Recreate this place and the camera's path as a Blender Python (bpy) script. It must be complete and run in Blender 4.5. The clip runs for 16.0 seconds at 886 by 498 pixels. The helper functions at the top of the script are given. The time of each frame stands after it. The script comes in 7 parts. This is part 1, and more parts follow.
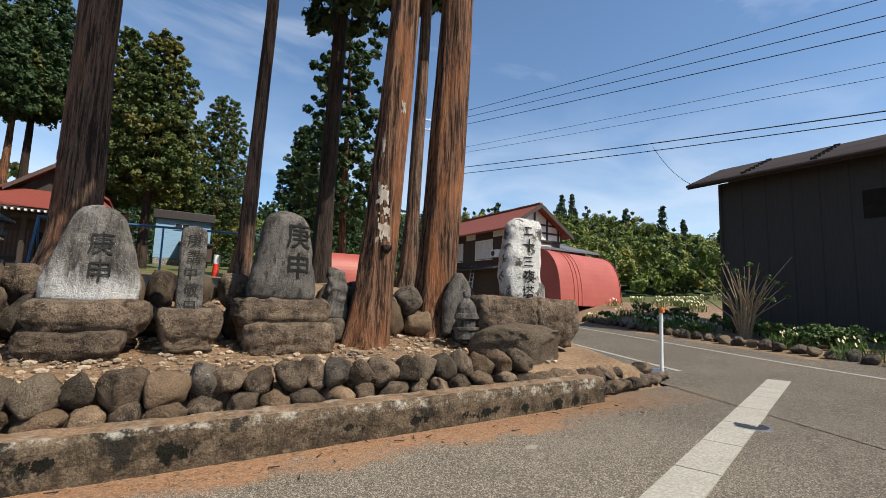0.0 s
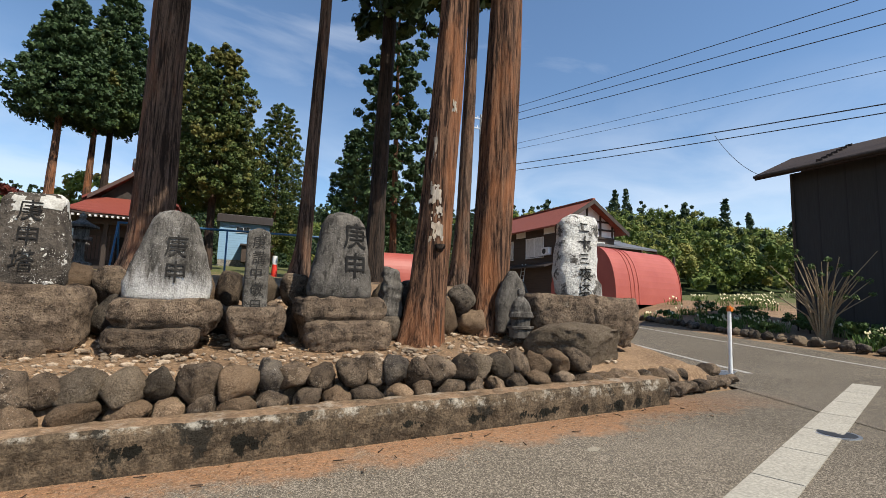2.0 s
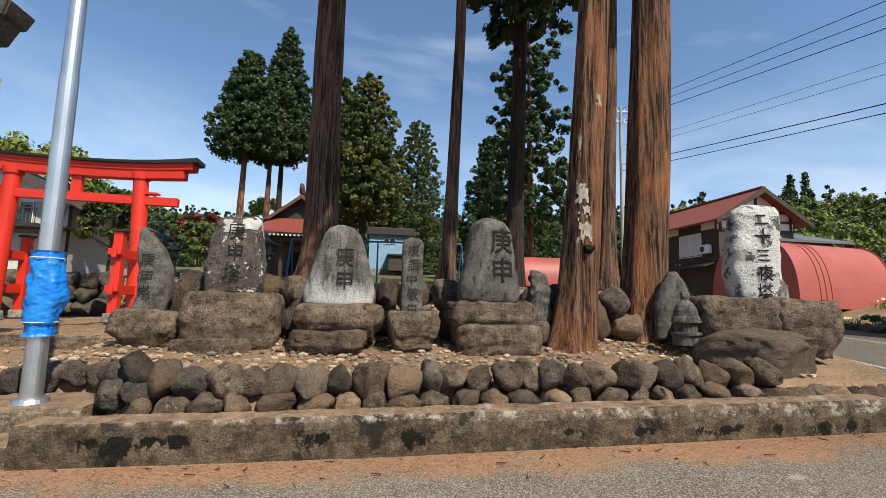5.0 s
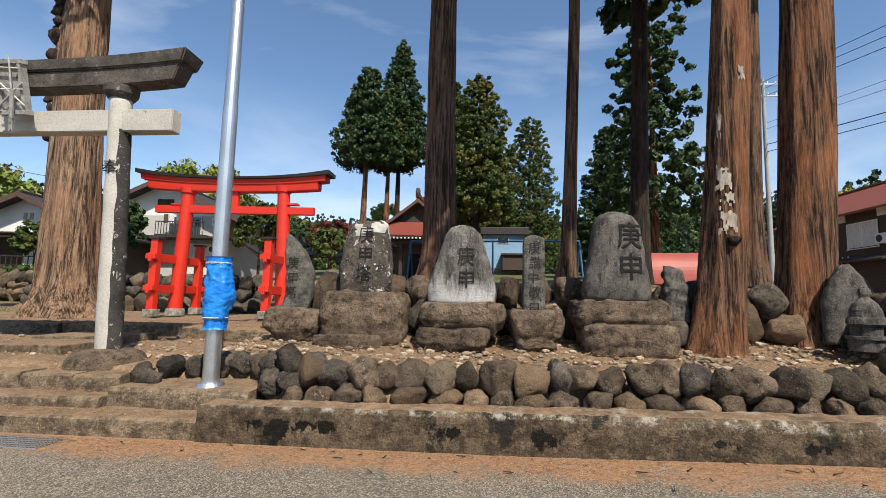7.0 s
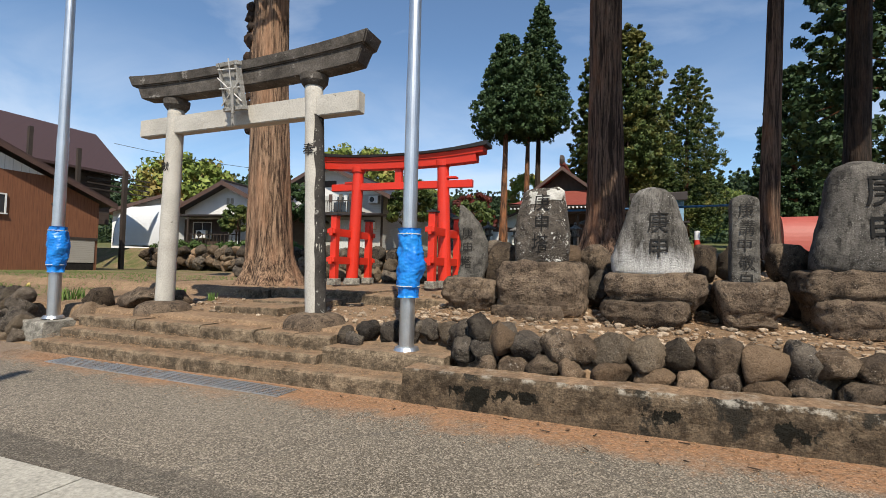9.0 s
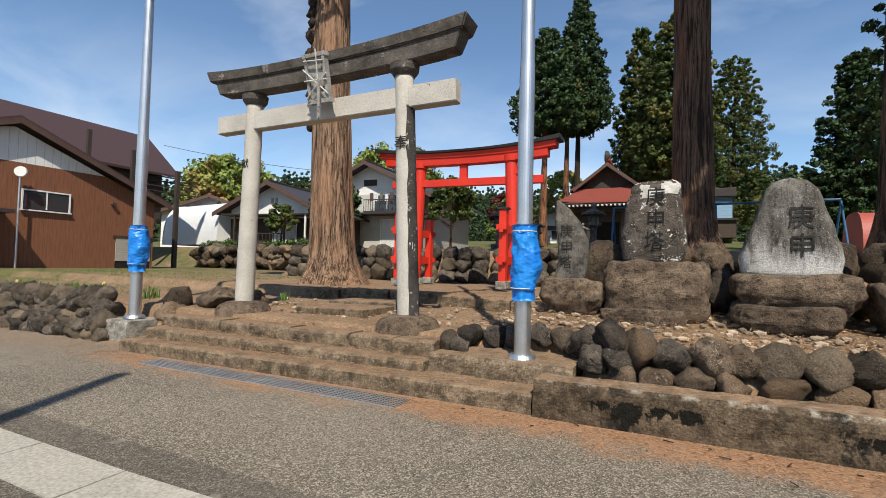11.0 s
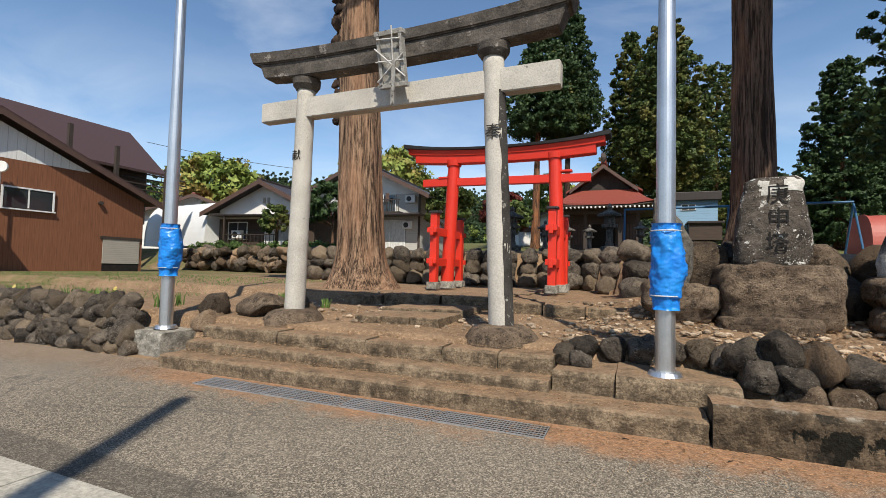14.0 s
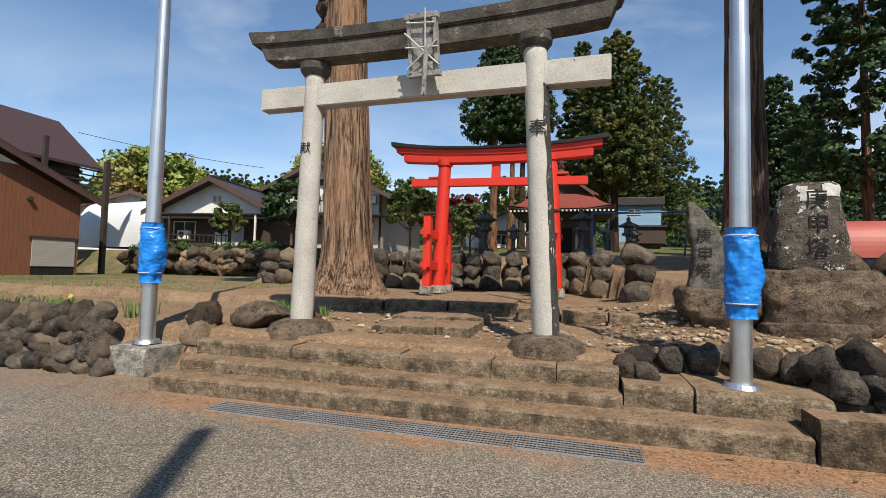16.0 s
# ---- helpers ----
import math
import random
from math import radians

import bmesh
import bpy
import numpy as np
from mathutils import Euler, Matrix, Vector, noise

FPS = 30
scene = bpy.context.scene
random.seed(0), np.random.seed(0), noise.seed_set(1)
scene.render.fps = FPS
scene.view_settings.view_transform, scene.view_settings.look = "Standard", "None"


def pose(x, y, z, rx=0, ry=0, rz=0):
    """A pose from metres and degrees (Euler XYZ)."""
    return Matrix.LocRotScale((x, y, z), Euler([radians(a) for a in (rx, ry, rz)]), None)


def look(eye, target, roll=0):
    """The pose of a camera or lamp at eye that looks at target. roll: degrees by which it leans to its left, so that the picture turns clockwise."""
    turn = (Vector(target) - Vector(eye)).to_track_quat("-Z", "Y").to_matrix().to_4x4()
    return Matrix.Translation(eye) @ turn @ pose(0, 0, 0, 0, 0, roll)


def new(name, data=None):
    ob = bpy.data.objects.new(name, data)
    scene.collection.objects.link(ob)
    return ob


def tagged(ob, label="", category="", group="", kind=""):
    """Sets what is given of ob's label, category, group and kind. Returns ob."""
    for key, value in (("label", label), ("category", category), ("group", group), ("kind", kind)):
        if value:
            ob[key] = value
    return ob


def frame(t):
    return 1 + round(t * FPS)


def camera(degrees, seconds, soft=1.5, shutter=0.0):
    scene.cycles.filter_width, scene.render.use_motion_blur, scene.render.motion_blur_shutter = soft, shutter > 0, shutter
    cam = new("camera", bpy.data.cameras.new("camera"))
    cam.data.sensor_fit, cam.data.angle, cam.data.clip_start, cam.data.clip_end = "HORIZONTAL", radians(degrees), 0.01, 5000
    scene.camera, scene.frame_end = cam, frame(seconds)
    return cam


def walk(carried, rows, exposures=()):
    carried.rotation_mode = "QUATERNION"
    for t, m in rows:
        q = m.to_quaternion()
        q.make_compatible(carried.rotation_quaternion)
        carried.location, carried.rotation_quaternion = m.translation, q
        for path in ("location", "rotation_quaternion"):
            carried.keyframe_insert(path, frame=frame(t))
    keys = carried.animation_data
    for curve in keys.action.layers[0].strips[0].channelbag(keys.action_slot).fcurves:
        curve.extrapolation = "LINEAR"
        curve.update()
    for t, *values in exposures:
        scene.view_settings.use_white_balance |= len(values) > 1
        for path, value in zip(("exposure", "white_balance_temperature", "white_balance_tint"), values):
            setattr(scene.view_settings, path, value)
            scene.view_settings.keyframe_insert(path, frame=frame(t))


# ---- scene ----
cam = camera(87.6, 16.0, soft=0.65)
METRES, EYE, TILT, LEAN, TURN = 4.8, 1.5, 0.0, 0.0, -31.7
ROWS = [
    (0.0, 0.0, 0.0, 0.0, -0.22, 6.58, -1.88),
    (0.5, -0.0061, 0.0011, 0.0001, 0.9, 6.49, -1.85),
    (1.0, -0.0086, 0.0008, -0.0005, 2.18, 6.4, -1.83),
    (1.5, -0.0102, 0.0009, -0.0013, 3.89, 6.36, -1.79),
    (2.0, -0.0146, 0.0007, -0.0015, 5.87, 6.24, -1.77),
    (2.5, -0.0206, 0.0011, -0.002, 8.05, 6.04, -1.74),
    (3.0, -0.0261, 0.0014, -0.0036, 10.37, 6.17, -1.71),
    (3.5, -0.0323, 0.001, -0.0054, 13.02, 6.23, -1.66),
    (4.0, -0.0358, -0.0006, -0.0053, 16.26, 6.35, -1.58),
    (6.5, -0.0637, -0.0105, -0.0087, 32.74, 6.26, -1.24),
    (7.0, -0.067, -0.0123, -0.0097, 36.75, 6.06, -1.28),
    (7.5, -0.0783, -0.0248, -0.0101, 41.71, 5.19, -1.27),
    (8.0, -0.1039, -0.0356, -0.0157, 46.16, 4.11, -1.31),
    (8.5, -0.1378, -0.0437, -0.0196, 50.48, 3.16, -1.35),
    (9.0, -0.1814, -0.0613, -0.0174, 53.61, 2.21, -1.37),
    (9.5, -0.2272, -0.0949, -0.0166, 55.56, 1.81, -1.39),
    (10.0, -0.2742, -0.1165, -0.0181, 57.18, 1.71, -1.4),
    (12.5, -0.5117, -0.2602, -0.0193, 56.94, 2.39, -1.36),
    (13.0, -0.5591, -0.2819, -0.0225, 55.62, 2.69, -1.39),
    (13.5, -0.6086, -0.3049, -0.0188, 55.02, 2.53, -1.4),
    (14.0, -0.6565, -0.3434, -0.0218, 54.47, 2.28, -1.41),
    (14.5, -0.7231, -0.3646, -0.0236, 53.13, 1.87, -1.42),
    (15.0, -0.7718, -0.3997, -0.0231, 51.78, 2.08, -1.4),
    (15.5, -0.8262, -0.4307, -0.0243, 50.17, 2.42, -1.4),
    (16.0, -0.8718, -0.4564, -0.0181, 47.96, 2.67, -1.36),
]
walk(cam, [(t, pose(0, 0, EYE, TILT, LEAN, TURN) @ pose(METRES * x, METRES * y, METRES * z, 90 + pitch, roll, yaw)) for t, x, y, z, yaw, pitch, roll in ROWS],
     [(0.0, 0.51), (7.0, 0.53), (9.5, 0.42), (16.0, 0.42)])

# ---- sky and sun ----
SUN_EL, SUN_DIR = 51.0, Vector((0.49, -0.87, 0)).normalized()
world = bpy.data.worlds.new("sky")
scene.world = world
world.use_nodes = True
wt = world.node_tree
sky = wt.nodes.new("ShaderNodeTexSky")
sky.sky_type, sky.sun_disc = "NISHITA", False
sky.sun_elevation, sky.sun_rotation = radians(SUN_EL), math.atan2(SUN_DIR.x, SUN_DIR.y)
sky.altitude, sky.air_density, sky.dust_density, sky.ozone_density = 300, 1.0, 0.15, 1.15
wbg = wt.nodes["Background"]
wbg.inputs["Strength"].default_value = 0.11
# thin streaky cirrus, denser towards the horizon
tc = wt.nodes.new("ShaderNodeTexCoord")
wmap = wt.nodes.new("ShaderNodeMapping")
wmap.inputs["Rotation"].default_value = (0.0, 0.0, 0.6)
wmap.inputs["Scale"].default_value = (1.2, 3.2, 6.0)
wn = wt.nodes.new("ShaderNodeTexNoise")
wn.inputs["Scale"].default_value, wn.inputs["Detail"].default_value, wn.inputs["Roughness"].default_value = 1.3, 7, 0.55
wn.inputs["Distortion"].default_value = 0.5
wr = wt.nodes.new("ShaderNodeMapRange")
wr.inputs["From Min"].default_value, wr.inputs["From Max"].default_value, wr.inputs["To Max"].default_value = 0.55, 0.85, 0.4
wm = wt.nodes.new("ShaderNodeMix")
wm.data_type = "RGBA"
wm.inputs[7].default_value = (6.2, 6.6, 7.2, 1)
wt.links.new(tc.outputs["Generated"], wmap.inputs["Vector"])
wt.links.new(wmap.outputs["Vector"], wn.inputs["Vector"])
wt.links.new(wn.outputs["Fac"], wr.inputs["Value"])
wsep = wt.nodes.new("ShaderNodeSeparateXYZ")
wt.links.new(tc.outputs["Generated"], wsep.inputs[0])
low = wt.nodes.new("ShaderNodeMapRange")
for key, val in (("From Min", 0.02), ("From Max", 0.42), ("To Min", 0.75), ("To Max", 0.0)):
    low.inputs[key].default_value = val
wt.links.new(wsep.outputs["Z"], low.inputs["Value"])
bank = wt.nodes.new("ShaderNodeMath")
bank.operation = "MULTIPLY"
wt.links.new(low.outputs["Result"], bank.inputs[0])
puff = wt.nodes.new("ShaderNodeMapRange")
puff.inputs["From Min"].default_value, puff.inputs["From Max"].default_value = 0.34, 0.6
wt.links.new(wn.outputs["Fac"], puff.inputs["Value"])
wt.links.new(puff.outputs["Result"], bank.inputs[1])
veil = wt.nodes.new("ShaderNodeMath")
veil.operation = "MAXIMUM"
wt.links.new(bank.outputs[0], veil.inputs[0])
wt.links.new(wr.outputs["Result"], veil.inputs[1])
wt.links.new(veil.outputs[0], wm.inputs[0])
tone = wt.nodes.new("ShaderNodeMix")
tone.data_type, tone.blend_type = "RGBA", "MULTIPLY"
tone.inputs[0].default_value, tone.inputs[7].default_value = 1.0, (0.88, 0.99, 1.05, 1)
wt.links.new(sky.outputs["Color"], tone.inputs[6])
wt.links.new(tone.outputs[2], wm.inputs[6])
wt.links.new(wm.outputs[2], wbg.inputs["Color"])
sun = new("sun", bpy.data.lights.new("sun", "SUN"))
sun.data.energy, sun.data.angle, sun.data.color = 4.6, radians(0.53), (1.0, 0.925, 0.8)
sun.matrix_world = look(SUN_DIR * 60 * math.cos(radians(SUN_EL)) + Vector((0, 0, 60 * math.sin(radians(SUN_EL)))), (0, 0, 0))

# ---- materials ----
SHADE = 0.62  # reflectance of weathered outdoor surfaces against a clean sample


def worn(c):
    return tuple(SHADE * k for k in c)


def graph(name, rough=0.85, metal=0.0):
    m = bpy.data.materials.new(name)
    m.use_nodes = True
    b = m.node_tree.nodes["Principled BSDF"]
    b.inputs["Roughness"].default_value, b.inputs["Metallic"].default_value = rough, metal
    if rough > 0.78:
        b.inputs["Specular IOR Level"].default_value = 0.2
    return m, m.node_tree, b


def place(nt, scale=(1, 1, 1), rot=(0, 0, 0)):
    g = nt.nodes.new("ShaderNodeNewGeometry")
    mp = nt.nodes.new("ShaderNodeMapping")
    mp.inputs["Scale"].default_value, mp.inputs["Rotation"].default_value = scale, rot
    nt.links.new(g.outputs["Position"], mp.inputs["Vector"])
    return mp.outputs["Vector"]


def fuzz(nt, vec, scale, detail=5, rough=0.6, bend=0.0):
    n = nt.nodes.new("ShaderNodeTexNoise")
    n.inputs["Scale"].default_value, n.inputs["Detail"].default_value = scale, detail
    n.inputs["Roughness"].default_value, n.inputs["Distortion"].default_value = rough, bend
    nt.links.new(vec, n.inputs["Vector"])
    return n.outputs["Fac"]


def cells(nt, vec, scale):
    n = nt.nodes.new("ShaderNodeTexVoronoi")
    n.inputs["Scale"].default_value = scale
    nt.links.new(vec, n.inputs["Vector"])
    return n.outputs["Color"], n.outputs["Distance"]


def span(nt, fac, a, b, lo=0.0, hi=1.0):
    r = nt.nodes.new("ShaderNodeMapRange")
    for key, v in (("From Min", a), ("From Max", b), ("To Min", lo), ("To Max", hi)):
        r.inputs[key].default_value = v
    nt.links.new(fac, r.inputs["Value"])
    return r.outputs["Result"]


def blend(nt, fac, a, b, how="MIX"):
    m = nt.nodes.new("ShaderNodeMix")
    m.data_type, m.blend_type = "RGBA", how
    for slot, v in ((0, fac), (6, a), (7, b)):
        if isinstance(v, (int, float)):
            m.inputs[slot].default_value = v
        elif isinstance(v, tuple):
            m.inputs[slot].default_value = (*v, 1)
        else:
            nt.links.new(v, m.inputs[slot])
    return m.outputs[2]


def calc(nt, op, a, b):
    m = nt.nodes.new("ShaderNodeMath")
    m.operation = op
    for slot, v in ((0, a), (1, b)):
        if isinstance(v, (int, float)):
            m.inputs[slot].default_value = v
        else:
            nt.links.new(v, m.inputs[slot])
    return m.outputs[0]


def relief(nt, bsdf, height, strength, depth):
    b = nt.nodes.new("ShaderNodeBump")
    b.inputs["Strength"].default_value, b.inputs["Distance"].default_value = strength, depth
    nt.links.new(height, b.inputs["Height"])
    nt.links.new(b.outputs["Normal"], bsdf.inputs["Normal"])


def surface(name, c1, c2, coarse=2.0, fine=40.0, rough=0.85, bump=0.4, depth=0.01, metal=0.0, c3=None, cut=(0.6, 0.66), patch=6.0,
            vary=0.0, stretch=(1, 1, 1), grain=0.35, island=False, tint=None):
    """Two-scale noise surface; c3: patches of a third colour; vary: brightness change from object to object."""
    m, nt, b = graph(name, rough, metal)
    c1, c2, c3 = (c if metal or c is None else worn(c) for c in (c1, c2, c3))
    v = place(nt, stretch)
    col = blend(nt, span(nt, fuzz(nt, v, coarse), 0.32, 0.68), c1, c2)
    if c3:
        col = blend(nt, span(nt, fuzz(nt, v, patch, 7, 0.7), *cut), col, c3)
    f = fuzz(nt, v, fine, 4)
    k = span(nt, f, 0.25, 0.75, 1 - grain, 1 + grain)
    if vary or island:
        info = nt.nodes.new("ShaderNodeNewGeometry" if island else "ShaderNodeObjectInfo")
        r = info.outputs["Random Per Island"] if island else info.outputs["Random"]
        k = calc(nt, "MULTIPLY", k, span(nt, r, 0, 1, 1 - vary, 1 + vary))
        if tint:
            col = blend(nt, span(nt, calc(nt, "FRACT", calc(nt, "MULTIPLY", r, 7.31), 0.0), 0.45, 1.0, 0, 0.75), col, worn(tint))
    col = blend(nt, 1.0, col, k, "MULTIPLY")
    nt.links.new(col, b.inputs["Base Color"])
    if bump:
        relief(nt, b, calc(nt, "ADD", calc(nt, "MULTIPLY", f, 0.35), calc(nt, "MULTIPLY", fuzz(nt, v, coarse * 2.5, 9, 0.66), 2.4)), bump, depth)
    return m


def make_stone(name, c1, c2, pale, patch=7.0, cut=(0.58, 0.64), much=0.8, vary=0.0, tint=None, speck=0.6, pits=0.6, stretch=(1, 1, 1), wash=None, depth=0.03, streak=0.0):
    """Weathered stone: mottled body, black film, pale lichen with crisp edges, flecks and pits; wash: (low, high) of a pale run-off stain."""
    m, nt, b = graph(name, 0.92)
    c1, c2, pale = worn(c1), worn(c2), worn(pale)
    v, w = place(nt), place(nt, stretch)
    col = blend(nt, span(nt, fuzz(nt, w, 3.6, 8, 0.7), 0.36, 0.64), c1, c2)
    col = blend(nt, span(nt, fuzz(nt, w, 9, 9, 0.75), 0.5, 0.6, 0, 0.75), col, tuple(0.3 * k for k in c1))
    if streak:
        run = fuzz(nt, place(nt, (1, 1, 0.07)), 14, 7, 0.7)
        col = blend(nt, span(nt, run, 0.48, 0.6, 0, streak), col, tuple(0.3 * k for k in c1))
    if wash:
        sep = nt.nodes.new("ShaderNodeSeparateXYZ")
        nt.links.new(v, sep.inputs[0])
        low = calc(nt, "ADD", span(nt, sep.outputs["Z"], wash[0], wash[1], 1, 0), span(nt, fuzz(nt, place(nt, (1, 1, 0.12)), 9, 7, 0.7), 0.25, 0.75, -0.55, 0.45))
        col = blend(nt, span(nt, low, 0.35, 0.85, 0, 0.85), col, pale)
    col = blend(nt, span(nt, fuzz(nt, w, patch, 9, 0.72), *cut, 0, much), col, pale)
    _, dot = cells(nt, v, 48)
    fleck = calc(nt, "MULTIPLY", span(nt, dot, 0.16, 0.26, 1, 0), span(nt, fuzz(nt, v, 4.5, 4), 0.46, 0.58))
    col = blend(nt, calc(nt, "MULTIPLY", fleck, speck), col, pale)
    _, pit = cells(nt, place(nt, (1, 1, 1), (0.4, 0.7, 0.2)), 31)
    hole = calc(nt, "MULTIPLY", span(nt, pit, 0.14, 0.24, 1, 0), span(nt, fuzz(nt, v, 3.1, 4), 0.45, 0.55))
    col = blend(nt, calc(nt, "MULTIPLY", hole, pits), col, tuple(0.16 * k for k in c1))
    f = fuzz(nt, v, 75, 5, 0.7)
    k = span(nt, f, 0.28, 0.72, 0.5, 1.5)
    if vary:
        r = nt.nodes.new("ShaderNodeObjectInfo").outputs["Random"]
        k = calc(nt, "MULTIPLY", k, span(nt, r, 0, 1, 1 - vary, 1 + vary))
        if tint:
            col = blend(nt, span(nt, calc(nt, "FRACT", calc(nt, "MULTIPLY", r, 7.31), 0.0), 0.45, 1.0, 0, 0.75), col, worn(tint))
    col = blend(nt, 1.0, col, k, "MULTIPLY")
    nt.links.new(col, b.inputs["Base Color"])
    h = calc(nt, "ADD", calc(nt, "MULTIPLY", fuzz(nt, v, 8, 9, 0.7), 2.4), calc(nt, "MULTIPLY", fuzz(nt, v, 36, 6, 0.7), 0.9))
    relief(nt, b, calc(nt, "SUBTRACT", h, calc(nt, "MULTIPLY", hole, 0.6)), 1.0, depth)
    return m


def make_asphalt():
    m, nt, b = graph("asphalt", 0.9)
    v = place(nt)
    big = fuzz(nt, v, 0.5, 5)
    agg, dist = cells(nt, v, 120)
    col = blend(nt, span(nt, big, 0.3, 0.7), (0.092, 0.077, 0.058), (0.135, 0.114, 0.088))
    grey = nt.nodes.new("ShaderNodeRGBToBW")
    nt.links.new(agg, grey.inputs[0])
    col = blend(nt, 1.0, col, span(nt, grey.outputs[0], 0.1, 0.9, 0.4, 1.7), "MULTIPLY")
    col = blend(nt, span(nt, fuzz(nt, v, 9, 6, 0.7), 0.55, 0.7, 0, 0.35), col, (0.24, 0.2, 0.15))
    # pale crushed stone showing through the worn bitumen
    chip, gap = cells(nt, v, 105)
    shade = nt.nodes.new("ShaderNodeRGBToBW")
    nt.links.new(chip, shade.inputs[0])
    col = blend(nt, span(nt, shade.outputs[0], 0.66, 0.74, 0, 0.55), col, (0.42, 0.36, 0.28))
    # long tar cracks and pale scuffs
    crack = nt.nodes.new("ShaderNodeTexVoronoi")
    crack.feature = "DISTANCE_TO_EDGE"
    crack.inputs["Scale"].default_value = 0.32
    wob = nt.nodes.new("ShaderNodeTexNoise")
    wob.inputs["Scale"].default_value, wob.inputs["Detail"].default_value = 2.2, 6
    nt.links.new(v, wob.inputs["Vector"])
    wv = nt.nodes.new("ShaderNodeVectorMath")
    wv.operation = "MULTIPLY_ADD"
    wv.inputs[1].default_value = (0.5, 0.5, 0.5)
    nt.links.new(wob.outputs["Color"], wv.inputs[0])
    nt.links.new(v, wv.inputs[2])
    nt.links.new(wv.outputs[0], crack.inputs["Vector"])
    col = blend(nt, span(nt, crack.outputs["Distance"], 0.0, 0.006, 0.6, 0.0), col, (0.07, 0.065, 0.055))
    col = blend(nt, span(nt, fuzz(nt, v, 3.1, 3, 0.5), 0.71, 0.74, 0, 0.7), col, (0.3, 0.27, 0.21))
    # fallen cedar needles and soil drifted against the kerb
    sep = nt.nodes.new("ShaderNodeSeparateXYZ")
    nt.links.new(v, sep.inputs[0])
    edge = span(nt, sep.outputs["Y"], 3.35, 4.25)
    stray = calc(nt, "ADD", edge, span(nt, fuzz(nt, v, 1.4, 8, 0.75), 0.25, 0.75, -0.5, 0.5))
    stray = calc(nt, "MULTIPLY", span(nt, stray, 0.45, 0.85), span(nt, sep.outputs["X"], 5.2, 7.5, 1, 0.0))
    stray = calc(nt, "MULTIPLY", stray, span(nt, sep.outputs["Y"], 4.6, 4.9, 1, 0.0))
    needles = blend(nt, span(nt, fuzz(nt, place(nt, (1, 2, 1)), 26, 6, 0.75), 0.35, 0.65), (0.16, 0.075, 0.035), (0.42, 0.215, 0.105))
    stray = calc(nt, "MULTIPLY", stray, span(nt, sep.outputs["X"], -9.6, -8.4, 0.25, 1))
    stray = calc(nt, "MULTIPLY", stray, span(nt, fuzz(nt, place(nt, (1, 2.2, 1)), 17, 9, 0.8), 0.34, 0.56, 0.25, 1))
    col = blend(nt, calc(nt, "MULTIPLY", stray, 0.88), col, needles)
    # the asphalt's colour darkens eastward past the corner
    col = blend(nt, 1.0, col, span(nt, sep.outputs["X"], 3.0, 6.0, 1.1, 0.8), "MULTIPLY")
    # darker strip of newer tar beside the drain covers
    strip = calc(nt, "MULTIPLY", span(nt, sep.outputs["Y"], 2.36, 2.4, 1, 0), span(nt, sep.outputs["X"], -1.0, -4.0, 0, 0.55))
    col = blend(nt, calc(nt, "MULTIPLY", strip, span(nt, fuzz(nt, v, 14, 6, 0.7), 0.3, 0.6, 0.6, 1.0)), col, (0.05, 0.045, 0.038))
    nt.links.new(col, b.inputs["Base Color"])
    relief(nt, b, calc(nt, "ADD", dist, fuzz(nt, v, 60, 3)), 0.5, 0.006)
    return m


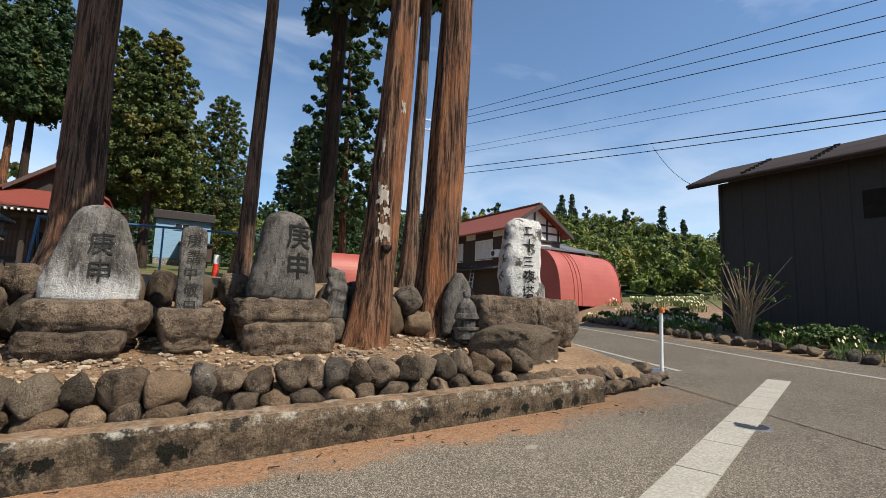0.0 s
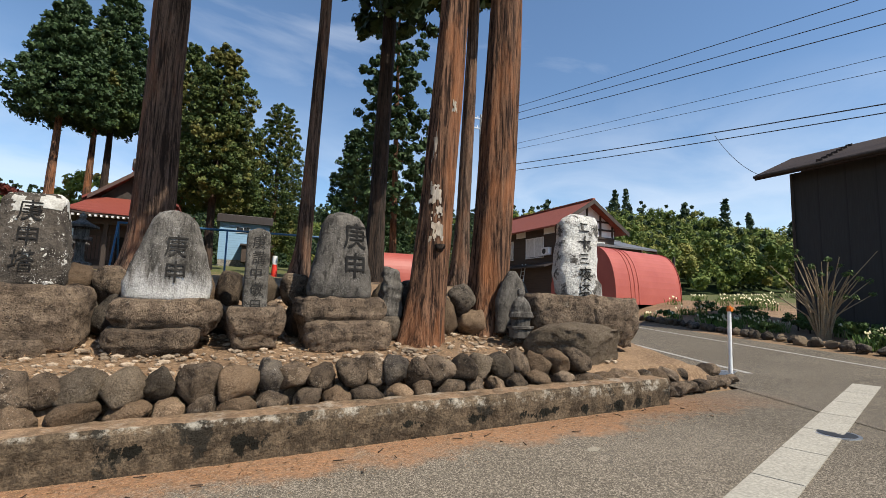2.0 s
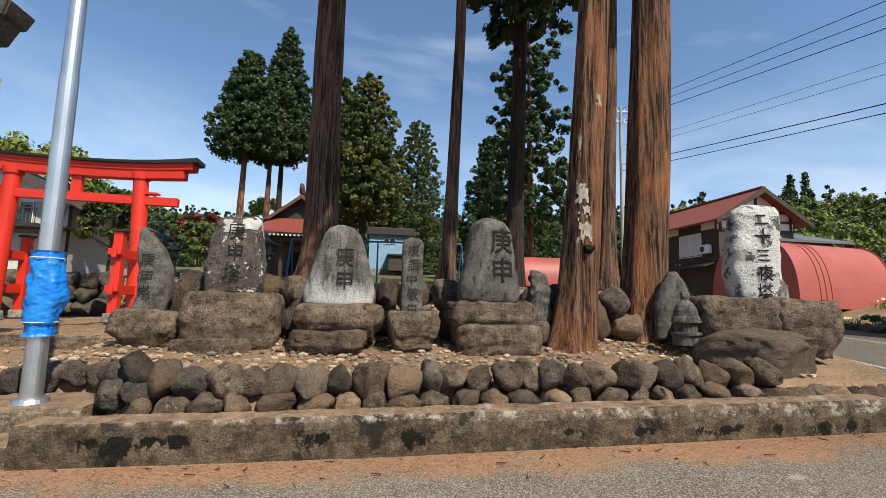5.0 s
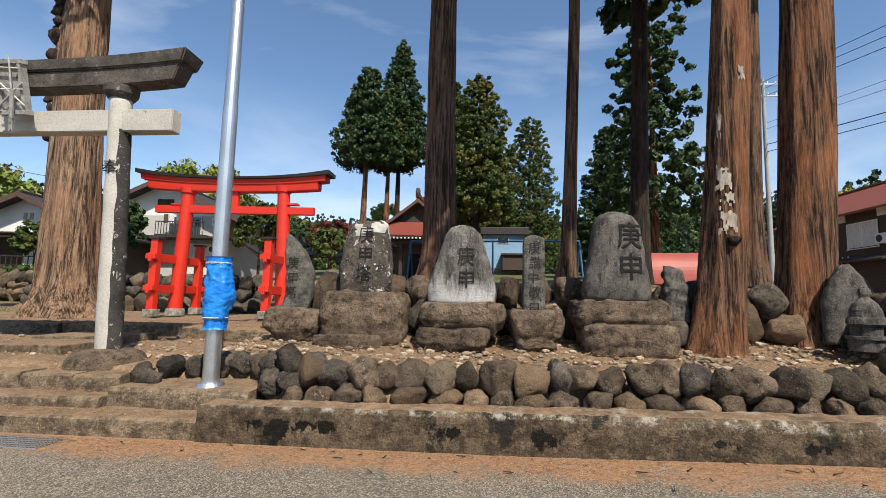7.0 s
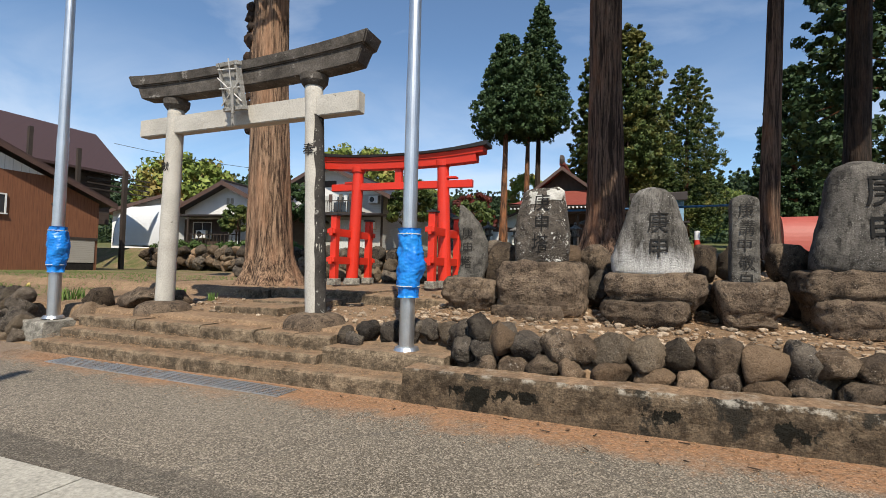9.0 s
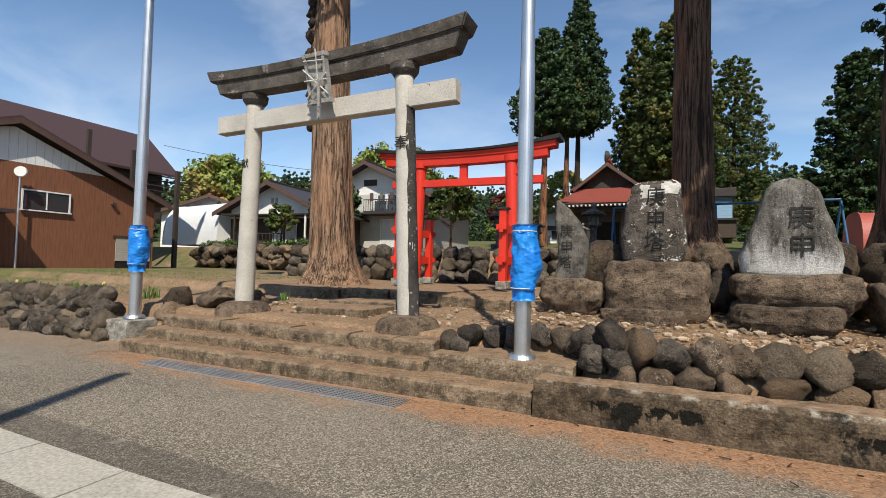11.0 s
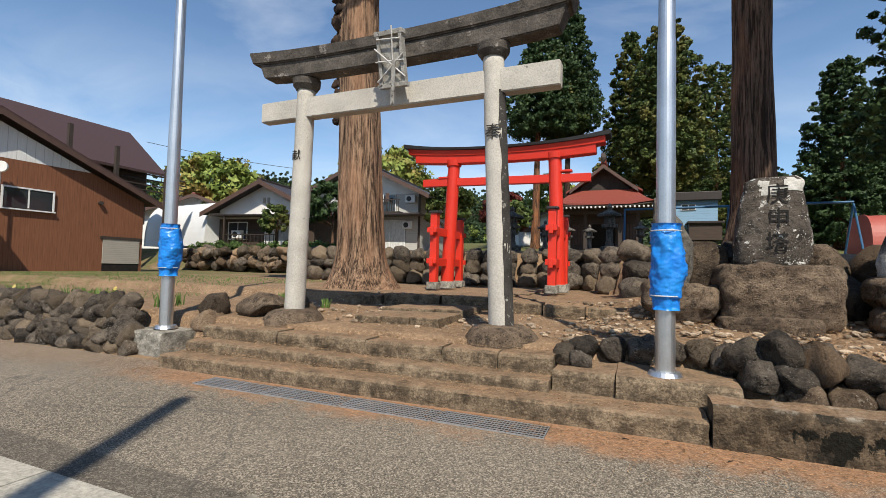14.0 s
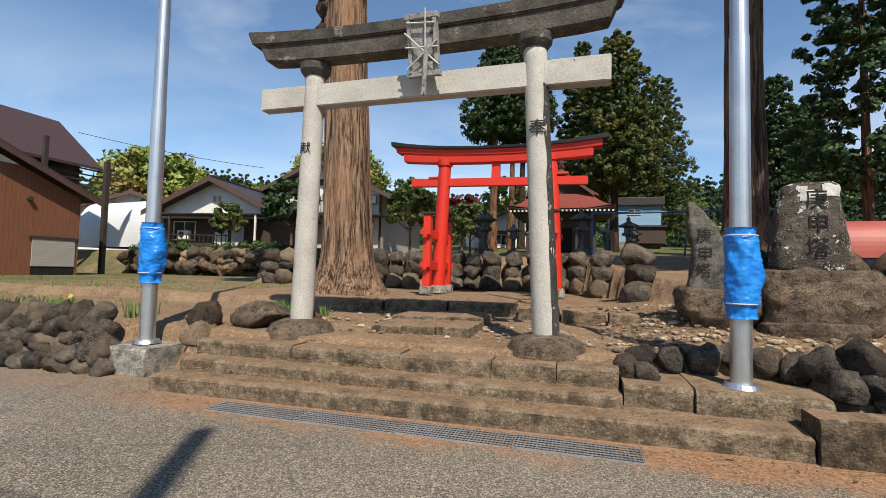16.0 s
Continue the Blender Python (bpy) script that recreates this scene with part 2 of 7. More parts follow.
def make_concrete(name, c1, c2, moss=0.4, litter=1.0):
    c1, c2 = worn(c1), worn(c2)
    m, nt, b = graph(name, 0.9)
    v = place(nt)
    col = blend(nt, span(nt, fuzz(nt, v, 1.6, 6), 0.3, 0.7), c1, c2)
    agg, dist = cells(nt, v, 70)
    grey = nt.nodes.new("ShaderNodeRGBToBW")
    nt.links.new(agg, grey.inputs[0])
    col = blend(nt, 1.0, col, span(nt, grey.outputs[0], 0.1, 0.9, 0.68, 1.3), "MULTIPLY")
    col = blend(nt, span(nt, fuzz(nt, v, 6, 9, 0.75), 0.44, 0.58, 0, 0.72), col, tuple(0.28 * k for k in c1))
    col = blend(nt, span(nt, fuzz(nt, v, 13, 8, 0.75), 0.54, 0.66, 0, 0.5), col, tuple(1.7 * k for k in c2))
    drip = fuzz(nt, place(nt, (1, 1, 0.8)), 2.3, 8, 0.72)
    col = blend(nt, span(nt, drip, 0.57, 0.61, 0, moss), col, (0.018, 0.016, 0.012))
    col = blend(nt, span(nt, fuzz(nt, v, 4.5, 7, 0.7), 0.68, 0.73, 0, 0.55), col, (0.36, 0.33, 0.28))
    if moss > 0.8:
        hz = nt.nodes.new("ShaderNodeSeparateXYZ")
        nt.links.new(v, hz.inputs[0])
        clump = calc(nt, "ADD", fuzz(nt, place(nt, (1, 1, 0.6)), 1.9, 9, 0.68), calc(nt, "ADD", span(nt, hz.outputs["Z"], 0.1, 0.24, -0.06, 0.04), span(nt, hz.outputs["Z"], 0.28, 0.38, 0.0, -0.16)))
        col = blend(nt, span(nt, clump, 0.565, 0.58), col, (0.009, 0.008, 0.005))
        col = blend(nt, calc(nt, "MULTIPLY", span(nt, hz.outputs["Z"], 0.37, 0.4), span(nt, fuzz(nt, v, 5, 8, 0.75), 0.5, 0.6, 0, 0.7)), col, (0.42, 0.38, 0.31))
    # soil and needles settled on the level faces; also paints treads lighter than risers
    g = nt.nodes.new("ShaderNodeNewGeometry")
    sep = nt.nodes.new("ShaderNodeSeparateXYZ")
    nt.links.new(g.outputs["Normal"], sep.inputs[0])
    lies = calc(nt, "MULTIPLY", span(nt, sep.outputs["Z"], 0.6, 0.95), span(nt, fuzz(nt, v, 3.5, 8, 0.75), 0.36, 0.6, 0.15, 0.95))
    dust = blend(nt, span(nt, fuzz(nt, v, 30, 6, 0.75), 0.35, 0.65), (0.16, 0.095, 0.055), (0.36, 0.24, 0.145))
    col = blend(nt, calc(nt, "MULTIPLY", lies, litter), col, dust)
    nt.links.new(col, b.inputs["Base Color"])
    relief(nt, b, calc(nt, "ADD", fuzz(nt, v, 45, 5), calc(nt, "MULTIPLY", fuzz(nt, v, 6, 7), 2.5)), 0.8, 0.02)
    return m


def make_bark(name, c1, c2, c3):
    c1, c2, c3 = worn(c1), worn(c2), worn(c3)
    m, nt, b = graph(name, 0.95)
    v = place(nt, (1, 1, 0.06))
    strip = fuzz(nt, v, 17, 8, 0.7, 0.5)
    col = blend(nt, span(nt, strip, 0.42, 0.56), c1, c2)
    col = blend(nt, span(nt, fuzz(nt, place(nt, (1, 1, 0.035)), 34, 7, 0.75, 0.4), 0.5, 0.6, 0, 0.8), col, tuple(0.5 * k for k in c1))
    col = blend(nt, span(nt, fuzz(nt, place(nt, (1, 1, 0.25)), 2.6, 5), 0.48, 0.66, 0, 0.75), col, c3)
    col = blend(nt, 1.0, col, span(nt, fuzz(nt, v, 80, 3), 0.25, 0.75, 0.65, 1.35), "MULTIPLY")
    nt.links.new(col, b.inputs["Base Color"])
    relief(nt, b, strip, 1.0, 0.07)
    return m


def make_ground():
    """Soil with litter under the cedars, turning to patchy lawn and field further off."""
    m, nt, b = graph("soil_and_grass", 0.95)
    v = place(nt)
    soil = blend(nt, span(nt, fuzz(nt, v, 1.2, 6), 0.3, 0.7), (0.13, 0.082, 0.047), (0.25, 0.165, 0.1))
    soil = blend(nt, span(nt, fuzz(nt, v, 22, 8, 0.8), 0.5, 0.58, 0, 0.8), soil, (0.34, 0.23, 0.14))
    soil = blend(nt, span(nt, fuzz(nt, v, 30, 7, 0.8), 0.36, 0.44, 0.85, 0), soil, (0.05, 0.033, 0.02))
    grass = blend(nt, span(nt, fuzz(nt, v, 2.5, 6), 0.3, 0.7), (0.078, 0.082, 0.026), (0.14, 0.13, 0.05))
    grass = blend(nt, span(nt, fuzz(nt, v, 40, 4), 0.35, 0.65, 0.0, 0.5), grass, (0.05, 0.08, 0.02))
    sep = nt.nodes.new("ShaderNodeSeparateXYZ")
    nt.links.new(v, sep.inputs[0])
    west = calc(nt, "MULTIPLY", span(nt, sep.outputs["X"], -12.0, -22.0, 0, 0.8), span(nt, sep.outputs["Y"], 4.5, 6.5))
    north = span(nt, sep.outputs["Y"], 24.0, 44.0)
    east = span(nt, sep.outputs["X"], 25.0, 36.0)
    lawn = calc(nt, "MAXIMUM", calc(nt, "MAXIMUM", west, north), east)
    lawn = calc(nt, "ADD", lawn, span(nt, fuzz(nt, v, 0.9, 7, 0.7), 0.2, 0.8, -0.55, 0.55))
    col = blend(nt, span(nt, lawn, 0.5, 0.95), soil, grass)
    nt.links.new(col, b.inputs["Base Color"])
    relief(nt, b, calc(nt, "ADD", fuzz(nt, v, 45, 5), calc(nt, "MULTIPLY", fuzz(nt, v, 7, 5), 2)), 0.7, 0.02)
    return m


def make_boards(name, c1, c2, pitch, horizontal=False, rough=0.7):
    """Boarded cladding: joints every pitch metres, streaks along the boards."""
    m, nt, b = graph(name, rough)
    c1, c2 = worn(c1), worn(c2)
    v = place(nt)
    sep = nt.nodes.new("ShaderNodeSeparateXYZ")
    nt.links.new(v, sep.inputs[0])
    along = sep.outputs["Z"] if horizontal else calc(nt, "ADD", sep.outputs["X"], sep.outputs["Y"])
    saw = calc(nt, "FRACT", calc(nt, "DIVIDE", along, pitch), 0.0)
    joint = span(nt, saw, 0.0, 0.09, 1, 0)
    streak = fuzz(nt, place(nt, (0.15, 0.15, 4) if horizontal else (4, 4, 0.25)), 6, 6, 0.65)
    col = blend(nt, span(nt, streak, 0.3, 0.7), c1, c2)
    col = blend(nt, calc(nt, "MULTIPLY", joint, 0.7), col, tuple(c * 0.25 for c in c1))
    nt.links.new(col, b.inputs["Base Color"])
    relief(nt, b, calc(nt, "SUBTRACT", streak, joint), 0.4, 0.008)
    return m


def make_leaf(name, c1, c2, c3=None, drift=0.35):
    m, nt, b = graph(name, 0.65)
    g = nt.nodes.new("ShaderNodeNewGeometry")
    v = place(nt)
    col = blend(nt, g.outputs["Random Per Island"], c1, c2)
    if c3:
        col = blend(nt, span(nt, fuzz(nt, v, drift, 4), 0.5, 0.64, 0, 0.8), col, c3)
    nt.links.new(col, b.inputs["Base Color"])
    b.inputs["Specular IOR Level"].default_value = 0.25
    return m


ASPHALT = make_asphalt()
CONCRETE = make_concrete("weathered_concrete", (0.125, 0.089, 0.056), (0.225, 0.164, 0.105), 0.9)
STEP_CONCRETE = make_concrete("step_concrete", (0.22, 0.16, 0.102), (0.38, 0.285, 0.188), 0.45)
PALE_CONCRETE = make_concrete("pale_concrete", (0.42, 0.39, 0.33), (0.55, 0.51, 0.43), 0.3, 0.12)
GROUND = make_ground()
ROCK = make_stone("river_stone", (0.1, 0.072, 0.05), (0.3, 0.22, 0.15), (0.62, 0.54, 0.44), 10, (0.62, 0.68), 0.75, 0.5, (0.38, 0.25, 0.15))
DARK_ROCK = make_stone("dark_stone", (0.07, 0.057, 0.047), (0.22, 0.18, 0.138), (0.5, 0.46, 0.4), 10, (0.62, 0.68), 0.75, 0.45, (0.27, 0.2, 0.13))
BASE_STONE = make_stone("plinth_stone", (0.14, 0.1, 0.07), (0.36, 0.262, 0.178), (0.5, 0.42, 0.33), 7, (0.64, 0.7), 0.6, 0.2, pits=0.85)
STELE_GREY = make_stone("grey_stele", (0.13, 0.117, 0.1), (0.34, 0.312, 0.275), (0.85, 0.82, 0.77), 3.2, (0.6, 0.74), 0.6, stretch=(1, 1, 0.35), streak=0.55, depth=0.012, wash=(1.42, 1.95), pits=0.2)
PILLAR_GREY = make_stone("grey_pillar_stone", (0.11, 0.1, 0.085), (0.27, 0.245, 0.21), (0.6, 0.57, 0.52), 5, (0.62, 0.72), 0.6, streak=0.3, depth=0.012, pits=0.4)
STELE_DARK = make_stone("dark_stele", (0.1, 0.09, 0.078), (0.25, 0.225, 0.195), (0.62, 0.59, 0.55), 5, (0.64, 0.7), 0.7, stretch=(1, 1, 0.5), streak=0.35, depth=0.012, pits=0.3)
STELE_LICHEN = make_stone("lichen_stele", (0.085, 0.07, 0.057), (0.22, 0.185, 0.15), (1.15, 1.12, 1.02), 8, (0.6, 0.63), 0.95, speck=1.0, depth=0.02)
STELE_PALE = make_stone("pale_stele", (0.13, 0.118, 0.102), (0.36, 0.335, 0.3), (0.98, 0.95, 0.88), 3.4, (0.43, 0.48), 0.95, streak=0.5, depth=0.025, pits=0.7)
LICHEN = surface("white_lichen", (0.85, 0.82, 0.75), (0.5, 0.48, 0.42), 9, 60, 0.9, 0.4, 0.004)
# two near-blacks that paint the shade inside carved characters
CUT_SHADE = surface("carved_shadow", (0.018, 0.017, 0.016), (0.03, 0.028, 0.026), 8, 60, 0.9, 0)
WORN_CUT_SHADE = surface("worn_cut_shade", (0.03, 0.028, 0.025), (0.055, 0.05, 0.045), 8, 60, 0.9, 0)
TORII_STONE = surface("pale_torii_stone", (0.8, 0.75, 0.66), (0.6, 0.56, 0.49), 1.6, 55, 0.88, 0.6, 0.01, c3=(0.2, 0.18, 0.155), cut=(0.66, 0.7), patch=9, grain=0.25)
TORII_CAP = surface("weathered_cap_stone", (0.07, 0.06, 0.05), (0.2, 0.175, 0.15), 3.4, 50, 0.9, 0.8, 0.016, c3=(0.45, 0.41, 0.36), cut=(0.6, 0.68), patch=6, grain=0.45)
STREAK = surface("black_streak", (0.04, 0.036, 0.032), (0.1, 0.09, 0.08), 5, 60, 0.9, 0.4, 0.006, c3=(0.4, 0.38, 0.34), cut=(0.6, 0.64), patch=14)
RED = surface("vermilion_paint", (1.0, 0.05, 0.02), (0.88, 0.042, 0.016), 1.5, 30, 0.42, 0.08, 0.003, grain=0.06)
BLACK = surface("black_paint", (0.03, 0.03, 0.032), (0.045, 0.045, 0.046), 3, 40, 0.55, 0.15, 0.004)
STEEL = surface("galvanised_steel", (0.52, 0.53, 0.54), (0.62, 0.63, 0.64), 3, 50, 0.36, 0.05, 0.002, metal=0.9, grain=0.08)
BARK_RED = make_bark("cedar_bark", (0.04, 0.021, 0.014), (0.35, 0.185, 0.108), (0.5, 0.2, 0.085))
BARK_GREY = make_bark("grey_bark", (0.05, 0.032, 0.023), (0.28, 0.18, 0.125), (0.38, 0.19, 0.11))
BARK_DARK = make_bark("dark_bark", (0.03, 0.024, 0.02), (0.085, 0.06, 0.046), (0.13, 0.08, 0.055))
BARK_TAN = make_bark("tan_bark", (0.07, 0.042, 0.028), (0.54, 0.35, 0.225), (0.55, 0.31, 0.185))
SCAR = surface("bare_wood_scar", (0.45, 0.36, 0.26), (0.62, 0.55, 0.46), 8, 50, 0.9, 0.5, 0.01, stretch=(1, 1, 0.3))
TARP = surface("blue_tarpaulin", (0.01, 0.27, 1.0), (0.02, 0.36, 1.0), 5, 40, 0.38, 0.25, 0.01, grain=0.1)
WHITE = surface("white_paint", (1.2, 1.2, 1.17), (1.05, 1.05, 1.02), 2, 30, 0.6, 0.1, 0.003, grain=0.08)
CEDAR_LEAF = make_leaf("cedar_foliage", (0.024, 0.045, 0.012), (0.085, 0.115, 0.026), (0.14, 0.12, 0.026))
CEDAR_DARK = make_leaf("dark_cedar_foliage", (0.02, 0.042, 0.014), (0.05, 0.085, 0.026))
# near-black that paints the shade inside openings and drain channels
OPENING_SHADE = surface("opening_shade", (0.02, 0.018, 0.015), (0.035, 0.03, 0.025), 5, 40, 0.95, 0)

# ---- mesh helpers ----
from mathutils.bvhtree import BVHTree
def part(name, bm, material, parent=None, label="", smooth=False):
    """Links a bmesh as one mesh object under a thing or a part."""
    me = bpy.data.meshes.new(name)
    bm.to_mesh(me)
    bm.free()
    me.materials.append(material)
    if smooth:
        me.shade_smooth()
    ob = new(name, me)
    ob.parent = parent
    if label:
        ob["label"] = label
    return ob


def sheet(name, verts, faces, material, parent=None, smooth=False):
    me = bpy.data.meshes.new(name)
    me.from_pydata(verts, [], faces)
    me.materials.append(material)
    if smooth:
        me.shade_smooth()
    ob = new(name, me)
    ob.parent = parent
    return ob


def share(name, me, m, parent=None):
    """An object of its own on a shared mesh."""
    ob = new(name, me)
    ob.parent = parent
    ob.matrix_basis = m
    return ob


def thing(name, label, category, at=(0, 0, 0), turn=0.0, group="", kind=""):
    ob = new(name)
    ob.empty_display_size = 0.2
    ob.matrix_basis = pose(*at, 0, 0, turn)
    return tagged(ob, label, category, group, kind)


def box(bm, x0, y0, z0, x1, y1, z1, bevel=0.0, m=None):
    r = bmesh.ops.create_cube(bm, size=1)
    vs = r["verts"]
    bmesh.ops.scale(bm, vec=(x1 - x0, y1 - y0, z1 - z0), verts=vs)
    bmesh.ops.translate(bm, vec=((x0 + x1) / 2, (y0 + y1) / 2, (z0 + z1) / 2), verts=vs)
    if bevel:
        es = {e for v in vs for e in v.link_edges}
        vs = [v for v in bmesh.ops.bevel(bm, geom=list(es), offset=bevel, segments=2, affect="EDGES", profile=0.6)["verts"]]
    if m is not None:
        bmesh.ops.transform(bm, matrix=m, verts=list({v for v in vs}))
    return bm


def cube(x0, y0, z0, x1, y1, z1, bevel=0.0, m=None):
    return box(bmesh.new(), x0, y0, z0, x1, y1, z1, bevel, m)


def tube(bm, p0, p1, r0, r1=None, seg=12):
    p0, p1 = Vector(p0), Vector(p1)
    r1 = r0 if r1 is None else r1
    d = p1 - p0
    m = Matrix.Translation((p0 + p1) / 2) @ d.to_track_quat("Z", "Y").to_matrix().to_4x4()
    bmesh.ops.create_cone(bm, cap_ends=True, segments=seg, radius1=r0, radius2=r1, depth=d.length, matrix=m)
    return bm


def pipe(*a, **k):
    return tube(bmesh.new(), *a, **k)


def rough_up(bm, amount, size, seed, keep_base=False):
    """Pushes the surface in and out by layered noise."""
    off = Vector((seed * 7.3, seed * 3.1, seed * 1.7))
    bm.normal_update()
    for v in bm.verts:
        p = v.co * (1.0 / size) + off
        v.co += v.normal * amount * (noise.noise(p) + 0.5 * noise.noise(p * 2.3) + 0.25 * noise.noise(p * 5.1))


def rock_bm(rx, ry, rz, seed, sub=3, rough=0.16, boxy=0.7):
    """A field stone: a ball cut by flat breaks, then weathered at two scales."""
    bm = bmesh.new()
    bmesh.ops.create_icosphere(bm, subdivisions=sub, radius=1)
    for v in bm.verts:
        c = v.co
        c.x, c.y, c.z = (math.copysign(abs(k) ** boxy, k) for k in c)
    rng = random.Random(seed)
    for _ in range(13):
        n = Vector((rng.uniform(-1, 1), rng.uniform(-1, 1), rng.uniform(-1, 1))).normalized()
        d = rng.uniform(0.62, 0.98)
        for v in bm.verts:
            over = v.co.dot(n) - d
            if over > 0:
                v.co -= n * over * 0.95
    rough_up(bm, rough * 0.7, 0.9, seed)
    rough_up(bm, rough * 0.34, 0.24, seed + 5)
    for v in bm.verts:
        v.co.x *= rx
        v.co.y *= ry
        v.co.z *= rz
    return bm


def profile_stone(levels, seed, square=3.0, rough=0.02, ring=40, rows=26, size=0.25):
    """A standing stone from levels (z, centre x, half width, half depth), lofted and weathered."""
    lv = np.array(levels)
    zs = np.linspace(lv[0, 0], lv[-1, 0], rows)
    cx, hw, hd = (np.interp(zs, lv[:, 0], lv[:, k]) for k in (1, 2, 3))
    bm = bmesh.new()
    rings = []
    for z, c, w, d in zip(zs, cx, hw, hd):
        row = []
        for i in range(ring):
            a = 2 * math.pi * i / ring
            ca, sa = math.cos(a), math.sin(a)
            row.append(bm.verts.new((c + w * math.copysign(abs(ca) ** (2 / square), ca), d * math.copysign(abs(sa) ** (2 / square), sa), z)))
        rings.append(row)
    for a, b in zip(rings, rings[1:]):
        for i in range(ring):
            bm.faces.new((a[i], a[(i + 1) % ring], b[(i + 1) % ring], b[i]))
    bm.faces.new(list(reversed(rings[0])))
    bm.faces.new(rings[-1])
    rough_up(bm, rough, size, seed)
    return bm


def writing(name, text, size, m, material, parent, depth=0.02, bold=0.0, tree=None):
    """A carved character in the built-in font, made into a flat mesh coloured as the cuts' shade; laid on the stone's
    face where its tree is given.
    """
    cu = bpy.data.curves.new(name, "FONT")
    cu.body, cu.size, cu.extrude, cu.align_x, cu.offset = text, size, 0.0 if tree else depth, "CENTER", bold
    cu.resolution_u = 3
    ob = bpy.data.objects.new(name, cu)
    scene.collection.objects.link(ob)
    dg = bpy.context.evaluated_depsgraph_get()
    me = bpy.data.meshes.new_from_object(ob.evaluated_get(dg))
    bpy.data.objects.remove(ob)
    me.materials.clear()
    me.materials.append(material)
    out = new(name, me)
    out.parent = parent
    if tree is None:
        out.matrix_basis = m
        return out
    bm = bmesh.new()
    bm.from_mesh(me)
    bmesh.ops.transform(bm, matrix=m, verts=bm.verts)
    bmesh.ops.subdivide_edges(bm, edges=[e for e in bm.edges if e.calc_length() > 0.06], cuts=2)
    bmesh.ops.triangulate(bm, faces=bm.faces)
    for v in bm.verts:
        hit = tree.ray_cast(Vector((v.co.x, -3, v.co.z)), Vector((0, 1, 0)))
        if hit[0] is not None:
            v.co.y = hit[0].y - 0.014
    bm.to_mesh(me)
    bm.free()
    return out


# ---- lie of the land ----
def ease(a, b, t):
    t = np.clip((t - a) / (b - a), 0, 1)
    return t * t * (3 - 2 * t)


def road_z(x, y):
    return 0.08 + np.where(x > 0, 0.022 * np.minimum(x, 40), 0.008 * np.maximum(x, -12)) + 0.012 * np.clip(y - 5, 0, 30)


def far_side(x, y):
    """Metres beyond the far white line of the side road (negative: on this side)."""
    return ((x - 11.7) * 0.926 - (y - 3.1) * 0.376)


def upper_edge(x):
    return 14.0 - 6.1 * ease(-5.0, -2.6, x) + 6.6 * ease(-15, -17.5, x)


def land_z(x, y):
    x, y = np.asarray(x, float), np.asarray(y, float)
    r = road_z(x, y)
    lip = 4.8 + 0.62 * ease(-4.5, -4.3, x) * (1 - ease(-2.75, -2.55, x)) + 0.5 * ease(-11.1, -10.9, x) * (1 - ease(-9.6, -9.4, x)) + 0.35 * ease(-9.5, -9.3, x) * (1 - ease(-4.5, -4.3, x))
    terrace = 0.58 + 0.13 * np.clip(y - 5, 0, 2.2) + 0.035 * np.clip(y - 7.2, 0, 4)
    court = 0.55 + 0.03 * np.clip(y - 5, 0, 3) + 0.2 * ease(8.1, 8.35, y)
    terrace = terrace + (court - terrace) * (1 - ease(-4.2, -3.4, x))
    step = upper_edge(x)
    upper = 1.35 + 0.7 * ease(9, 17, y) + 0.033 * np.clip(y - 17, 0, 21) + 0.08 * np.clip(y - 38, 0, 40)
    north = terrace + ease(0, 0.5, y - step) * (upper - terrace)
    east = 6.5 + 0.36 * (y - 5)
    north = r + (north - r) * (1 - ease(0.0, 1.3, x - east - 0.15))
    north = r + (north - r) * ease(lip, lip + 0.28, y)
    beyond = far_side(x, y)
    out = r + ease(0.6, 7, beyond) * (0.25 + 0.75 * ease(9, 20, y)) + 0.05 * np.clip(beyond - 12, 0, 60)
    return np.where(beyond > 0.3, out, north)


def land(x, y):
    return float(land_z(x, y))


gx = np.concatenate([-np.geomspace(26, 700, 16)[::-1], np.arange(-24, -12, 0.6), np.arange(-12, 9, 0.14), np.arange(9, 34, 0.5), np.geomspace(34, 700, 16)])
gy = np.concatenate([-np.geomspace(8, 500, 12)[::-1], np.arange(-6, 4.2, 0.8), np.arange(4.2, 8.8, 0.11), np.arange(8.8, 20, 0.3), np.geomspace(20.5, 900, 34)])
X, Y = np.meshgrid(gx, gy)
Z = land_z(X, Y)
near = (X > -12) & (X < 9) & (Y > 5.1) & (Y < 12)
bump = np.array([noise.noise(Vector((a * 2.1, b * 2.1, 0))) + 0.5 * noise.noise(Vector((a * 6, b * 6, 3))) for a, b in zip(X.ravel(), Y.ravel())]).reshape(X.shape)
Z = Z + np.where(near, 0.025 * bump, 0.0) - np.where((Y < 4.75) | (X > 7), 0.04, 0.0)
nx, ny = len(gx), len(gy)
ids = np.arange(nx * ny).reshape(ny, nx)
quads = np.stack([ids[:-1, :-1], ids[:-1, 1:], ids[1:, 1:], ids[1:, :-1]], -1).reshape(-1, 4)
ground = sheet("ground", np.stack([X, Y, Z], -1).reshape(-1, 3).tolist(), quads.tolist(), GROUND, smooth=True)
tagged(ground, "brown soil with cedar litter turning to patchy grass", "ground", kind="structure")


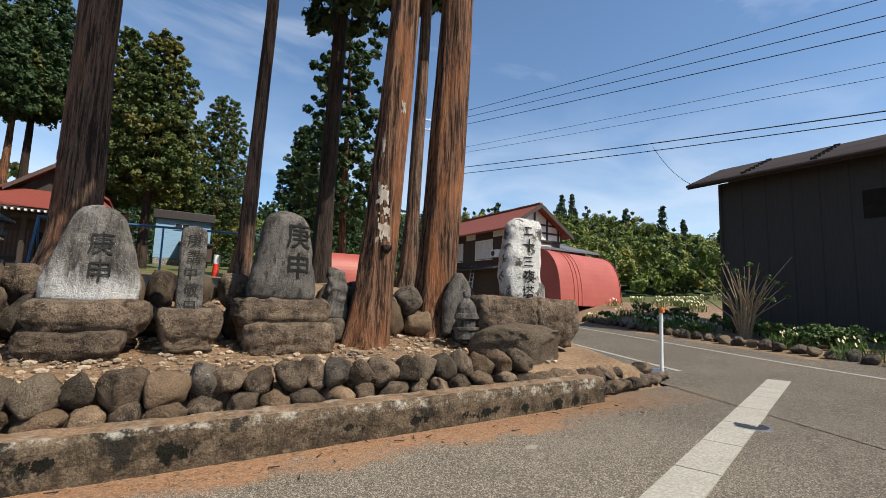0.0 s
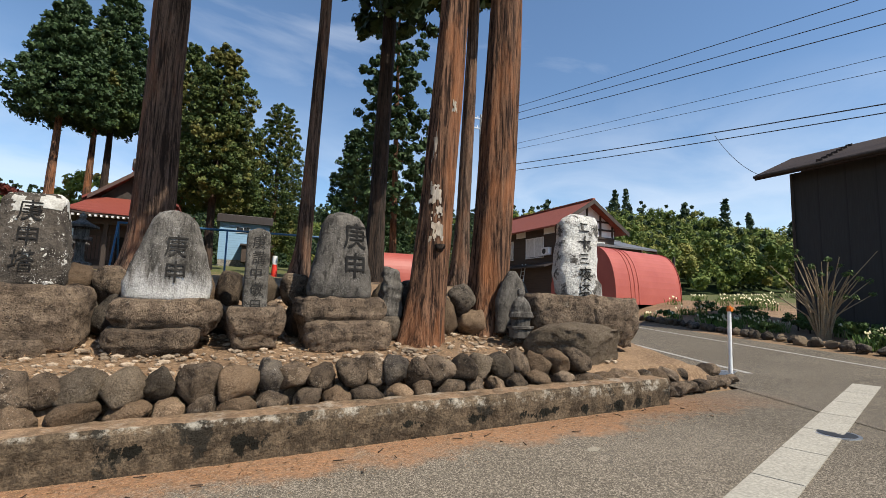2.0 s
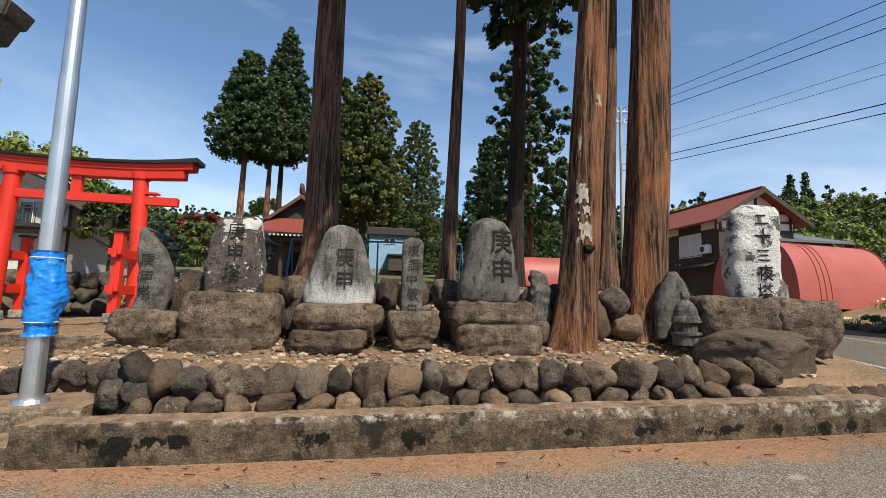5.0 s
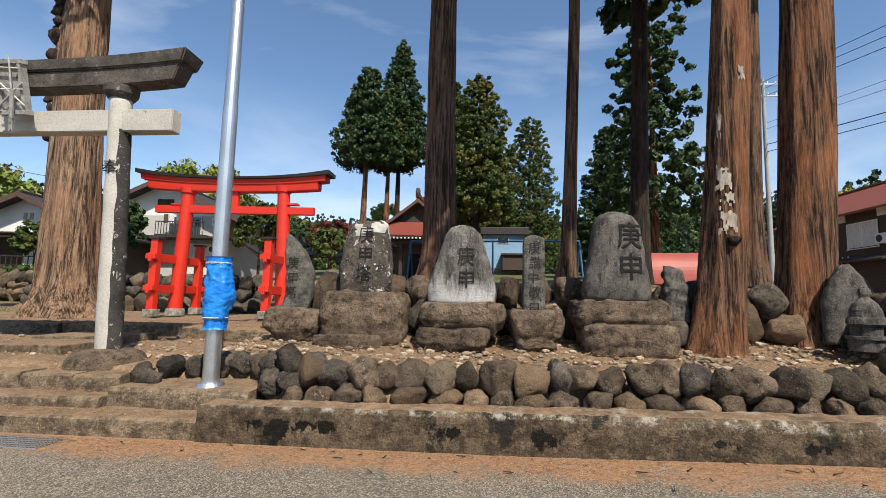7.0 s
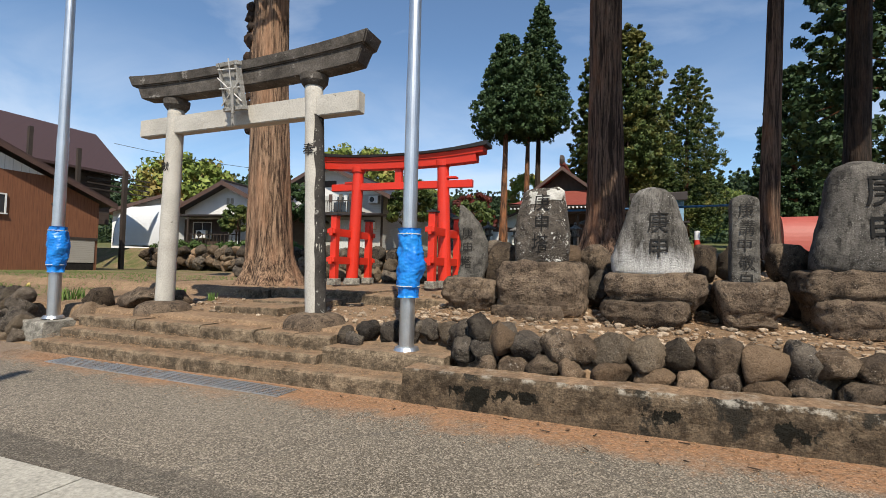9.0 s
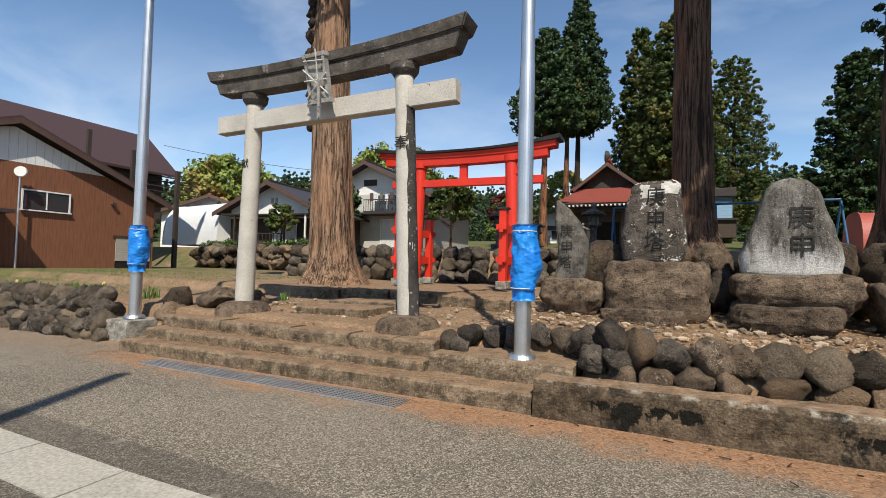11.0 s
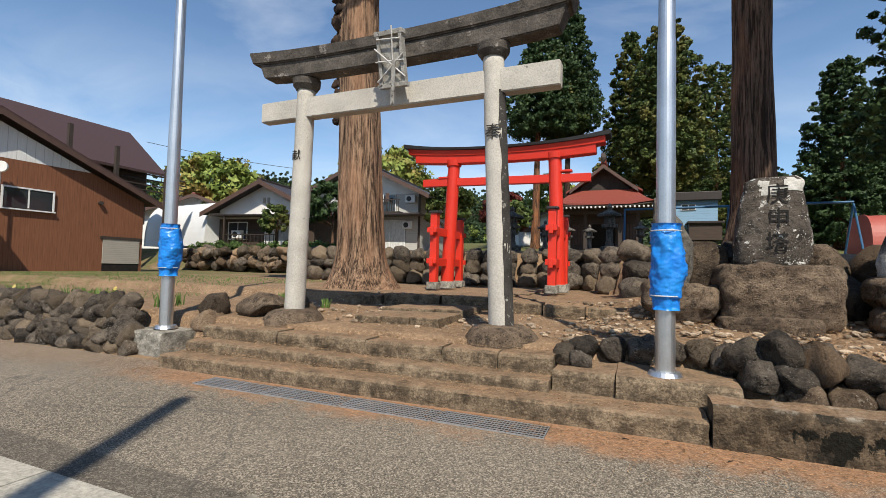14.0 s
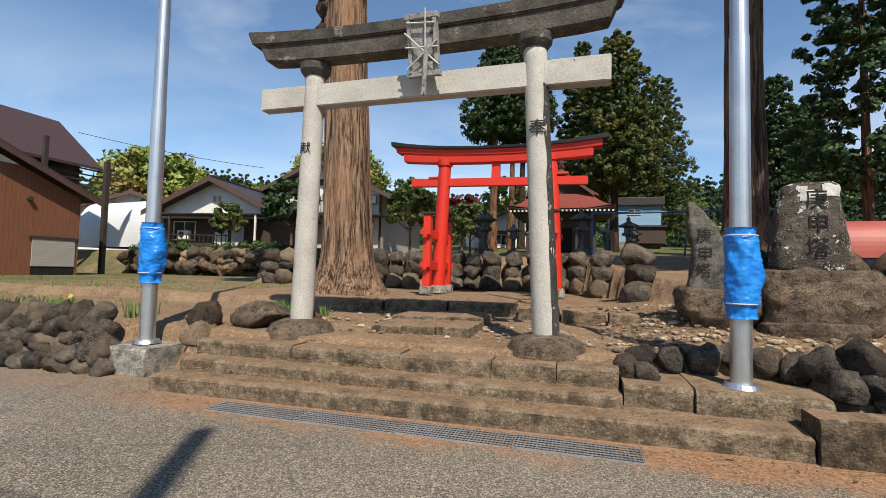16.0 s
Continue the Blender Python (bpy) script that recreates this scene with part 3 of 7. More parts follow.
def ribbon(name, fn, nu, nv, material, lift, label, category, kind="structure"):
    """A sheet laid on the road: fn(u, v) gives x, y."""
    vs = []
    for j in range(nv + 1):
        for i in range(nu + 1):
            x, y = fn(i / nu, j / nv)
            vs.append((x, y, float(road_z(x, y)) + lift))
    fs = [(j * (nu + 1) + i, j * (nu + 1) + i + 1, (j + 1) * (nu + 1) + i + 1, (j + 1) * (nu + 1) + i) for j in range(nv) for i in range(nu)]
    return tagged(sheet(name, vs, fs, material, smooth=True), label, category, kind=kind)


ribbon("road", lambda u, v: (-60 + 78 * u, -6 + 10.7 * v), 156, 22, ASPHALT, 0.0, "grey patched asphalt road with needles drifted along the kerb", "road")
# the side road runs north-east past the corner
RD = Vector((0.376, 0.926, 0))
RN = Vector((0.926, -0.376, 0))


def side_xy(along, across):
    p = Vector((11.7, 3.1, 0)) + RD * along + RN * across
    return p.x, p.y


ribbon("side_road", lambda u, v: side_xy(-12 + 62 * u, -4.6 + 5.9 * v), 80, 10, ASPHALT, 0.006, "grey asphalt side road with white edge lines", "road")
COVER_CONCRETE = surface("smooth_pale_concrete", (0.5, 0.465, 0.39), (0.58, 0.54, 0.455), 3, 40, 0.85, 0.3, 0.004, c3=(0.3, 0.27, 0.21), cut=(0.66, 0.72), patch=7)
LINE = surface("road_paint", (0.6, 0.58, 0.54), (0.45, 0.43, 0.39), 5, 40, 0.8, 0.3, 0.004, c3=(0.2, 0.19, 0.17), cut=(0.6, 0.66), patch=10)
tagged(ribbon("edge_line", lambda u, v: side_xy(-1 + 50 * u, -0.06 + 0.13 * v), 60, 1, LINE, 0.012, "worn white painted road edge line", "road marking"), group="road edge lines")
tagged(ribbon("edge_line", lambda u, v: side_xy(1.2 + 46 * u, -3.45 + 0.13 * v), 60, 1, LINE, 0.012, "worn white painted road edge line", "road marking"), group="road edge lines")


# pale concrete covers of the road drain, bending away at the corner
def drain_cover(x0, y0, x1, y1, w):
    d = Vector((x1 - x0, y1 - y0, 0)).normalized() * 1.0
    n = Vector((-d.y, d.x, 0)) * (w / 2)
    bm = bmesh.new()
    vs = []
    for (x, y) in ((x0, y0), (x1, y1)):
        for s in (-1, 1):
            for lift in (-0.03, 0.012):
                px, py = x + s * n.x, y + s * n.y
                vs.append(bm.verts.new((px, py, float(road_z(px, py)) + lift)))
    for f in ((0, 1, 3, 2), (4, 6, 7, 5), (0, 4, 5, 1), (2, 3, 7, 6), (1, 5, 7, 3), (0, 2, 6, 4)):
        bm.faces.new([vs[i] for i in f])
    bmesh.ops.recalc_face_normals(bm, faces=bm.faces)
    return bm


drain = thing("drain_channel", "row of pale concrete drain covers let into the asphalt", "drain", kind="structure")
xs = [-16 + 1.0 * i for i in range(15)]
xs += [-1.0, 0.0, 1.0, 2.0]


def cover_y(x):
    return 1.86 + 0.026 * max(0.0, x + 5)


for x in xs:
    part("cover", drain_cover(x, cover_y(x), x + 0.985, cover_y(x + 1), 0.4), COVER_CONCRETE, drain)
for i in range(7):
    part("cover", drain_cover(3.03 + i * 0.955, 2.0 + i * 0.29, 3.03 + i * 0.955 + 0.94, 2.0 + i * 0.29 + 0.285, 0.35), COVER_CONCRETE, drain)

# ---- kerb, steps, lamp bases ----
def worn_bar(x0, x1, y0, y1, z0a, z1a, z0b, z1b, seed, amount=0.012, step=0.06):
    """A cast bar whose ends differ in level; subdivided and worn along its edges."""
    nx_ = max(2, int((x1 - x0) / step))
    loop = [(y0, 0), (y0, 0.2), (y0, 0.35), (y0, 0.5), (y0, 0.64), (y0, 0.78), (y0 + 0.004, 0.9), (y0 + 0.03, 1), (y0 + (y1 - y0) * 0.5, 1), (y1, 1), (y1, 0)]
    bm = bmesh.new()
    rows = []
    for i in range(nx_ + 1):
        u = i / nx_
        a, b = z0a + (z0b - z0a) * u, z1a + (z1b - z1a) * u
        rows.append([bm.verts.new((x0 + (x1 - x0) * u, y, a + (b - a) * k)) for y, k in loop])
    n = len(loop)
    for p, q in zip(rows, rows[1:]):
        for i in range(n - 1):
            bm.faces.new((p[i], q[i], q[i + 1], p[i + 1]))
    bm.faces.new(rows[0])
    bm.faces.new(list(reversed(rows[-1])))
    bmesh.ops.recalc_face_normals(bm, faces=bm.faces)
    rough_up(bm, amount, 0.12, seed)
    return bm


kerb = thing("kerb", "long weathered concrete kerb with dark moss stains", "kerb", kind="structure")
KX = [-3.0, 5.45]
for i, (a, b) in enumerate(zip(KX, KX[1:])):
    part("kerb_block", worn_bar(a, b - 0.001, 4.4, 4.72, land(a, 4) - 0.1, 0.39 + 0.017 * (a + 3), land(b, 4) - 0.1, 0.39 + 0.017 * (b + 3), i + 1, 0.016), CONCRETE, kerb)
steps = thing("entrance_steps", "three worn concrete steps strewn with cedar needles", "steps", kind="structure")
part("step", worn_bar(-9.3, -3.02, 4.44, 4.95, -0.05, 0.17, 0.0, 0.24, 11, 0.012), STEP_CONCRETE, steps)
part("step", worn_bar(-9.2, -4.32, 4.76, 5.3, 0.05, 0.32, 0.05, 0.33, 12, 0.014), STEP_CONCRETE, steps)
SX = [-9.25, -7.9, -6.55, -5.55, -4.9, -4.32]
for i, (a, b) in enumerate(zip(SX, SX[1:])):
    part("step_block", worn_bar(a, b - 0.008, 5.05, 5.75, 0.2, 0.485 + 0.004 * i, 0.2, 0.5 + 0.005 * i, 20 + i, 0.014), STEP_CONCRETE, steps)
for x0, x1, y0, z1, nm in ((-10.66, -9.86, 4.86, 0.345, "west"), (-3.72, -2.72, 4.82, 0.44, "east")):
    b = thing("lamp_footing", "square concrete footing with dark lichen blotches under a steel pole", "footing", kind="structure")
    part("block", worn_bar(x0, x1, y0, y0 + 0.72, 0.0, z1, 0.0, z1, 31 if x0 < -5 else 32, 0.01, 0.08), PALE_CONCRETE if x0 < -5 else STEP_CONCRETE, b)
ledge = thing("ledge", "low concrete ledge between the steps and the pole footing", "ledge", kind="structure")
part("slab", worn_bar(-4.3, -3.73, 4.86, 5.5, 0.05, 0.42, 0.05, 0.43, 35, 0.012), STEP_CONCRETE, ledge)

# steel drain grate in the road before the steps
ZINC = surface("weathered_zinc", (0.4, 0.41, 0.42), (0.5, 0.51, 0.52), 3, 50, 0.5, 0.05, 0.002, metal=0.7, grain=0.08)
grate = thing("drain_grate", "long galvanised steel bar grate in the road edge", "drain grate", kind="structure")
for k in range(4):
    xa = -8.15 + k * 0.985
    zr = float(road_z(xa, 4.2)) + 0.012
    # solid block just below the bars, coloured as the channel's shade
    part("channel", cube(xa, 4.03, zr - 0.08, xa + 0.97, 4.35, zr - 0.003), OPENING_SHADE, grate)
    g = part("grate_panel", cube(xa, 4.02, zr - 0.035, xa + 0.97, 4.03, zr + 0.004), ZINC, grate)
    for j in range(1, 7):
        y = 4.02 + j * 0.05
        part("bar", cube(xa, y, zr - 0.03, xa + 0.97, y + 0.006, zr + 0.003), ZINC, g)
    bm = bmesh.new()
    for i in range(33):
        box(bm, xa + i * 0.03, 4.02, zr - 0.02, xa + i * 0.03 + 0.004, 4.34, zr + 0.001)
    part("cross_bars", bm, ZINC, g)["kind"] = "stuff"


# ---- field stones ----
ROCKS = []
for s in range(14):
    bm = rock_bm(1.06, 1.06, 1.06, s + 3, 3, 0.2, 0.62)
    me = bpy.data.meshes.new("stone")
    bm.to_mesh(me)
    bm.free()
    me.materials.append(ROCK)
    me.shade_smooth()
    ROCKS.append(me)
DARKS = []
for me in ROCKS:
    m2 = me.copy()
    m2.materials.clear()
    m2.materials.append(DARK_ROCK)
    DARKS.append(m2)


def stone(parent, x, y, z, rx, ry, rz, rng, dark=False, turn=35):
    me = rng.choice(DARKS if dark else ROCKS)
    m = Matrix.Translation((x, y, z)) @ Matrix.Diagonal((rx, ry, rz, 1)) @ pose(0, 0, 0, rng.uniform(-turn, turn), rng.uniform(-turn, turn), rng.uniform(0, 360))
    return share("stone", me, m, parent)


rng = random.Random(5)
edging = thing("stone_edging", "double row of rounded river stones holding the shrine terrace", "stone edging", kind="structure")
x = -2.3
while x < 4.2:
    w = rng.uniform(0.1, 0.19)
    stone(edging, x + w, 5.0 + rng.uniform(-0.06, 0.05), 0.66 + rng.uniform(-0.04, 0.04) + 0.012 * x, w * 1.06, 0.2, rng.uniform(0.14, 0.21), rng, dark=rng.random() < 0.3)
    x += 2 * w
x = -2.4
while x < 4.3:
    w = rng.uniform(0.12, 0.2)
    stone(edging, x + w, 4.87 + rng.uniform(-0.02, 0.02), 0.45 + 0.012 * x, w, 0.16, 0.11, rng)
    x += 2 * w
# tumbled stones round the pole footing
for (x, y, z, r) in ((-2.55, 4.98, 0.52, 0.14), (-2.3, 4.95, 0.5, 0.15), (-2.62, 5.2, 0.68, 0.15), (-2.4, 5.12, 0.72, 0.16), (-2.15, 5.1, 0.7, 0.14), (-2.75, 5.45, 0.58, 0.15), (-2.95, 5.55, 0.62, 0.13),
                     (-3.2, 5.62, 0.6, 0.15), (-3.5, 5.6, 0.58, 0.17), (-3.8, 5.62, 0.55, 0.14), (-4.1, 5.55, 0.56, 0.15), (-4.25, 5.25, 0.5, 0.12), (-4.05, 5.2, 0.47, 0.11)):
    stone(edging, x, y, z, r * 1.1, r, r, rng, dark=True)
# stones turning the corner towards the marker post
corner = thing("corner_stones", "low squared stones rounding the terrace corner", "stone edging", kind="structure")
for i in range(12):
    u = i / 11
    x, y = 4.5 + 3.1 * u, 4.9 + 0.45 * u * u
    stone(corner, x, y, 0.46 - 0.04 * u, 0.16, 0.17, 0.12, rng, turn=12)
    if i > 3:
        stone(corner, x + 0.1, y - 0.28, 0.33 - 0.02 * u, 0.17, 0.15, 0.09, rng, turn=12)
# boulders behind the steles
back = thing("boulder_row", "row of rounded boulders stacked behind the steles", "boulders", kind="structure")
x = -3.0
while x < 4.6:
    w = rng.uniform(0.2, 0.31)
    stone(back, x + w, 7.45 + rng.uniform(-0.1, 0.1), 1.1, w, 0.3, 0.27, rng, dark=rng.random() < 0.4)
    stone(back, x + w * 0.7, 7.6 + rng.uniform(-0.08, 0.08), 1.53 + rng.uniform(-0.05, 0.05), w * 0.95, 0.28, 0.27, rng, dark=rng.random() < 0.4)
    x += 2 * w * 0.95
# boulder wall of the upper terrace
wall = thing("boulder_wall", "dark boulder retaining wall below the shrine yard", "stone wall", kind="structure")
x = -17.0
while x < -3.6:
    w = rng.uniform(0.24, 0.38)
    for k in range(3):
        stone(wall, x + w, float(upper_edge(x + w)) - 0.12 + 0.12 * k + rng.uniform(-0.08, 0.08), 1.05 + 0.36 * k, w, 0.3, 0.24, rng, dark=True)
    x += 2 * w * 0.92
# stone wall of the neighbouring garden
garden = thing("garden_wall", "low dry wall of angular dark field stones along the road", "stone wall", kind="structure")
for k in range(5):
    x = -10.35 - 0.1 * k
    while x > -23:
        w = rng.uniform(0.1, 0.22)
        stone(garden, x - w, 4.87 + 0.05 * k + rng.uniform(-0.03, 0.03), 0.06 + 0.15 * k + rng.uniform(-0.03, 0.03), w * 1.2, 0.24, rng.uniform(0.11, 0.16), rng, dark=True, turn=70)
        x -= 2 * w * 0.88
for (x, y, rx, rz) in ((-9.05, 5.95, 0.52, 0.2), (-8.55, 6.25, 0.26, 0.17), (-9.7, 5.62, 0.2, 0.2), (-9.55, 5.4, 0.18, 0.17)):
    s = stone(garden, x, y, land(x, y) + rz * 0.6, rx, 0.28, rz, rng, turn=8)
# threshold slabs behind the stone gate
path = thing("stone_path", "flat flagstones leading from the steps to the shrine yard", "path", kind="structure")
for (x0, y0, x1, y1, z) in ((-7.35, 6.0, -6.0, 6.9, 0.66), (-7.45, 6.95, -6.0, 7.9, 0.7)):
    for i in range(3):
        a = x0 + (x1 - x0) * i / 3
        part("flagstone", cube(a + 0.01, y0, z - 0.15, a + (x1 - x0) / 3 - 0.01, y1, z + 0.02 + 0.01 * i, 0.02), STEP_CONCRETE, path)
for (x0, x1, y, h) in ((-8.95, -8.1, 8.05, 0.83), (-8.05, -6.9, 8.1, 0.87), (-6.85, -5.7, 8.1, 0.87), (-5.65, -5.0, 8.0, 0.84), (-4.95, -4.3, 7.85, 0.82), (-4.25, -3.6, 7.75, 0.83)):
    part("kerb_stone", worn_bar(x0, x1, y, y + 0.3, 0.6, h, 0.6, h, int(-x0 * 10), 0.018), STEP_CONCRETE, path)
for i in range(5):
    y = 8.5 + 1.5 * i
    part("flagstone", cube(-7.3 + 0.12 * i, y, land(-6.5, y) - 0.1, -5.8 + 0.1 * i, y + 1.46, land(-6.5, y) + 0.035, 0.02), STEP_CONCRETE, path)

# ---- steles ----
def stele(name, label, at, levels, seed, material, square, text, tsize, tx, tz, bases, depth_at, carve=CUT_SHADE, bold=0.0, rough=0.02, lean=0.0, group="steles on the terrace", pitch=1.1):
    """A carved stone on one or two plinth boulders. levels: (height, centre, half width, half depth)."""
    s = thing(name, label, "stele", at, lean, group)
    bm = profile_stone(levels, seed, square, rough)
    tree = BVHTree.FromBMesh(bm)
    part("stone_slab", bm, material, s, smooth=True)
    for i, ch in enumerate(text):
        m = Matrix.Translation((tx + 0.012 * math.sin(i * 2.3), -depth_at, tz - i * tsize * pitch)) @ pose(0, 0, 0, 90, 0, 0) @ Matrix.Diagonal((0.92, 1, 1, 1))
        writing("character", ch, tsize * (0.86 if ch in "二三" else 1.0), m, carve, s, 0.03, bold, tree)["label"] = "flat dark character put in for the carving's shade"
    for bx, by, bz, rx, ry, rz, sd in bases:
        under = 0.94 if sd in (45, 46, 44) else 0.8
        bm = profile_stone([(-rz, 0, rx * under * 0.94, ry * under * 0.9), (-0.75 * rz, 0, rx * under, ry * under), (-0.1 * rz, 0, rx * 0.98, ry), (0.6 * rz, 0, rx * 0.99, ry * 0.97), (0.9 * rz, 0, rx * 0.94, ry * 0.93), (rz, 0, rx * 0.84, ry * 0.85)], sd, 4.6, 0.05, 56, 22, 0.3)
        rough_up(bm, 0.02, 0.09, sd + 3)
        b = part("plinth", bm, BASE_STONE, s, "rough dark plinth boulder", smooth=True)
        b.location = (bx, by, bz)
    return s


def crust(owner, levels, seed, square, rough, low, high, cut, label):
    """A ragged lichen crust lying on the stone between two heights."""
    bm = profile_stone(levels, seed, square, rough, 60, 44)
    bm.normal_update()
    gone = []
    for f in bm.faces:
        c = f.calc_center_median()
        edge = min((c.z - low) / 0.2, (high - c.z) / 0.2, 1.0)
        if noise.noise(c * 5.5 + Vector((seed, 0, 0))) + 0.6 * noise.noise(c * 15) + edge < cut:
            gone.append(f)
    bmesh.ops.delete(bm, geom=gone, context="FACES")
    for v in bm.verts:
        v.co += v.normal * 0.006
    part("lichen_crust", bm, LICHEN, owner, label, smooth=True)["kind"] = "stuff"


st1 = stele("stele", "rounded grey stele with two worn characters and pale streaks", (-0.61, 6.75, 1.36),
      [(0, -0.02, 0.4, 0.16), (0.05, -0.02, 0.47, 0.19), (0.2, -0.02, 0.49, 0.2), (0.4, 0.0, 0.45, 0.2), (0.6, 0.0, 0.38, 0.2), (0.85, 0.0, 0.31, 0.18), (1.02, 0.0, 0.25, 0.15), (1.11, -0.02, 0.16, 0.1), (1.15, -0.03, 0.04, 0.03)],
      1, STELE_GREY, 2.6, "庚申", 0.29, 0.05, 0.58, [(0, 0.0, -0.17, 0.61, 0.42, 0.2, 41), (-0.1, -0.2, -0.48, 0.49, 0.36, 0.17, 42)], 0.185, WORN_CUT_SHADE)
stele("stele", "large dark grey stele with two bold carved characters", (1.52, 6.85, 1.45),
      [(0, 0.02, 0.4, 0.17), (0.05, 0.02, 0.46, 0.22), (0.2, 0.02, 0.47, 0.24), (0.45, 0.03, 0.42, 0.23), (0.8, 0.03, 0.36, 0.21), (1.1, 0.03, 0.31, 0.18), (1.22, 0.03, 0.25, 0.14), (1.28, 0.03, 0.1, 0.06)],
      2, STELE_DARK, 2.8, "庚申", 0.4, 0.17, 0.78, [(0.03, 0, -0.2, 0.66, 0.45, 0.23, 43), (0.09, -0.18, -0.51, 0.62, 0.42, 0.22, 44)], 0.215, CUT_SHADE, 0.002)
st2 = stele("stele", "dark stele crusted with white lichen, three carved characters", (-2.07, 6.9, 1.46),
      [(0, 0, 0.31, 0.16), (0.06, 0, 0.37, 0.2), (0.3, 0, 0.39, 0.22), (0.6, 0.01, 0.38, 0.21), (0.9, 0.02, 0.31, 0.18), (1.05, 0.03, 0.28, 0.14), (1.11, 0.05, 0.2, 0.08)],
      3, STELE_LICHEN, 3.2, "庚申塔", 0.26, 0.03, 0.8, [(0.04, 0, -0.3, 0.62, 0.48, 0.37, 45), (-0.12, -0.3, -0.68, 0.5, 0.3, 0.14, 46)], 0.205, CUT_SHADE, 0.0, 0.03)
stele("stele_pillar", "slender square grey stone pillar with carved column of characters", (0.38, 6.68, 1.27),
      [(0, 0, 0.145, 0.11), (0.02, 0, 0.15, 0.12), (1.0, 0, 0.145, 0.11), (1.06, 0, 0.12, 0.09), (1.1, 0, 0.03, 0.02)],
      4, PILLAR_GREY, 9, "庚講中敬白", 0.185, 0.0, 0.83, [(0.02, -0.05, -0.2, 0.35, 0.33, 0.26, 47)], 0.1, WORN_CUT_SHADE, 0.0, 0.006)
stele("stele", "narrow leaning grey stele with a curved edge on a mossy boulder", (-3.12, 6.98, 1.2),
      [(0, -0.04, 0.21, 0.11), (0.3, 0.02, 0.21, 0.13), (0.6, 0.02, 0.2, 0.12), (0.85, -0.06, 0.17, 0.11), (1.05, -0.14, 0.1, 0.08), (1.18, -0.2, 0.03, 0.03)],
      5, PILLAR_GREY, 4, "庚申塔", 0.2, -0.06, 0.66, [(0.08, -0.1, -0.17, 0.45, 0.4, 0.24, 48)], 0.115, WORN_CUT_SHADE, 0.0, 0.025)
stele("stele", "tall pale stele with five black carved characters and dark edges", (5.54, 6.35, 1.56),
      [(0, 0.04, 0.26, 0.16), (0.1, 0.04, 0.34, 0.22), (0.4, 0.02, 0.38, 0.24), (0.8, 0.02, 0.37, 0.24), (1.2, 0.05, 0.35, 0.22), (1.38, 0.07, 0.33, 0.18), (1.46, 0.08, 0.27, 0.12), (1.5, 0.09, 0.16, 0.06)],
      6, STELE_PALE, 3.2, "二十三夜塔", 0.25, 0.08, 1.17, [(-0.3, 0, -0.34, 0.6, 0.42, 0.42, 49), (0.6, 0, -0.34, 0.46, 0.42, 0.42, 50)], 0.235, CUT_SHADE, 0.002, 0.035, -16, "steles on the terrace")

L2 = [(0, 0, 0.31, 0.16), (0.06, 0, 0.37, 0.2), (0.3, 0, 0.39, 0.22), (0.6, 0.01, 0.38, 0.21), (0.9, 0.02, 0.31, 0.18), (1.05, 0.03, 0.28, 0.14), (1.11, 0.05, 0.2, 0.08)]
crust(st2, L2, 3, 3.2, 0.03, 0.78, 1.4, 0.9, "white lichen crust")
L1 = [(0, -0.02, 0.4, 0.16), (0.05, -0.02, 0.47, 0.19), (0.2, -0.02, 0.49, 0.2), (0.4, 0.0, 0.45, 0.2), (0.6, 0.0, 0.38, 0.2), (0.85, 0.0, 0.31, 0.18), (1.02, 0.0, 0.25, 0.15), (1.11, -0.02, 0.16, 0.1), (1.15, -0.03, 0.04, 0.03)]
crust(st1, L1, 1, 2.6, 0.02, -0.1, 0.2, 1.0, "pale wash of lichen")
big = thing("boulder", "big rounded dark boulder lying before the tall stele", "boulder", (4.97, 5.6, 0.78))
part("rock", rock_bm(0.9, 0.46, 0.42, 66, 5, 0.14, 0.62), DARK_ROCK, big, smooth=True)
tilted = thing("standing_stone", "rough pointed grey stone slab leaning behind a small statue", "stone", (4.75, 7.0, 0.95))
part("slab", profile_stone([(0, 0, 0.4, 0.12), (0.5, 0, 0.38, 0.12), (0.85, -0.05, 0.24, 0.1), (1.08, -0.08, 0.06, 0.04)], 62, 3, 0.03), STELE_DARK, tilted, smooth=True)
side = thing("standing_stone", "small dark slab beside the tall stele", "stone", (6.12, 6.45, 1.6))
part("slab", profile_stone([(0, 0, 0.12, 0.1), (0.25, 0, 0.11, 0.09), (0.4, -0.02, 0.04, 0.04)], 63, 3, 0.02), STELE_GREY, side, smooth=True)
carved = thing("carved_stone", "small dark relief stone in front of the boulders", "carved stone", (2.42, 7.05, 1.2))
part("slab", profile_stone([(0, 0, 0.17, 0.1), (0.5, 0, 0.17, 0.1), (0.7, -0.04, 0.12, 0.09), (0.78, -0.1, 0.04, 0.04)], 64, 4, 0.05, size=0.12), STELE_DARK, carved, smooth=True)
for (x, y, rx, rz, dk) in ((2.75, 7.15, 0.22, 0.3, True), (2.9, 7.3, 0.2, 0.22, False), (-2.75, 7.25, 0.3, 0.62, False), (2.3, 7.0, 0.25, 0.22, True)):
    b = thing("boulder", "mossy grey field stone standing among the steles", "boulder", (x, y, land(x, 7.1) + rz * 0.8), group="loose stones")
    part("rock", rock_bm(rx, 0.22, rz, int(abs(x) * 31), 3, 0.12, 0.6), DARK_ROCK if dk else ROCK, b, smooth=True)
# small seated stone figure on its pedestal, one plain mesh
bm = bmesh.new()
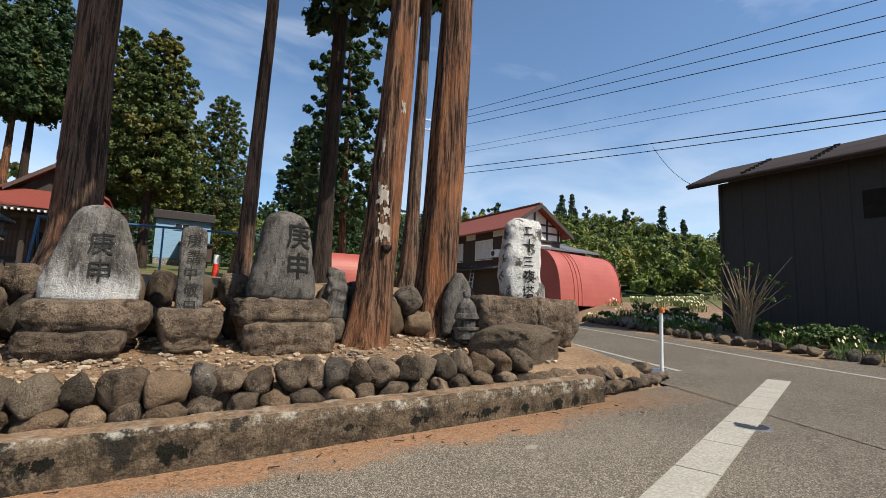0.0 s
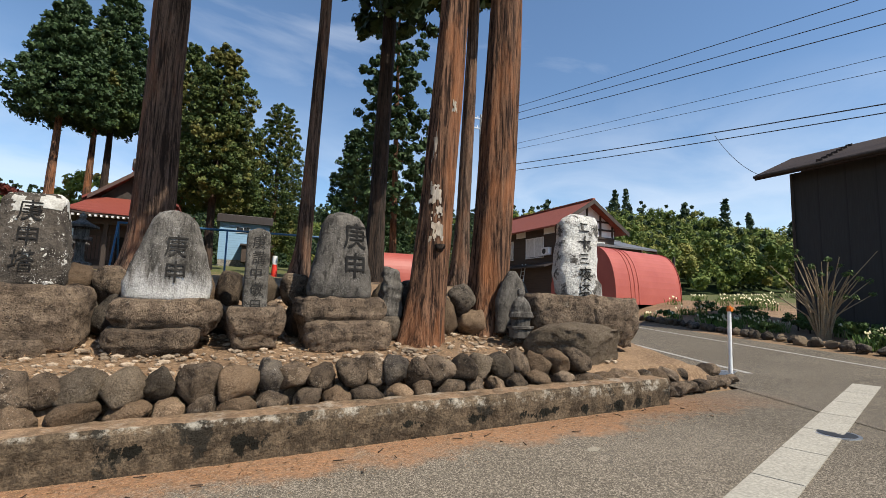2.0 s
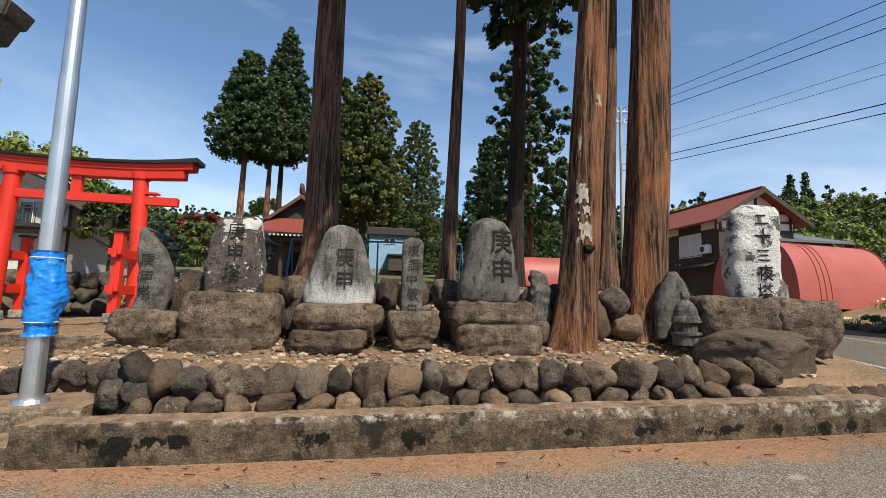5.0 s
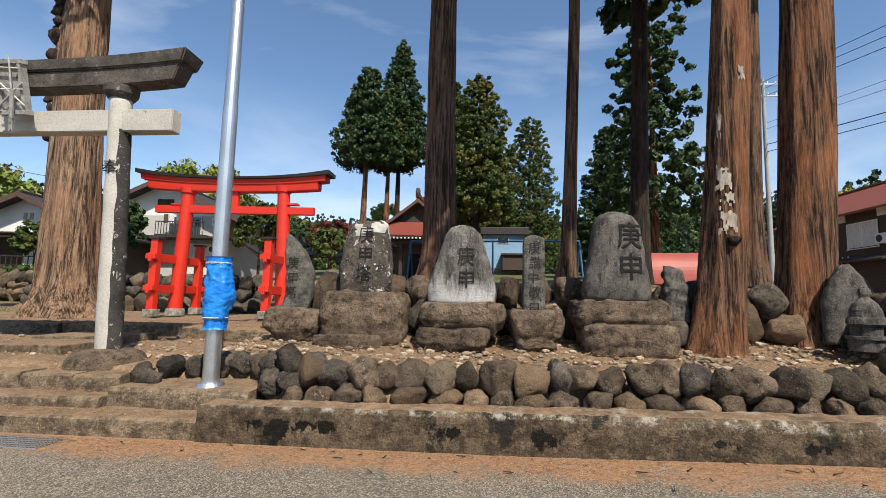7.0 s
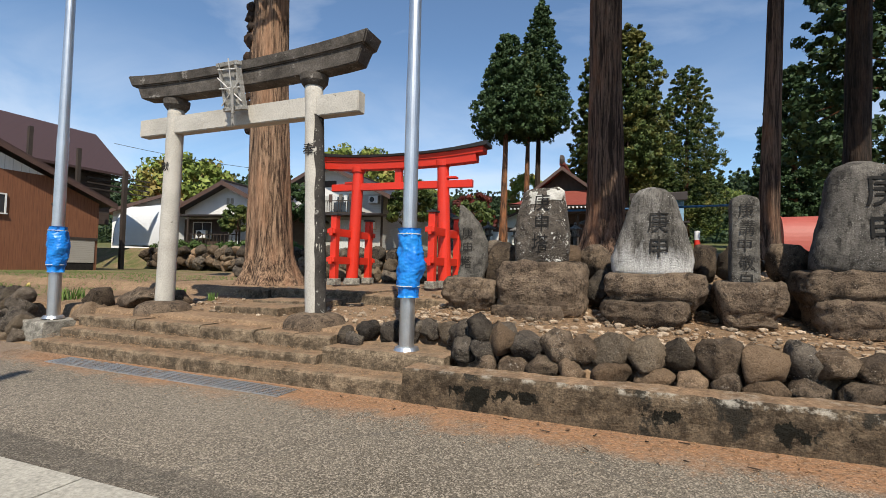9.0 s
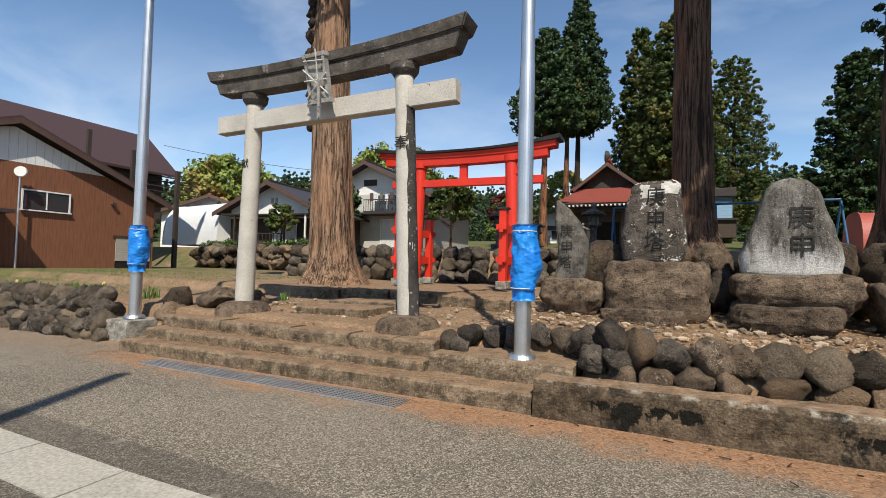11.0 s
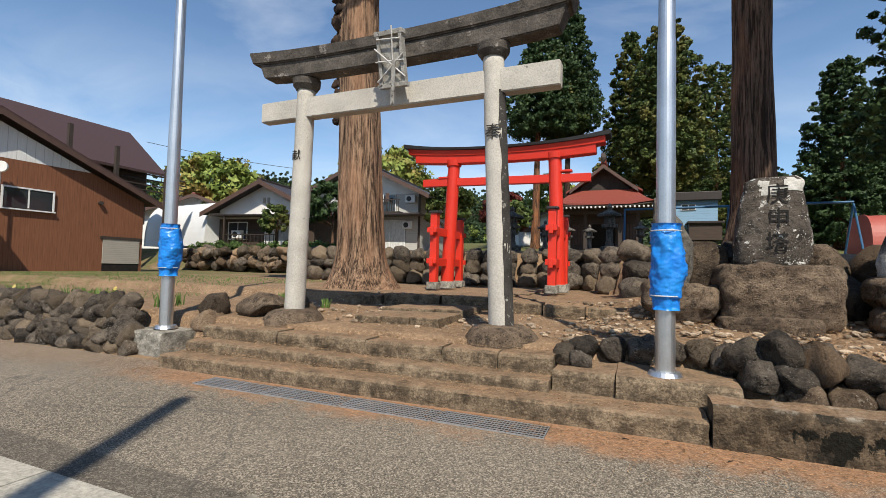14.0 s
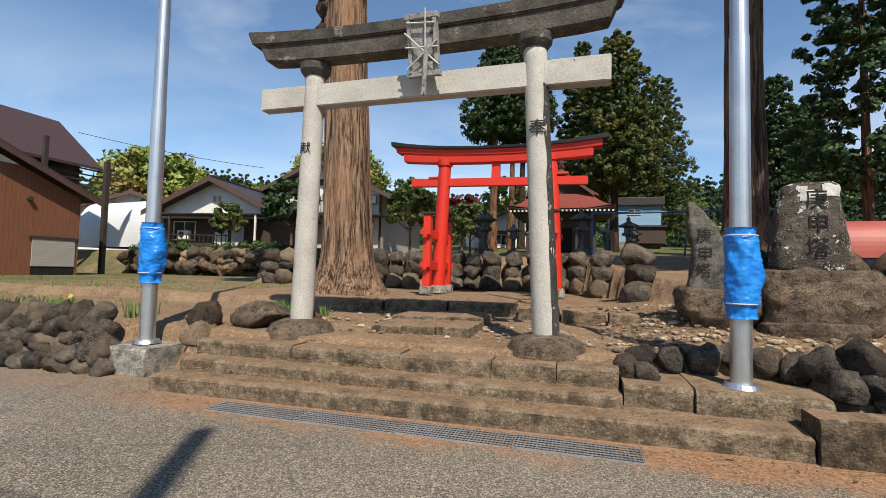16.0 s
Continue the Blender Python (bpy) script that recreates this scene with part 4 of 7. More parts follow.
prof = ((0, 0.2), (0.14, 0.2), (0.145, 0.23), (0.18, 0.23), (0.185, 0.16), (0.29, 0.16), (0.33, 0.22), (0.4, 0.2), (0.42, 0.18), (0.5, 0.17), (0.58, 0.13), (0.64, 0.07), (0.66, 0.055), (0.7, 0.07), (0.76, 0.065), (0.8, 0.03))
rings = [[bm.verts.new((r * math.cos(2 * math.pi * k / 16), 0.85 * r * math.sin(2 * math.pi * k / 16), z)) for k in range(16)] for z, r in prof]
for a, b in zip(rings, rings[1:]):
    for k in range(16):
        bm.faces.new((a[k], a[(k + 1) % 16], b[(k + 1) % 16], b[k]))
bm.faces.new(list(reversed(rings[0]))), bm.faces.new(rings[-1])
rough_up(bm, 0.012, 0.08, 9)
fig = tagged(part("stone_statue", bm, STELE_DARK, smooth=False), "small weathered seated stone statue on a pedestal", "statue")
fig.location = (4.42, 6.35, 0.92)

# ---- stone gate ----
def tapered_beam(pts, slant, drop):
    """A beam along points (x, y, z top, z bottom, half depth top, half depth bottom); ends cut back by slant at the foot."""
    bm = bmesh.new()
    rows = []
    for i, (x, y, zt, zb, dt, db) in enumerate(pts):
        xb = x + slant * ((i == 0) - (i == len(pts) - 1))
        rows.append([bm.verts.new((xb, y - db, zb)), bm.verts.new((x, y - dt, zt)), bm.verts.new((x, y + dt, zt)), bm.verts.new((xb, y + db, zb))])
    for a, b in zip(rows, rows[1:]):
        for i in range(4):
            bm.faces.new((a[i], a[(i + 1) % 4], b[(i + 1) % 4], b[i]))
    bm.faces.new(rows[0])
    bm.faces.new(list(reversed(rows[-1])))
    bmesh.ops.recalc_face_normals(bm, faces=bm.faces)
    if drop:
        bmesh.ops.bevel(bm, geom=list(bm.edges), offset=drop, segments=2, affect="EDGES")
    return bm


def beam_points(l, r, top0, top1, height, curl, dt, db, n=12):
    """Points of a beam from l to r (x, y) whose ends curl up."""
    out = []
    for i in range(n + 1):
        u = i / n
        e = abs(2 * u - 1) ** 2.4 * curl
        zt = top0 + (top1 - top0) * u + e
        out.append((l[0] + (r[0] - l[0]) * u, l[1] + (r[1] - l[1]) * u, zt, zt - height - 0.25 * e, dt, db))
    return out


gate = thing("stone_torii", "pale stone gate with dark weathered top beam and black streaks", "torii gate")
CL, CR = (-8.27, 5.8), (-5.05, 5.7)
for (bx, by), (tx, ty), zb, zt, streak in ((CL, (-8.19, 5.8), 0.55, 4.06, False), (CR, (-5.22, 5.7), 0.6, 4.06, True)):
    bm = bmesh.new()
    rings = []
    for j in range(25):
        u = j / 24
        r = 0.152 - 0.02 * u
        rings.append([bm.verts.new((bx + (tx - bx) * u + r * math.cos(a), by + (ty - by) * u + r * math.sin(a), zb + (zt - zb) * u)) for a in [2 * math.pi * i / 24 for i in range(24)]])
    for a, b in zip(rings, rings[1:]):
        for i in range(24):
            bm.faces.new((a[i], a[(i + 1) % 24], b[(i + 1) % 24], b[i]))
    bm.faces.new(rings[-1])
    rough_up(bm, 0.006, 0.15, 70)
    col = part("column", bm, TORII_STONE, gate, smooth=True)
    if streak:
        bm = bmesh.new()
        rows = []
        for j in range(31):
            u = j / 30 * 0.86
            r = 0.1555 - 0.02 * u
            a0, a1 = -0.95 + 0.22 * noise.noise(Vector((u * 9, 0, 1))), 0.55
            rows.append([bm.verts.new((bx + (tx - bx) * u + r * math.cos(a0 + (a1 - a0) * k / 8), by + (ty - by) * u + r * math.sin(a0 + (a1 - a0) * k / 8), zb + (zt - zb) * u)) for k in range(9)])
        for a, b in zip(rows, rows[1:]):
            for i in range(8):
                bm.faces.new((a[i], a[i + 1], b[i + 1], b[i]))
        rough_up(bm, 0.004, 0.1, 71)
        part("streak", bm, STREAK, col, "black weather streak", smooth=True)
    bm = bmesh.new()
    tube(bm, (tx, ty, zt - 0.05), (tx, ty, zt + 0.02), 0.15, 0.2, 24)
    tube(bm, (tx, ty, zt + 0.02), (tx, ty, zt + 0.11), 0.2, 0.21, 24)
    part("capital", bm, TORII_CAP, gate, "dark ring capital")
    bm = bmesh.new()
    prof = [(-0.25, 0.46), (0.03, 0.45), (0.08, 0.43), (0.15, 0.38), (0.2, 0.27), (0.215, 0.15)]
    rings = [[bm.verts.new((bx + r * math.cos(2 * math.pi * i / 28), by + r * math.sin(2 * math.pi * i / 28), land(bx, by) - 0.06 + z)) for i in range(28)] for z, r in prof]
    for a, b in zip(rings, rings[1:]):
        for i in range(28):
            bm.faces.new((a[i], a[(i + 1) % 28], b[(i + 1) % 28], b[i]))
    bm.faces.new(rings[-1])
    rough_up(bm, 0.012, 0.1, 72)
    part("footing", bm, BASE_STONE, gate, "domed stone footing", smooth=True)
part("tie_beam", tapered_beam(beam_points((-9.0, 5.82), (-4.38, 5.68), 3.89, 3.84, 0.3, 0.0, 0.09, 0.09, n=2), 0, 0.012), TORII_STONE, gate)
part("lower_lintel", tapered_beam(beam_points((-8.98, 5.77), (-4.3, 5.69), 4.385, 4.365, 0.215, 0.1, 0.15, 0.13), 0.1, 0.012), TORII_CAP, gate, "dark weathered lintel")
part("top_lintel", tapered_beam(beam_points((-9.15, 5.77), (-4.2, 5.69), 4.54, 4.52, 0.155, 0.115, 0.21, 0.18), 0.07, 0.02), TORII_CAP, gate, "dark weathered top beam curling at its ends")
# flat characters, dark for the shade of shallow carving
writing("inscription", "奉", 0.2, pose(-5.17, 5.555, 2.98, 90, 0, 0), WORN_CUT_SHADE, gate, 0.004)
writing("inscription", "献", 0.16, pose(-8.22, 5.66, 2.95, 90, 0, 0), WORN_CUT_SHADE, gate, 0.004)

# framed plaque wrapped in cord and straw between the beams
plaque = thing("gate_plaque", "weathered plaque bound with grey cords between the gate beams", "plaque", (-6.5, 5.5, 3.62), 0)
plaque.matrix_basis = plaque.matrix_basis @ Matrix.Diagonal((0.85, 0.85, 0.82, 1))
WEB = surface("grey_weathered_wood", (0.4, 0.38, 0.34), (0.62, 0.6, 0.55), 6, 50, 0.9, 0.5, 0.008, c3=(0.1, 0.09, 0.08), cut=(0.58, 0.64), patch=9)
tilt = pose(0, 0, 0.12, 14, 0, 0)
part("board", cube(-0.19, -0.03, 0.05, 0.19, 0.03, 0.8, 0.008, tilt), WEB, plaque)
for x in (-0.21, 0.17):
    part("frame_side", cube(x, -0.07, 0.02, x + 0.05, 0.05, 0.86, 0.006, tilt), WEB, plaque)
for z in (0.02, 0.8):
    part("frame_rail", cube(-0.24, -0.075, z, 0.24, 0.055, z + 0.07, 0.006, tilt), WEB, plaque)
CORD = surface("pale_cord", (0.95, 0.93, 0.88), (0.7, 0.68, 0.63), 20, 90, 0.9, 0.3, 0.003)
for (a, b) in (((-0.24, 0.12), (0.24, 0.5)), ((0.24, 0.15), (-0.24, 0.62)), ((-0.24, 0.42), (0.24, 0.4)), ((0.02, -0.1), (0.08, 0.92)), ((-0.2, 0.75), (0.2, 0.72))):
    bm = pipe((a[0], -0.085, a[1]), (b[0], -0.085, b[1]), 0.012, seg=8)
    bmesh.ops.transform(bm, matrix=tilt, verts=bm.verts)
    part("cord", bm, CORD, plaque, "pale cord")
part("strap", cube(0.0, -0.28, -0.18, 0.06, -0.26, 0.5, 0, pose(0, 0.16, 0.06, 10, 6, 0)), WEB, plaque)

# ---- vermilion gate ----
rg = thing("red_torii", "bright vermilion wooden gate with black-capped beam and bracing posts", "torii gate")
RL, RR = Vector((-7.98, 11.1, 1.0)), Vector((-5.21, 11.07, 1.02))
ax = (RR - RL).normalized()
pn = Vector((-ax.y, ax.x, 0))
for base, inward in ((RL, 1), (RR, -1)):
    top = base + ax * 0.12 * inward + Vector((0, 0, 3.0))
    part("column", pipe(base - Vector((0, 0, 0.0)), top, 0.168, 0.15, 24), RED, rg, smooth=False)
    part("collar", pipe(top - Vector((0, 0, 0.04)), top + Vector((0, 0, 0.1)), 0.185, 0.2, 24), RED, rg)
    part("stone_shoe", pipe(base - Vector((0, 0, 0.12)), base + Vector((0, 0, 0.05)), 0.24, 0.21, 20), PALE_CONCRETE, rg)
    for s in (-1, 1):
        f = base + pn * 0.82 * s
        g = f + Vector((0, 0, 1.66)) - pn * 0.06 * s
        m = Matrix.Translation(f) @ pose(0, 0, 0, 0, 0, math.degrees(math.atan2(ax.y, ax.x)))
        part("brace_post", cube(-0.085, -0.085, 0, 0.085, 0.085, 1.68, 0.012, m), RED, rg)
        part("post_cap", cube(-0.12, -0.12, 1.68, 0.12, 0.12, 1.73, 0.008, m), BLACK, rg, "black cap board")
        part("post_shoe", cube(-0.13, -0.13, -0.12, 0.13, 0.13, 0.05, 0.015, m), PALE_CONCRETE, rg)
    m = Matrix.Translation(base) @ pose(0, 0, 0, 0, 0, math.degrees(math.atan2(ax.y, ax.x)))
    for z in (0.42, 1.15):
        part("brace_rail", cube(-0.045, -1.02, z, 0.045, 1.02, z + 0.2, 0.01, m), RED, rg)
        for yy in (-0.95, 0.95):
            part("wedge", cube(-0.12, yy - 0.05, z + 0.06, 0.12, yy + 0.05, z + 0.18, 0.008, m), RED, rg)


def along(u, off=0.0):
    p = RL + (RR - RL) * u + pn * off
    return (p.x, p.y)


part("tie_beam", tapered_beam(beam_points(along(-0.26), along(1.25), 3.66, 3.6, 0.19, 0, 0.07, 0.07, n=2), 0, 0.008), RED, rg)
part("strut", cube(-0.1, -0.06, 3.62, 0.1, 0.06, 4.04, 0.01, Matrix.Translation((*along(0.5), 0)) @ pose(0, 0, 0, 0, 0, -0.6)), RED, rg)
part("lower_lintel", tapered_beam(beam_points(along(-0.33), along(1.29), 4.2, 4.14, 0.18, 0.1, 0.15, 0.13), 0, 0.01), RED, rg)
part("top_lintel", tapered_beam(beam_points(along(-0.4), along(1.36), 4.33, 4.25, 0.125, 0.16, 0.2, 0.17), 0, 0.008), RED, rg)
part("cap_board", tapered_beam(beam_points(along(-0.44), along(1.4), 4.39, 4.31, 0.055, 0.19, 0.27, 0.25), 0, 0.005), BLACK, rg, "black cap boards")
for u in (-0.02, 1.02):
    part("wedge", cube(-0.22, -0.09, 3.66, 0.22, 0.09, 3.71, 0.01, Matrix.Translation((*along(u), -0.005)) @ pose(0, 0, 0, 0, 0, -0.6)), RED, rg)

# ---- steel poles wrapped in blue sheet ----
def wrapped_pole(x, y, z, r, seed, label, w0, w1):
    p = thing("banner_pole", label, "pole", (x, y, z), group="banner poles")
    part("base_ring", pipe((0, 0, 0), (0, 0, 0.045), r * 1.75, r * 1.5, 24), STEEL, p)
    part("lower_tube", pipe((0, 0, 0.0), (0, 0, 3.2), r, r * 0.92, 24), STEEL, p)
    part("upper_tube", pipe((0, 0, 3.2), (0, 0, 9.0), r * 0.86, r * 0.6, 24), STEEL, p)
    bm = bmesh.new()
    rows, n = [], 56
    for j in range(70):
        u = j / 69
        zz = w0 + (w1 - w0) * u
        pinch = 0.0 if 0.14 < u < 0.9 else 0.014
        row = []
        for i in range(n):
            a = 2 * math.pi * i / n
            bag = 0.06 * math.exp(-((u - 0.5) / 0.25) ** 2) * max(0, math.cos(a - 0.3))
            k = 0.026 * noise.noise(Vector((math.cos(a) * 1.6 + seed, math.sin(a) * 1.6, u * 6))) + 0.016 * abs(noise.noise(Vector((math.cos(a) * 4 + seed, math.sin(a) * 4, u * 16 + 2 * math.cos(a))))) + 0.017 * abs(noise.noise(Vector((math.cos(a) * 9, math.sin(a) * 9 + seed, u * 34))))
            rr = r + 0.032 - pinch + bag + k + (0.012 if j in (0, 69) else 0)
            row.append(bm.verts.new((rr * math.cos(a), rr * math.sin(a), zz)))
        rows.append(row)
    for a, b in zip(rows, rows[1:]):
        for i in range(n):
            bm.faces.new((a[i], a[(i + 1) % n], b[(i + 1) % n], b[i]))
    w = part("blue_wrap", bm, TARP, p, "crumpled blue plastic sheet", smooth=True)
    for zz in (w0 + 0.13, w1 - 0.07):
        bm = bmesh.new()
        for i in range(24):
            a, b = 2 * math.pi * i / 24, 2 * math.pi * (i + 1) / 24
            tube(bm, ((r + 0.045) * math.cos(a), (r + 0.045) * math.sin(a), zz), ((r + 0.045) * math.cos(b), (r + 0.045) * math.sin(b), zz), 0.006, seg=6)
        part("cord", bm, CORD, w, "thin white cord")
    return p


wrapped_pole(-3.3, 5.1, 0.43, 0.089, 1.0, "tall galvanised pole with crumpled blue sheet wrapped round it", 0.62, 1.43)
wrapped_pole(-10.22, 5.2, 0.36, 0.096, 5.0, "tall galvanised pole with blue sheet bound round it", 0.8, 1.6)

# ---- cedars ----
def ripple(a, z, low, seed, flutes, flare):
    """The trunk's outline: root flutes, ridges of bark and slow swellings."""
    f = 1 + 0.45 * flare * low * (1 + 0.55 * math.cos(flutes * a + seed)) + 0.05 * math.cos(flutes * a + seed * 2 + z * 0.4)
    f += 0.05 * noise.noise(Vector((math.cos(a) * 9 + seed, math.sin(a) * 9, z * 0.5)))
    return f + 0.07 * noise.noise(Vector((math.cos(a) * 2.2 + seed, math.sin(a) * 2.2, z * 0.6)))


def bark_patch(points, seed, a0, a1, z0, z1, cut, lift=0.012, flutes=7, flare=1.0):
    """A ragged patch lying on the trunk between two bearings and heights."""
    pts = np.array(points, float)
    bm = bmesh.new()
    na, nz = 18, 34
    grid = []
    for j in range(nz + 1):
        z = z0 + (z1 - z0) * j / nz
        x, y, r = (float(np.interp(z, pts[:, 2], pts[:, k])) for k in (0, 1, 3))
        row = []
        for i in range(na + 1):
            a = a0 + (a1 - a0) * i / na
            q = r * ripple(a, z, math.exp(-(z - pts[0, 2]) / 0.38), seed, flutes, flare) + lift + 0.02 * noise.noise(Vector((a * 6, z * 8, seed)))
            row.append(bm.verts.new((x + q * math.cos(a), y + q * math.sin(a), z)))
        grid.append(row)
    for j in range(nz):
        for i in range(na):
            u, w = abs(2 * (i + 0.5) / na - 1), abs(2 * (j + 0.5) / nz - 1)
            if noise.noise(Vector((i * 0.3, j * 0.16, seed * 3.7))) * 0.75 + 1 - max(u, w) > cut:
                bm.faces.new((grid[j][i], grid[j][i + 1], grid[j + 1][i + 1], grid[j + 1][i]))
    bmesh.ops.delete(bm, geom=[v for v in bm.verts if not v.link_faces], context="VERTS")
    return bm


def trunk_bm(points, seed, flutes=7, flare=1.0, seg=64):
    """points: (x, y, z, radius) from the root up."""
    pts = np.array(points, float)
    zs = np.concatenate([np.linspace(pts[0, 2], pts[0, 2] + 1.2, 10)[:-1], np.linspace(pts[0, 2] + 1.2, pts[-1, 2], 26)])
    bm = bmesh.new()
    rows = []
    for z in zs:
        x, y, r = (float(np.interp(z, pts[:, 2], pts[:, k])) for k in (0, 1, 3))
        low = math.exp(-(z - pts[0, 2]) / 0.38)
        row = []
        for i in range(seg):
            a = 2 * math.pi * i / seg
            f = ripple(a, z, low, seed, flutes, flare)
            row.append(bm.verts.new((x + r * f * math.cos(a), y + r * f * math.sin(a), z)))
        rows.append(row)
    for a, b in zip(rows, rows[1:]):
        for i in range(seg):
            bm.faces.new((a[i], a[(i + 1) % seg], b[(i + 1) % seg], b[i]))
    bm.faces.new(rows[-1])
    return bm


def leaf_cloud(centres, radii, count, size, seed, flat=0.75):
    """Many small triangles in tufts round the centres: numpy arrays of vertices and faces."""
    rs = np.random.RandomState(seed)
    c = np.repeat(np.asarray(centres, float), count, 0)
    r = np.repeat(np.asarray(radii, float), count)
    n = len(c)
    d = rs.normal(size=(n, 3))
    d /= np.linalg.norm(d, axis=1)[:, None]
    p = c + d * (r * (0.45 + 0.6 * rs.rand(n)))[:, None] * np.array([1, 1, flat])
    a = rs.normal(size=(n, 3))
    a -= d * (a * d).sum(1)[:, None] * 0.7
    a /= np.linalg.norm(a, axis=1)[:, None]
    b = np.cross(d + 0.5 * rs.normal(size=(n, 3)), a)
    b /= np.linalg.norm(b, axis=1)[:, None] + 1e-9
    s = (size * (0.6 + 0.8 * rs.rand(n)))[:, None]
    v = np.stack([p + a * s, p - a * s * 0.6 + b * s * 0.75, p - a * s * 0.6 - b * s * 0.75], 1).reshape(-1, 3)
    return v, np.arange(3 * n).reshape(-1, 3)


def crown(parent, centres, radii, count, size, seed, material, flat=0.75, name="crown"):
    v, f = leaf_cloud(centres, radii, count, size, seed, flat)
    return sheet(name, v, f, material, parent)


def cedar_tufts(x, y, z0, z1, rmax, seed, density=1.0, shape=0.8, gap=0.0):
    """Tuft centres on whorls of drooping limbs between z0 and z1."""
    rs = random.Random(seed)
    out, rad = [], []
    z = z0
    while z < z1:
        u = (z - z0) / (z1 - z0)
        reach = rmax * (0.8 + 0.2 * noise.noise(Vector((z * 0.5, seed, 0)))) * min(1, (u + 0.2) / 0.3) * (1 - u) ** shape + 0.25
        for k in range(max(4, int((6 + 4 * reach) * density))):
            if rs.random() < gap:
                continue
            a = rs.uniform(0, 2 * math.pi)
            q = reach * rs.uniform(0.35, 1.1)
            tr = (0.2 + 0.085 * rmax) * rs.uniform(0.45, 1.15) * (0.45 + 0.55 * (1 - u))
            out.append((x + q * math.cos(a), y + q * math.sin(a), z - 0.18 * q + rs.uniform(-0.4, 0.4)))
            rad.append(tr)
        z += (z1 - z0) / 24
    return out, rad


def cedar(label, pts, bark, z0, z1, rmax, seed, leaf=None, count=46, size=0.2, limbs=10, flare=1.0, shape=0.8, gap=0.0, density=1.0, group="cedars"):
    x, y = pts[-1][0], pts[-1][1]
    t = thing("cedar_tree", label, "tree", (pts[0][0], pts[0][1], pts[0][2]), group=group)
    o = Vector(pts[0][:3])
    tr = part("trunk", trunk_bm(pts, seed, flare=flare), bark, t, smooth=True)
    tr.location = -o
    top = pts[-1][2]
    c, r = cedar_tufts(x, y, z0, z1, rmax, seed, density, shape, gap)
    rs = random.Random(seed)
    for k in range(limbs):
        p = c[rs.randrange(len(c))]
        h = min(top, p[2] + 0.3 * math.hypot(p[0] - x, p[1] - y))
        s = part("limb", pipe((x, y, h), p, 0.07, 0.02, 6), bark, t)
        s.location = -o
    cr = crown(t, c, r, count, size, seed, leaf or CEDAR_LEAF)
    cr.location = -o
    return t


# the great trunks of the terrace; their crowns stand far overhead
ta = cedar("old cedar with reddish peeling bark and pale scars", [(2.83, 6.85, 0.75, 0.34), (2.95, 6.85, 1.6, 0.3), (3.1, 6.85, 3.5, 0.26), (3.3, 6.85, 6.5, 0.24), (3.6, 6.9, 16, 0.16)], BARK_RED, 12, 23, 4.0, 1, limbs=8, density=2.2, flare=0.4)
tb = cedar("tall straight cedar with orange-brown fibrous bark", [(4.4, 7.55, 0.75, 0.42), (4.5, 7.55, 1.8, 0.37), (4.66, 7.55, 4, 0.35), (4.85, 7.55, 8, 0.31), (5.0, 7.6, 18, 0.2)], BARK_RED, 12.5, 26, 4.2, 2, limbs=8, density=2.2, flare=0.6)
tcx = cedar("massive grey-brown cedar trunk rising behind the steles", [(-1.4, 11.2, 1.7, 0.46), (-1.4, 11.2, 2.6, 0.39), (-1.42, 11.2, 4.6, 0.36), (-1.42, 11.2, 9, 0.32), (-1.4, 11.2, 22, 0.2)], BARK_GREY, 13.5, 27, 6.5, 3, limbs=8, density=2.2)
cedar("slim grey cedar trunk behind the boulders", [(1.5, 10.7, 1.7, 0.24), (1.58, 10.7, 2.6, 0.17), (1.64, 10.7, 4.4, 0.14), (1.75, 10.7, 8, 0.125), (1.85, 10.7, 16, 0.08)], BARK_GREY, 11, 19, 1.8, 4, limbs=5, flare=0.6)
cedar("dark-barked cedar with foliage high up", [(5.1, 16.8, 1.9, 0.4), (5.15, 16.8, 5, 0.31), (5.3, 16.8, 12, 0.26), (5.35, 16.8, 20, 0.15)], BARK_DARK, 13.2, 24, 3.0, 5, CEDAR_DARK, limbs=8, flare=0.5)
cedar("slender brown cedar trunk between the great trunks", [(6.35, 12.2, 1.9, 0.3), (6.42, 12.2, 4, 0.2), (6.6, 12.2, 10, 0.17), (6.7, 12.2, 18, 0.1)], BARK_GREY, 12, 20, 2.2, 6, limbs=6, flare=0.6)
tg = cedar("huge cedar with tan stringy bark beside the stone gate", [(-9.75, 9.95, 0.72, 0.72), (-9.82, 9.95, 1.6, 0.58), (-9.92, 9.95, 3.9, 0.51), (-10.05, 9.95, 7, 0.47), (-10.2, 10.0, 20, 0.3)], BARK_TAN, 13.5, 26, 6.0, 7, limbs=8, density=2.2, flare=0.8)
# pale scars where bark and a limb have come away
A_PTS = [(2.83, 6.85, 0.75, 0.34), (2.95, 6.85, 1.6, 0.3), (3.1, 6.85, 3.5, 0.26), (3.3, 6.85, 6.5, 0.24), (3.6, 6.9, 16, 0.16)]
for (a0, a1, z0, z1, cut, sd) in ((-2.5, -1.6, 2.95, 3.4, 0.35, 1), (-2.3, -1.3, 2.3, 2.95, 0.5, 2), (-2.1, -1.5, 2.75, 3.1, 0.55, 3), (-1.6, -1.1, 4.55, 4.8, 0.3, 4), (-2.6, -2.2, 3.5, 4.6, 0.62, 5)):
    sc = part("bark_scar", bark_patch(A_PTS, 1, a0, a1, z0, z1, cut), SCAR, ta, "pale bare wood scar", smooth=True)
    sc.location = (-2.83, -6.85, -0.75)
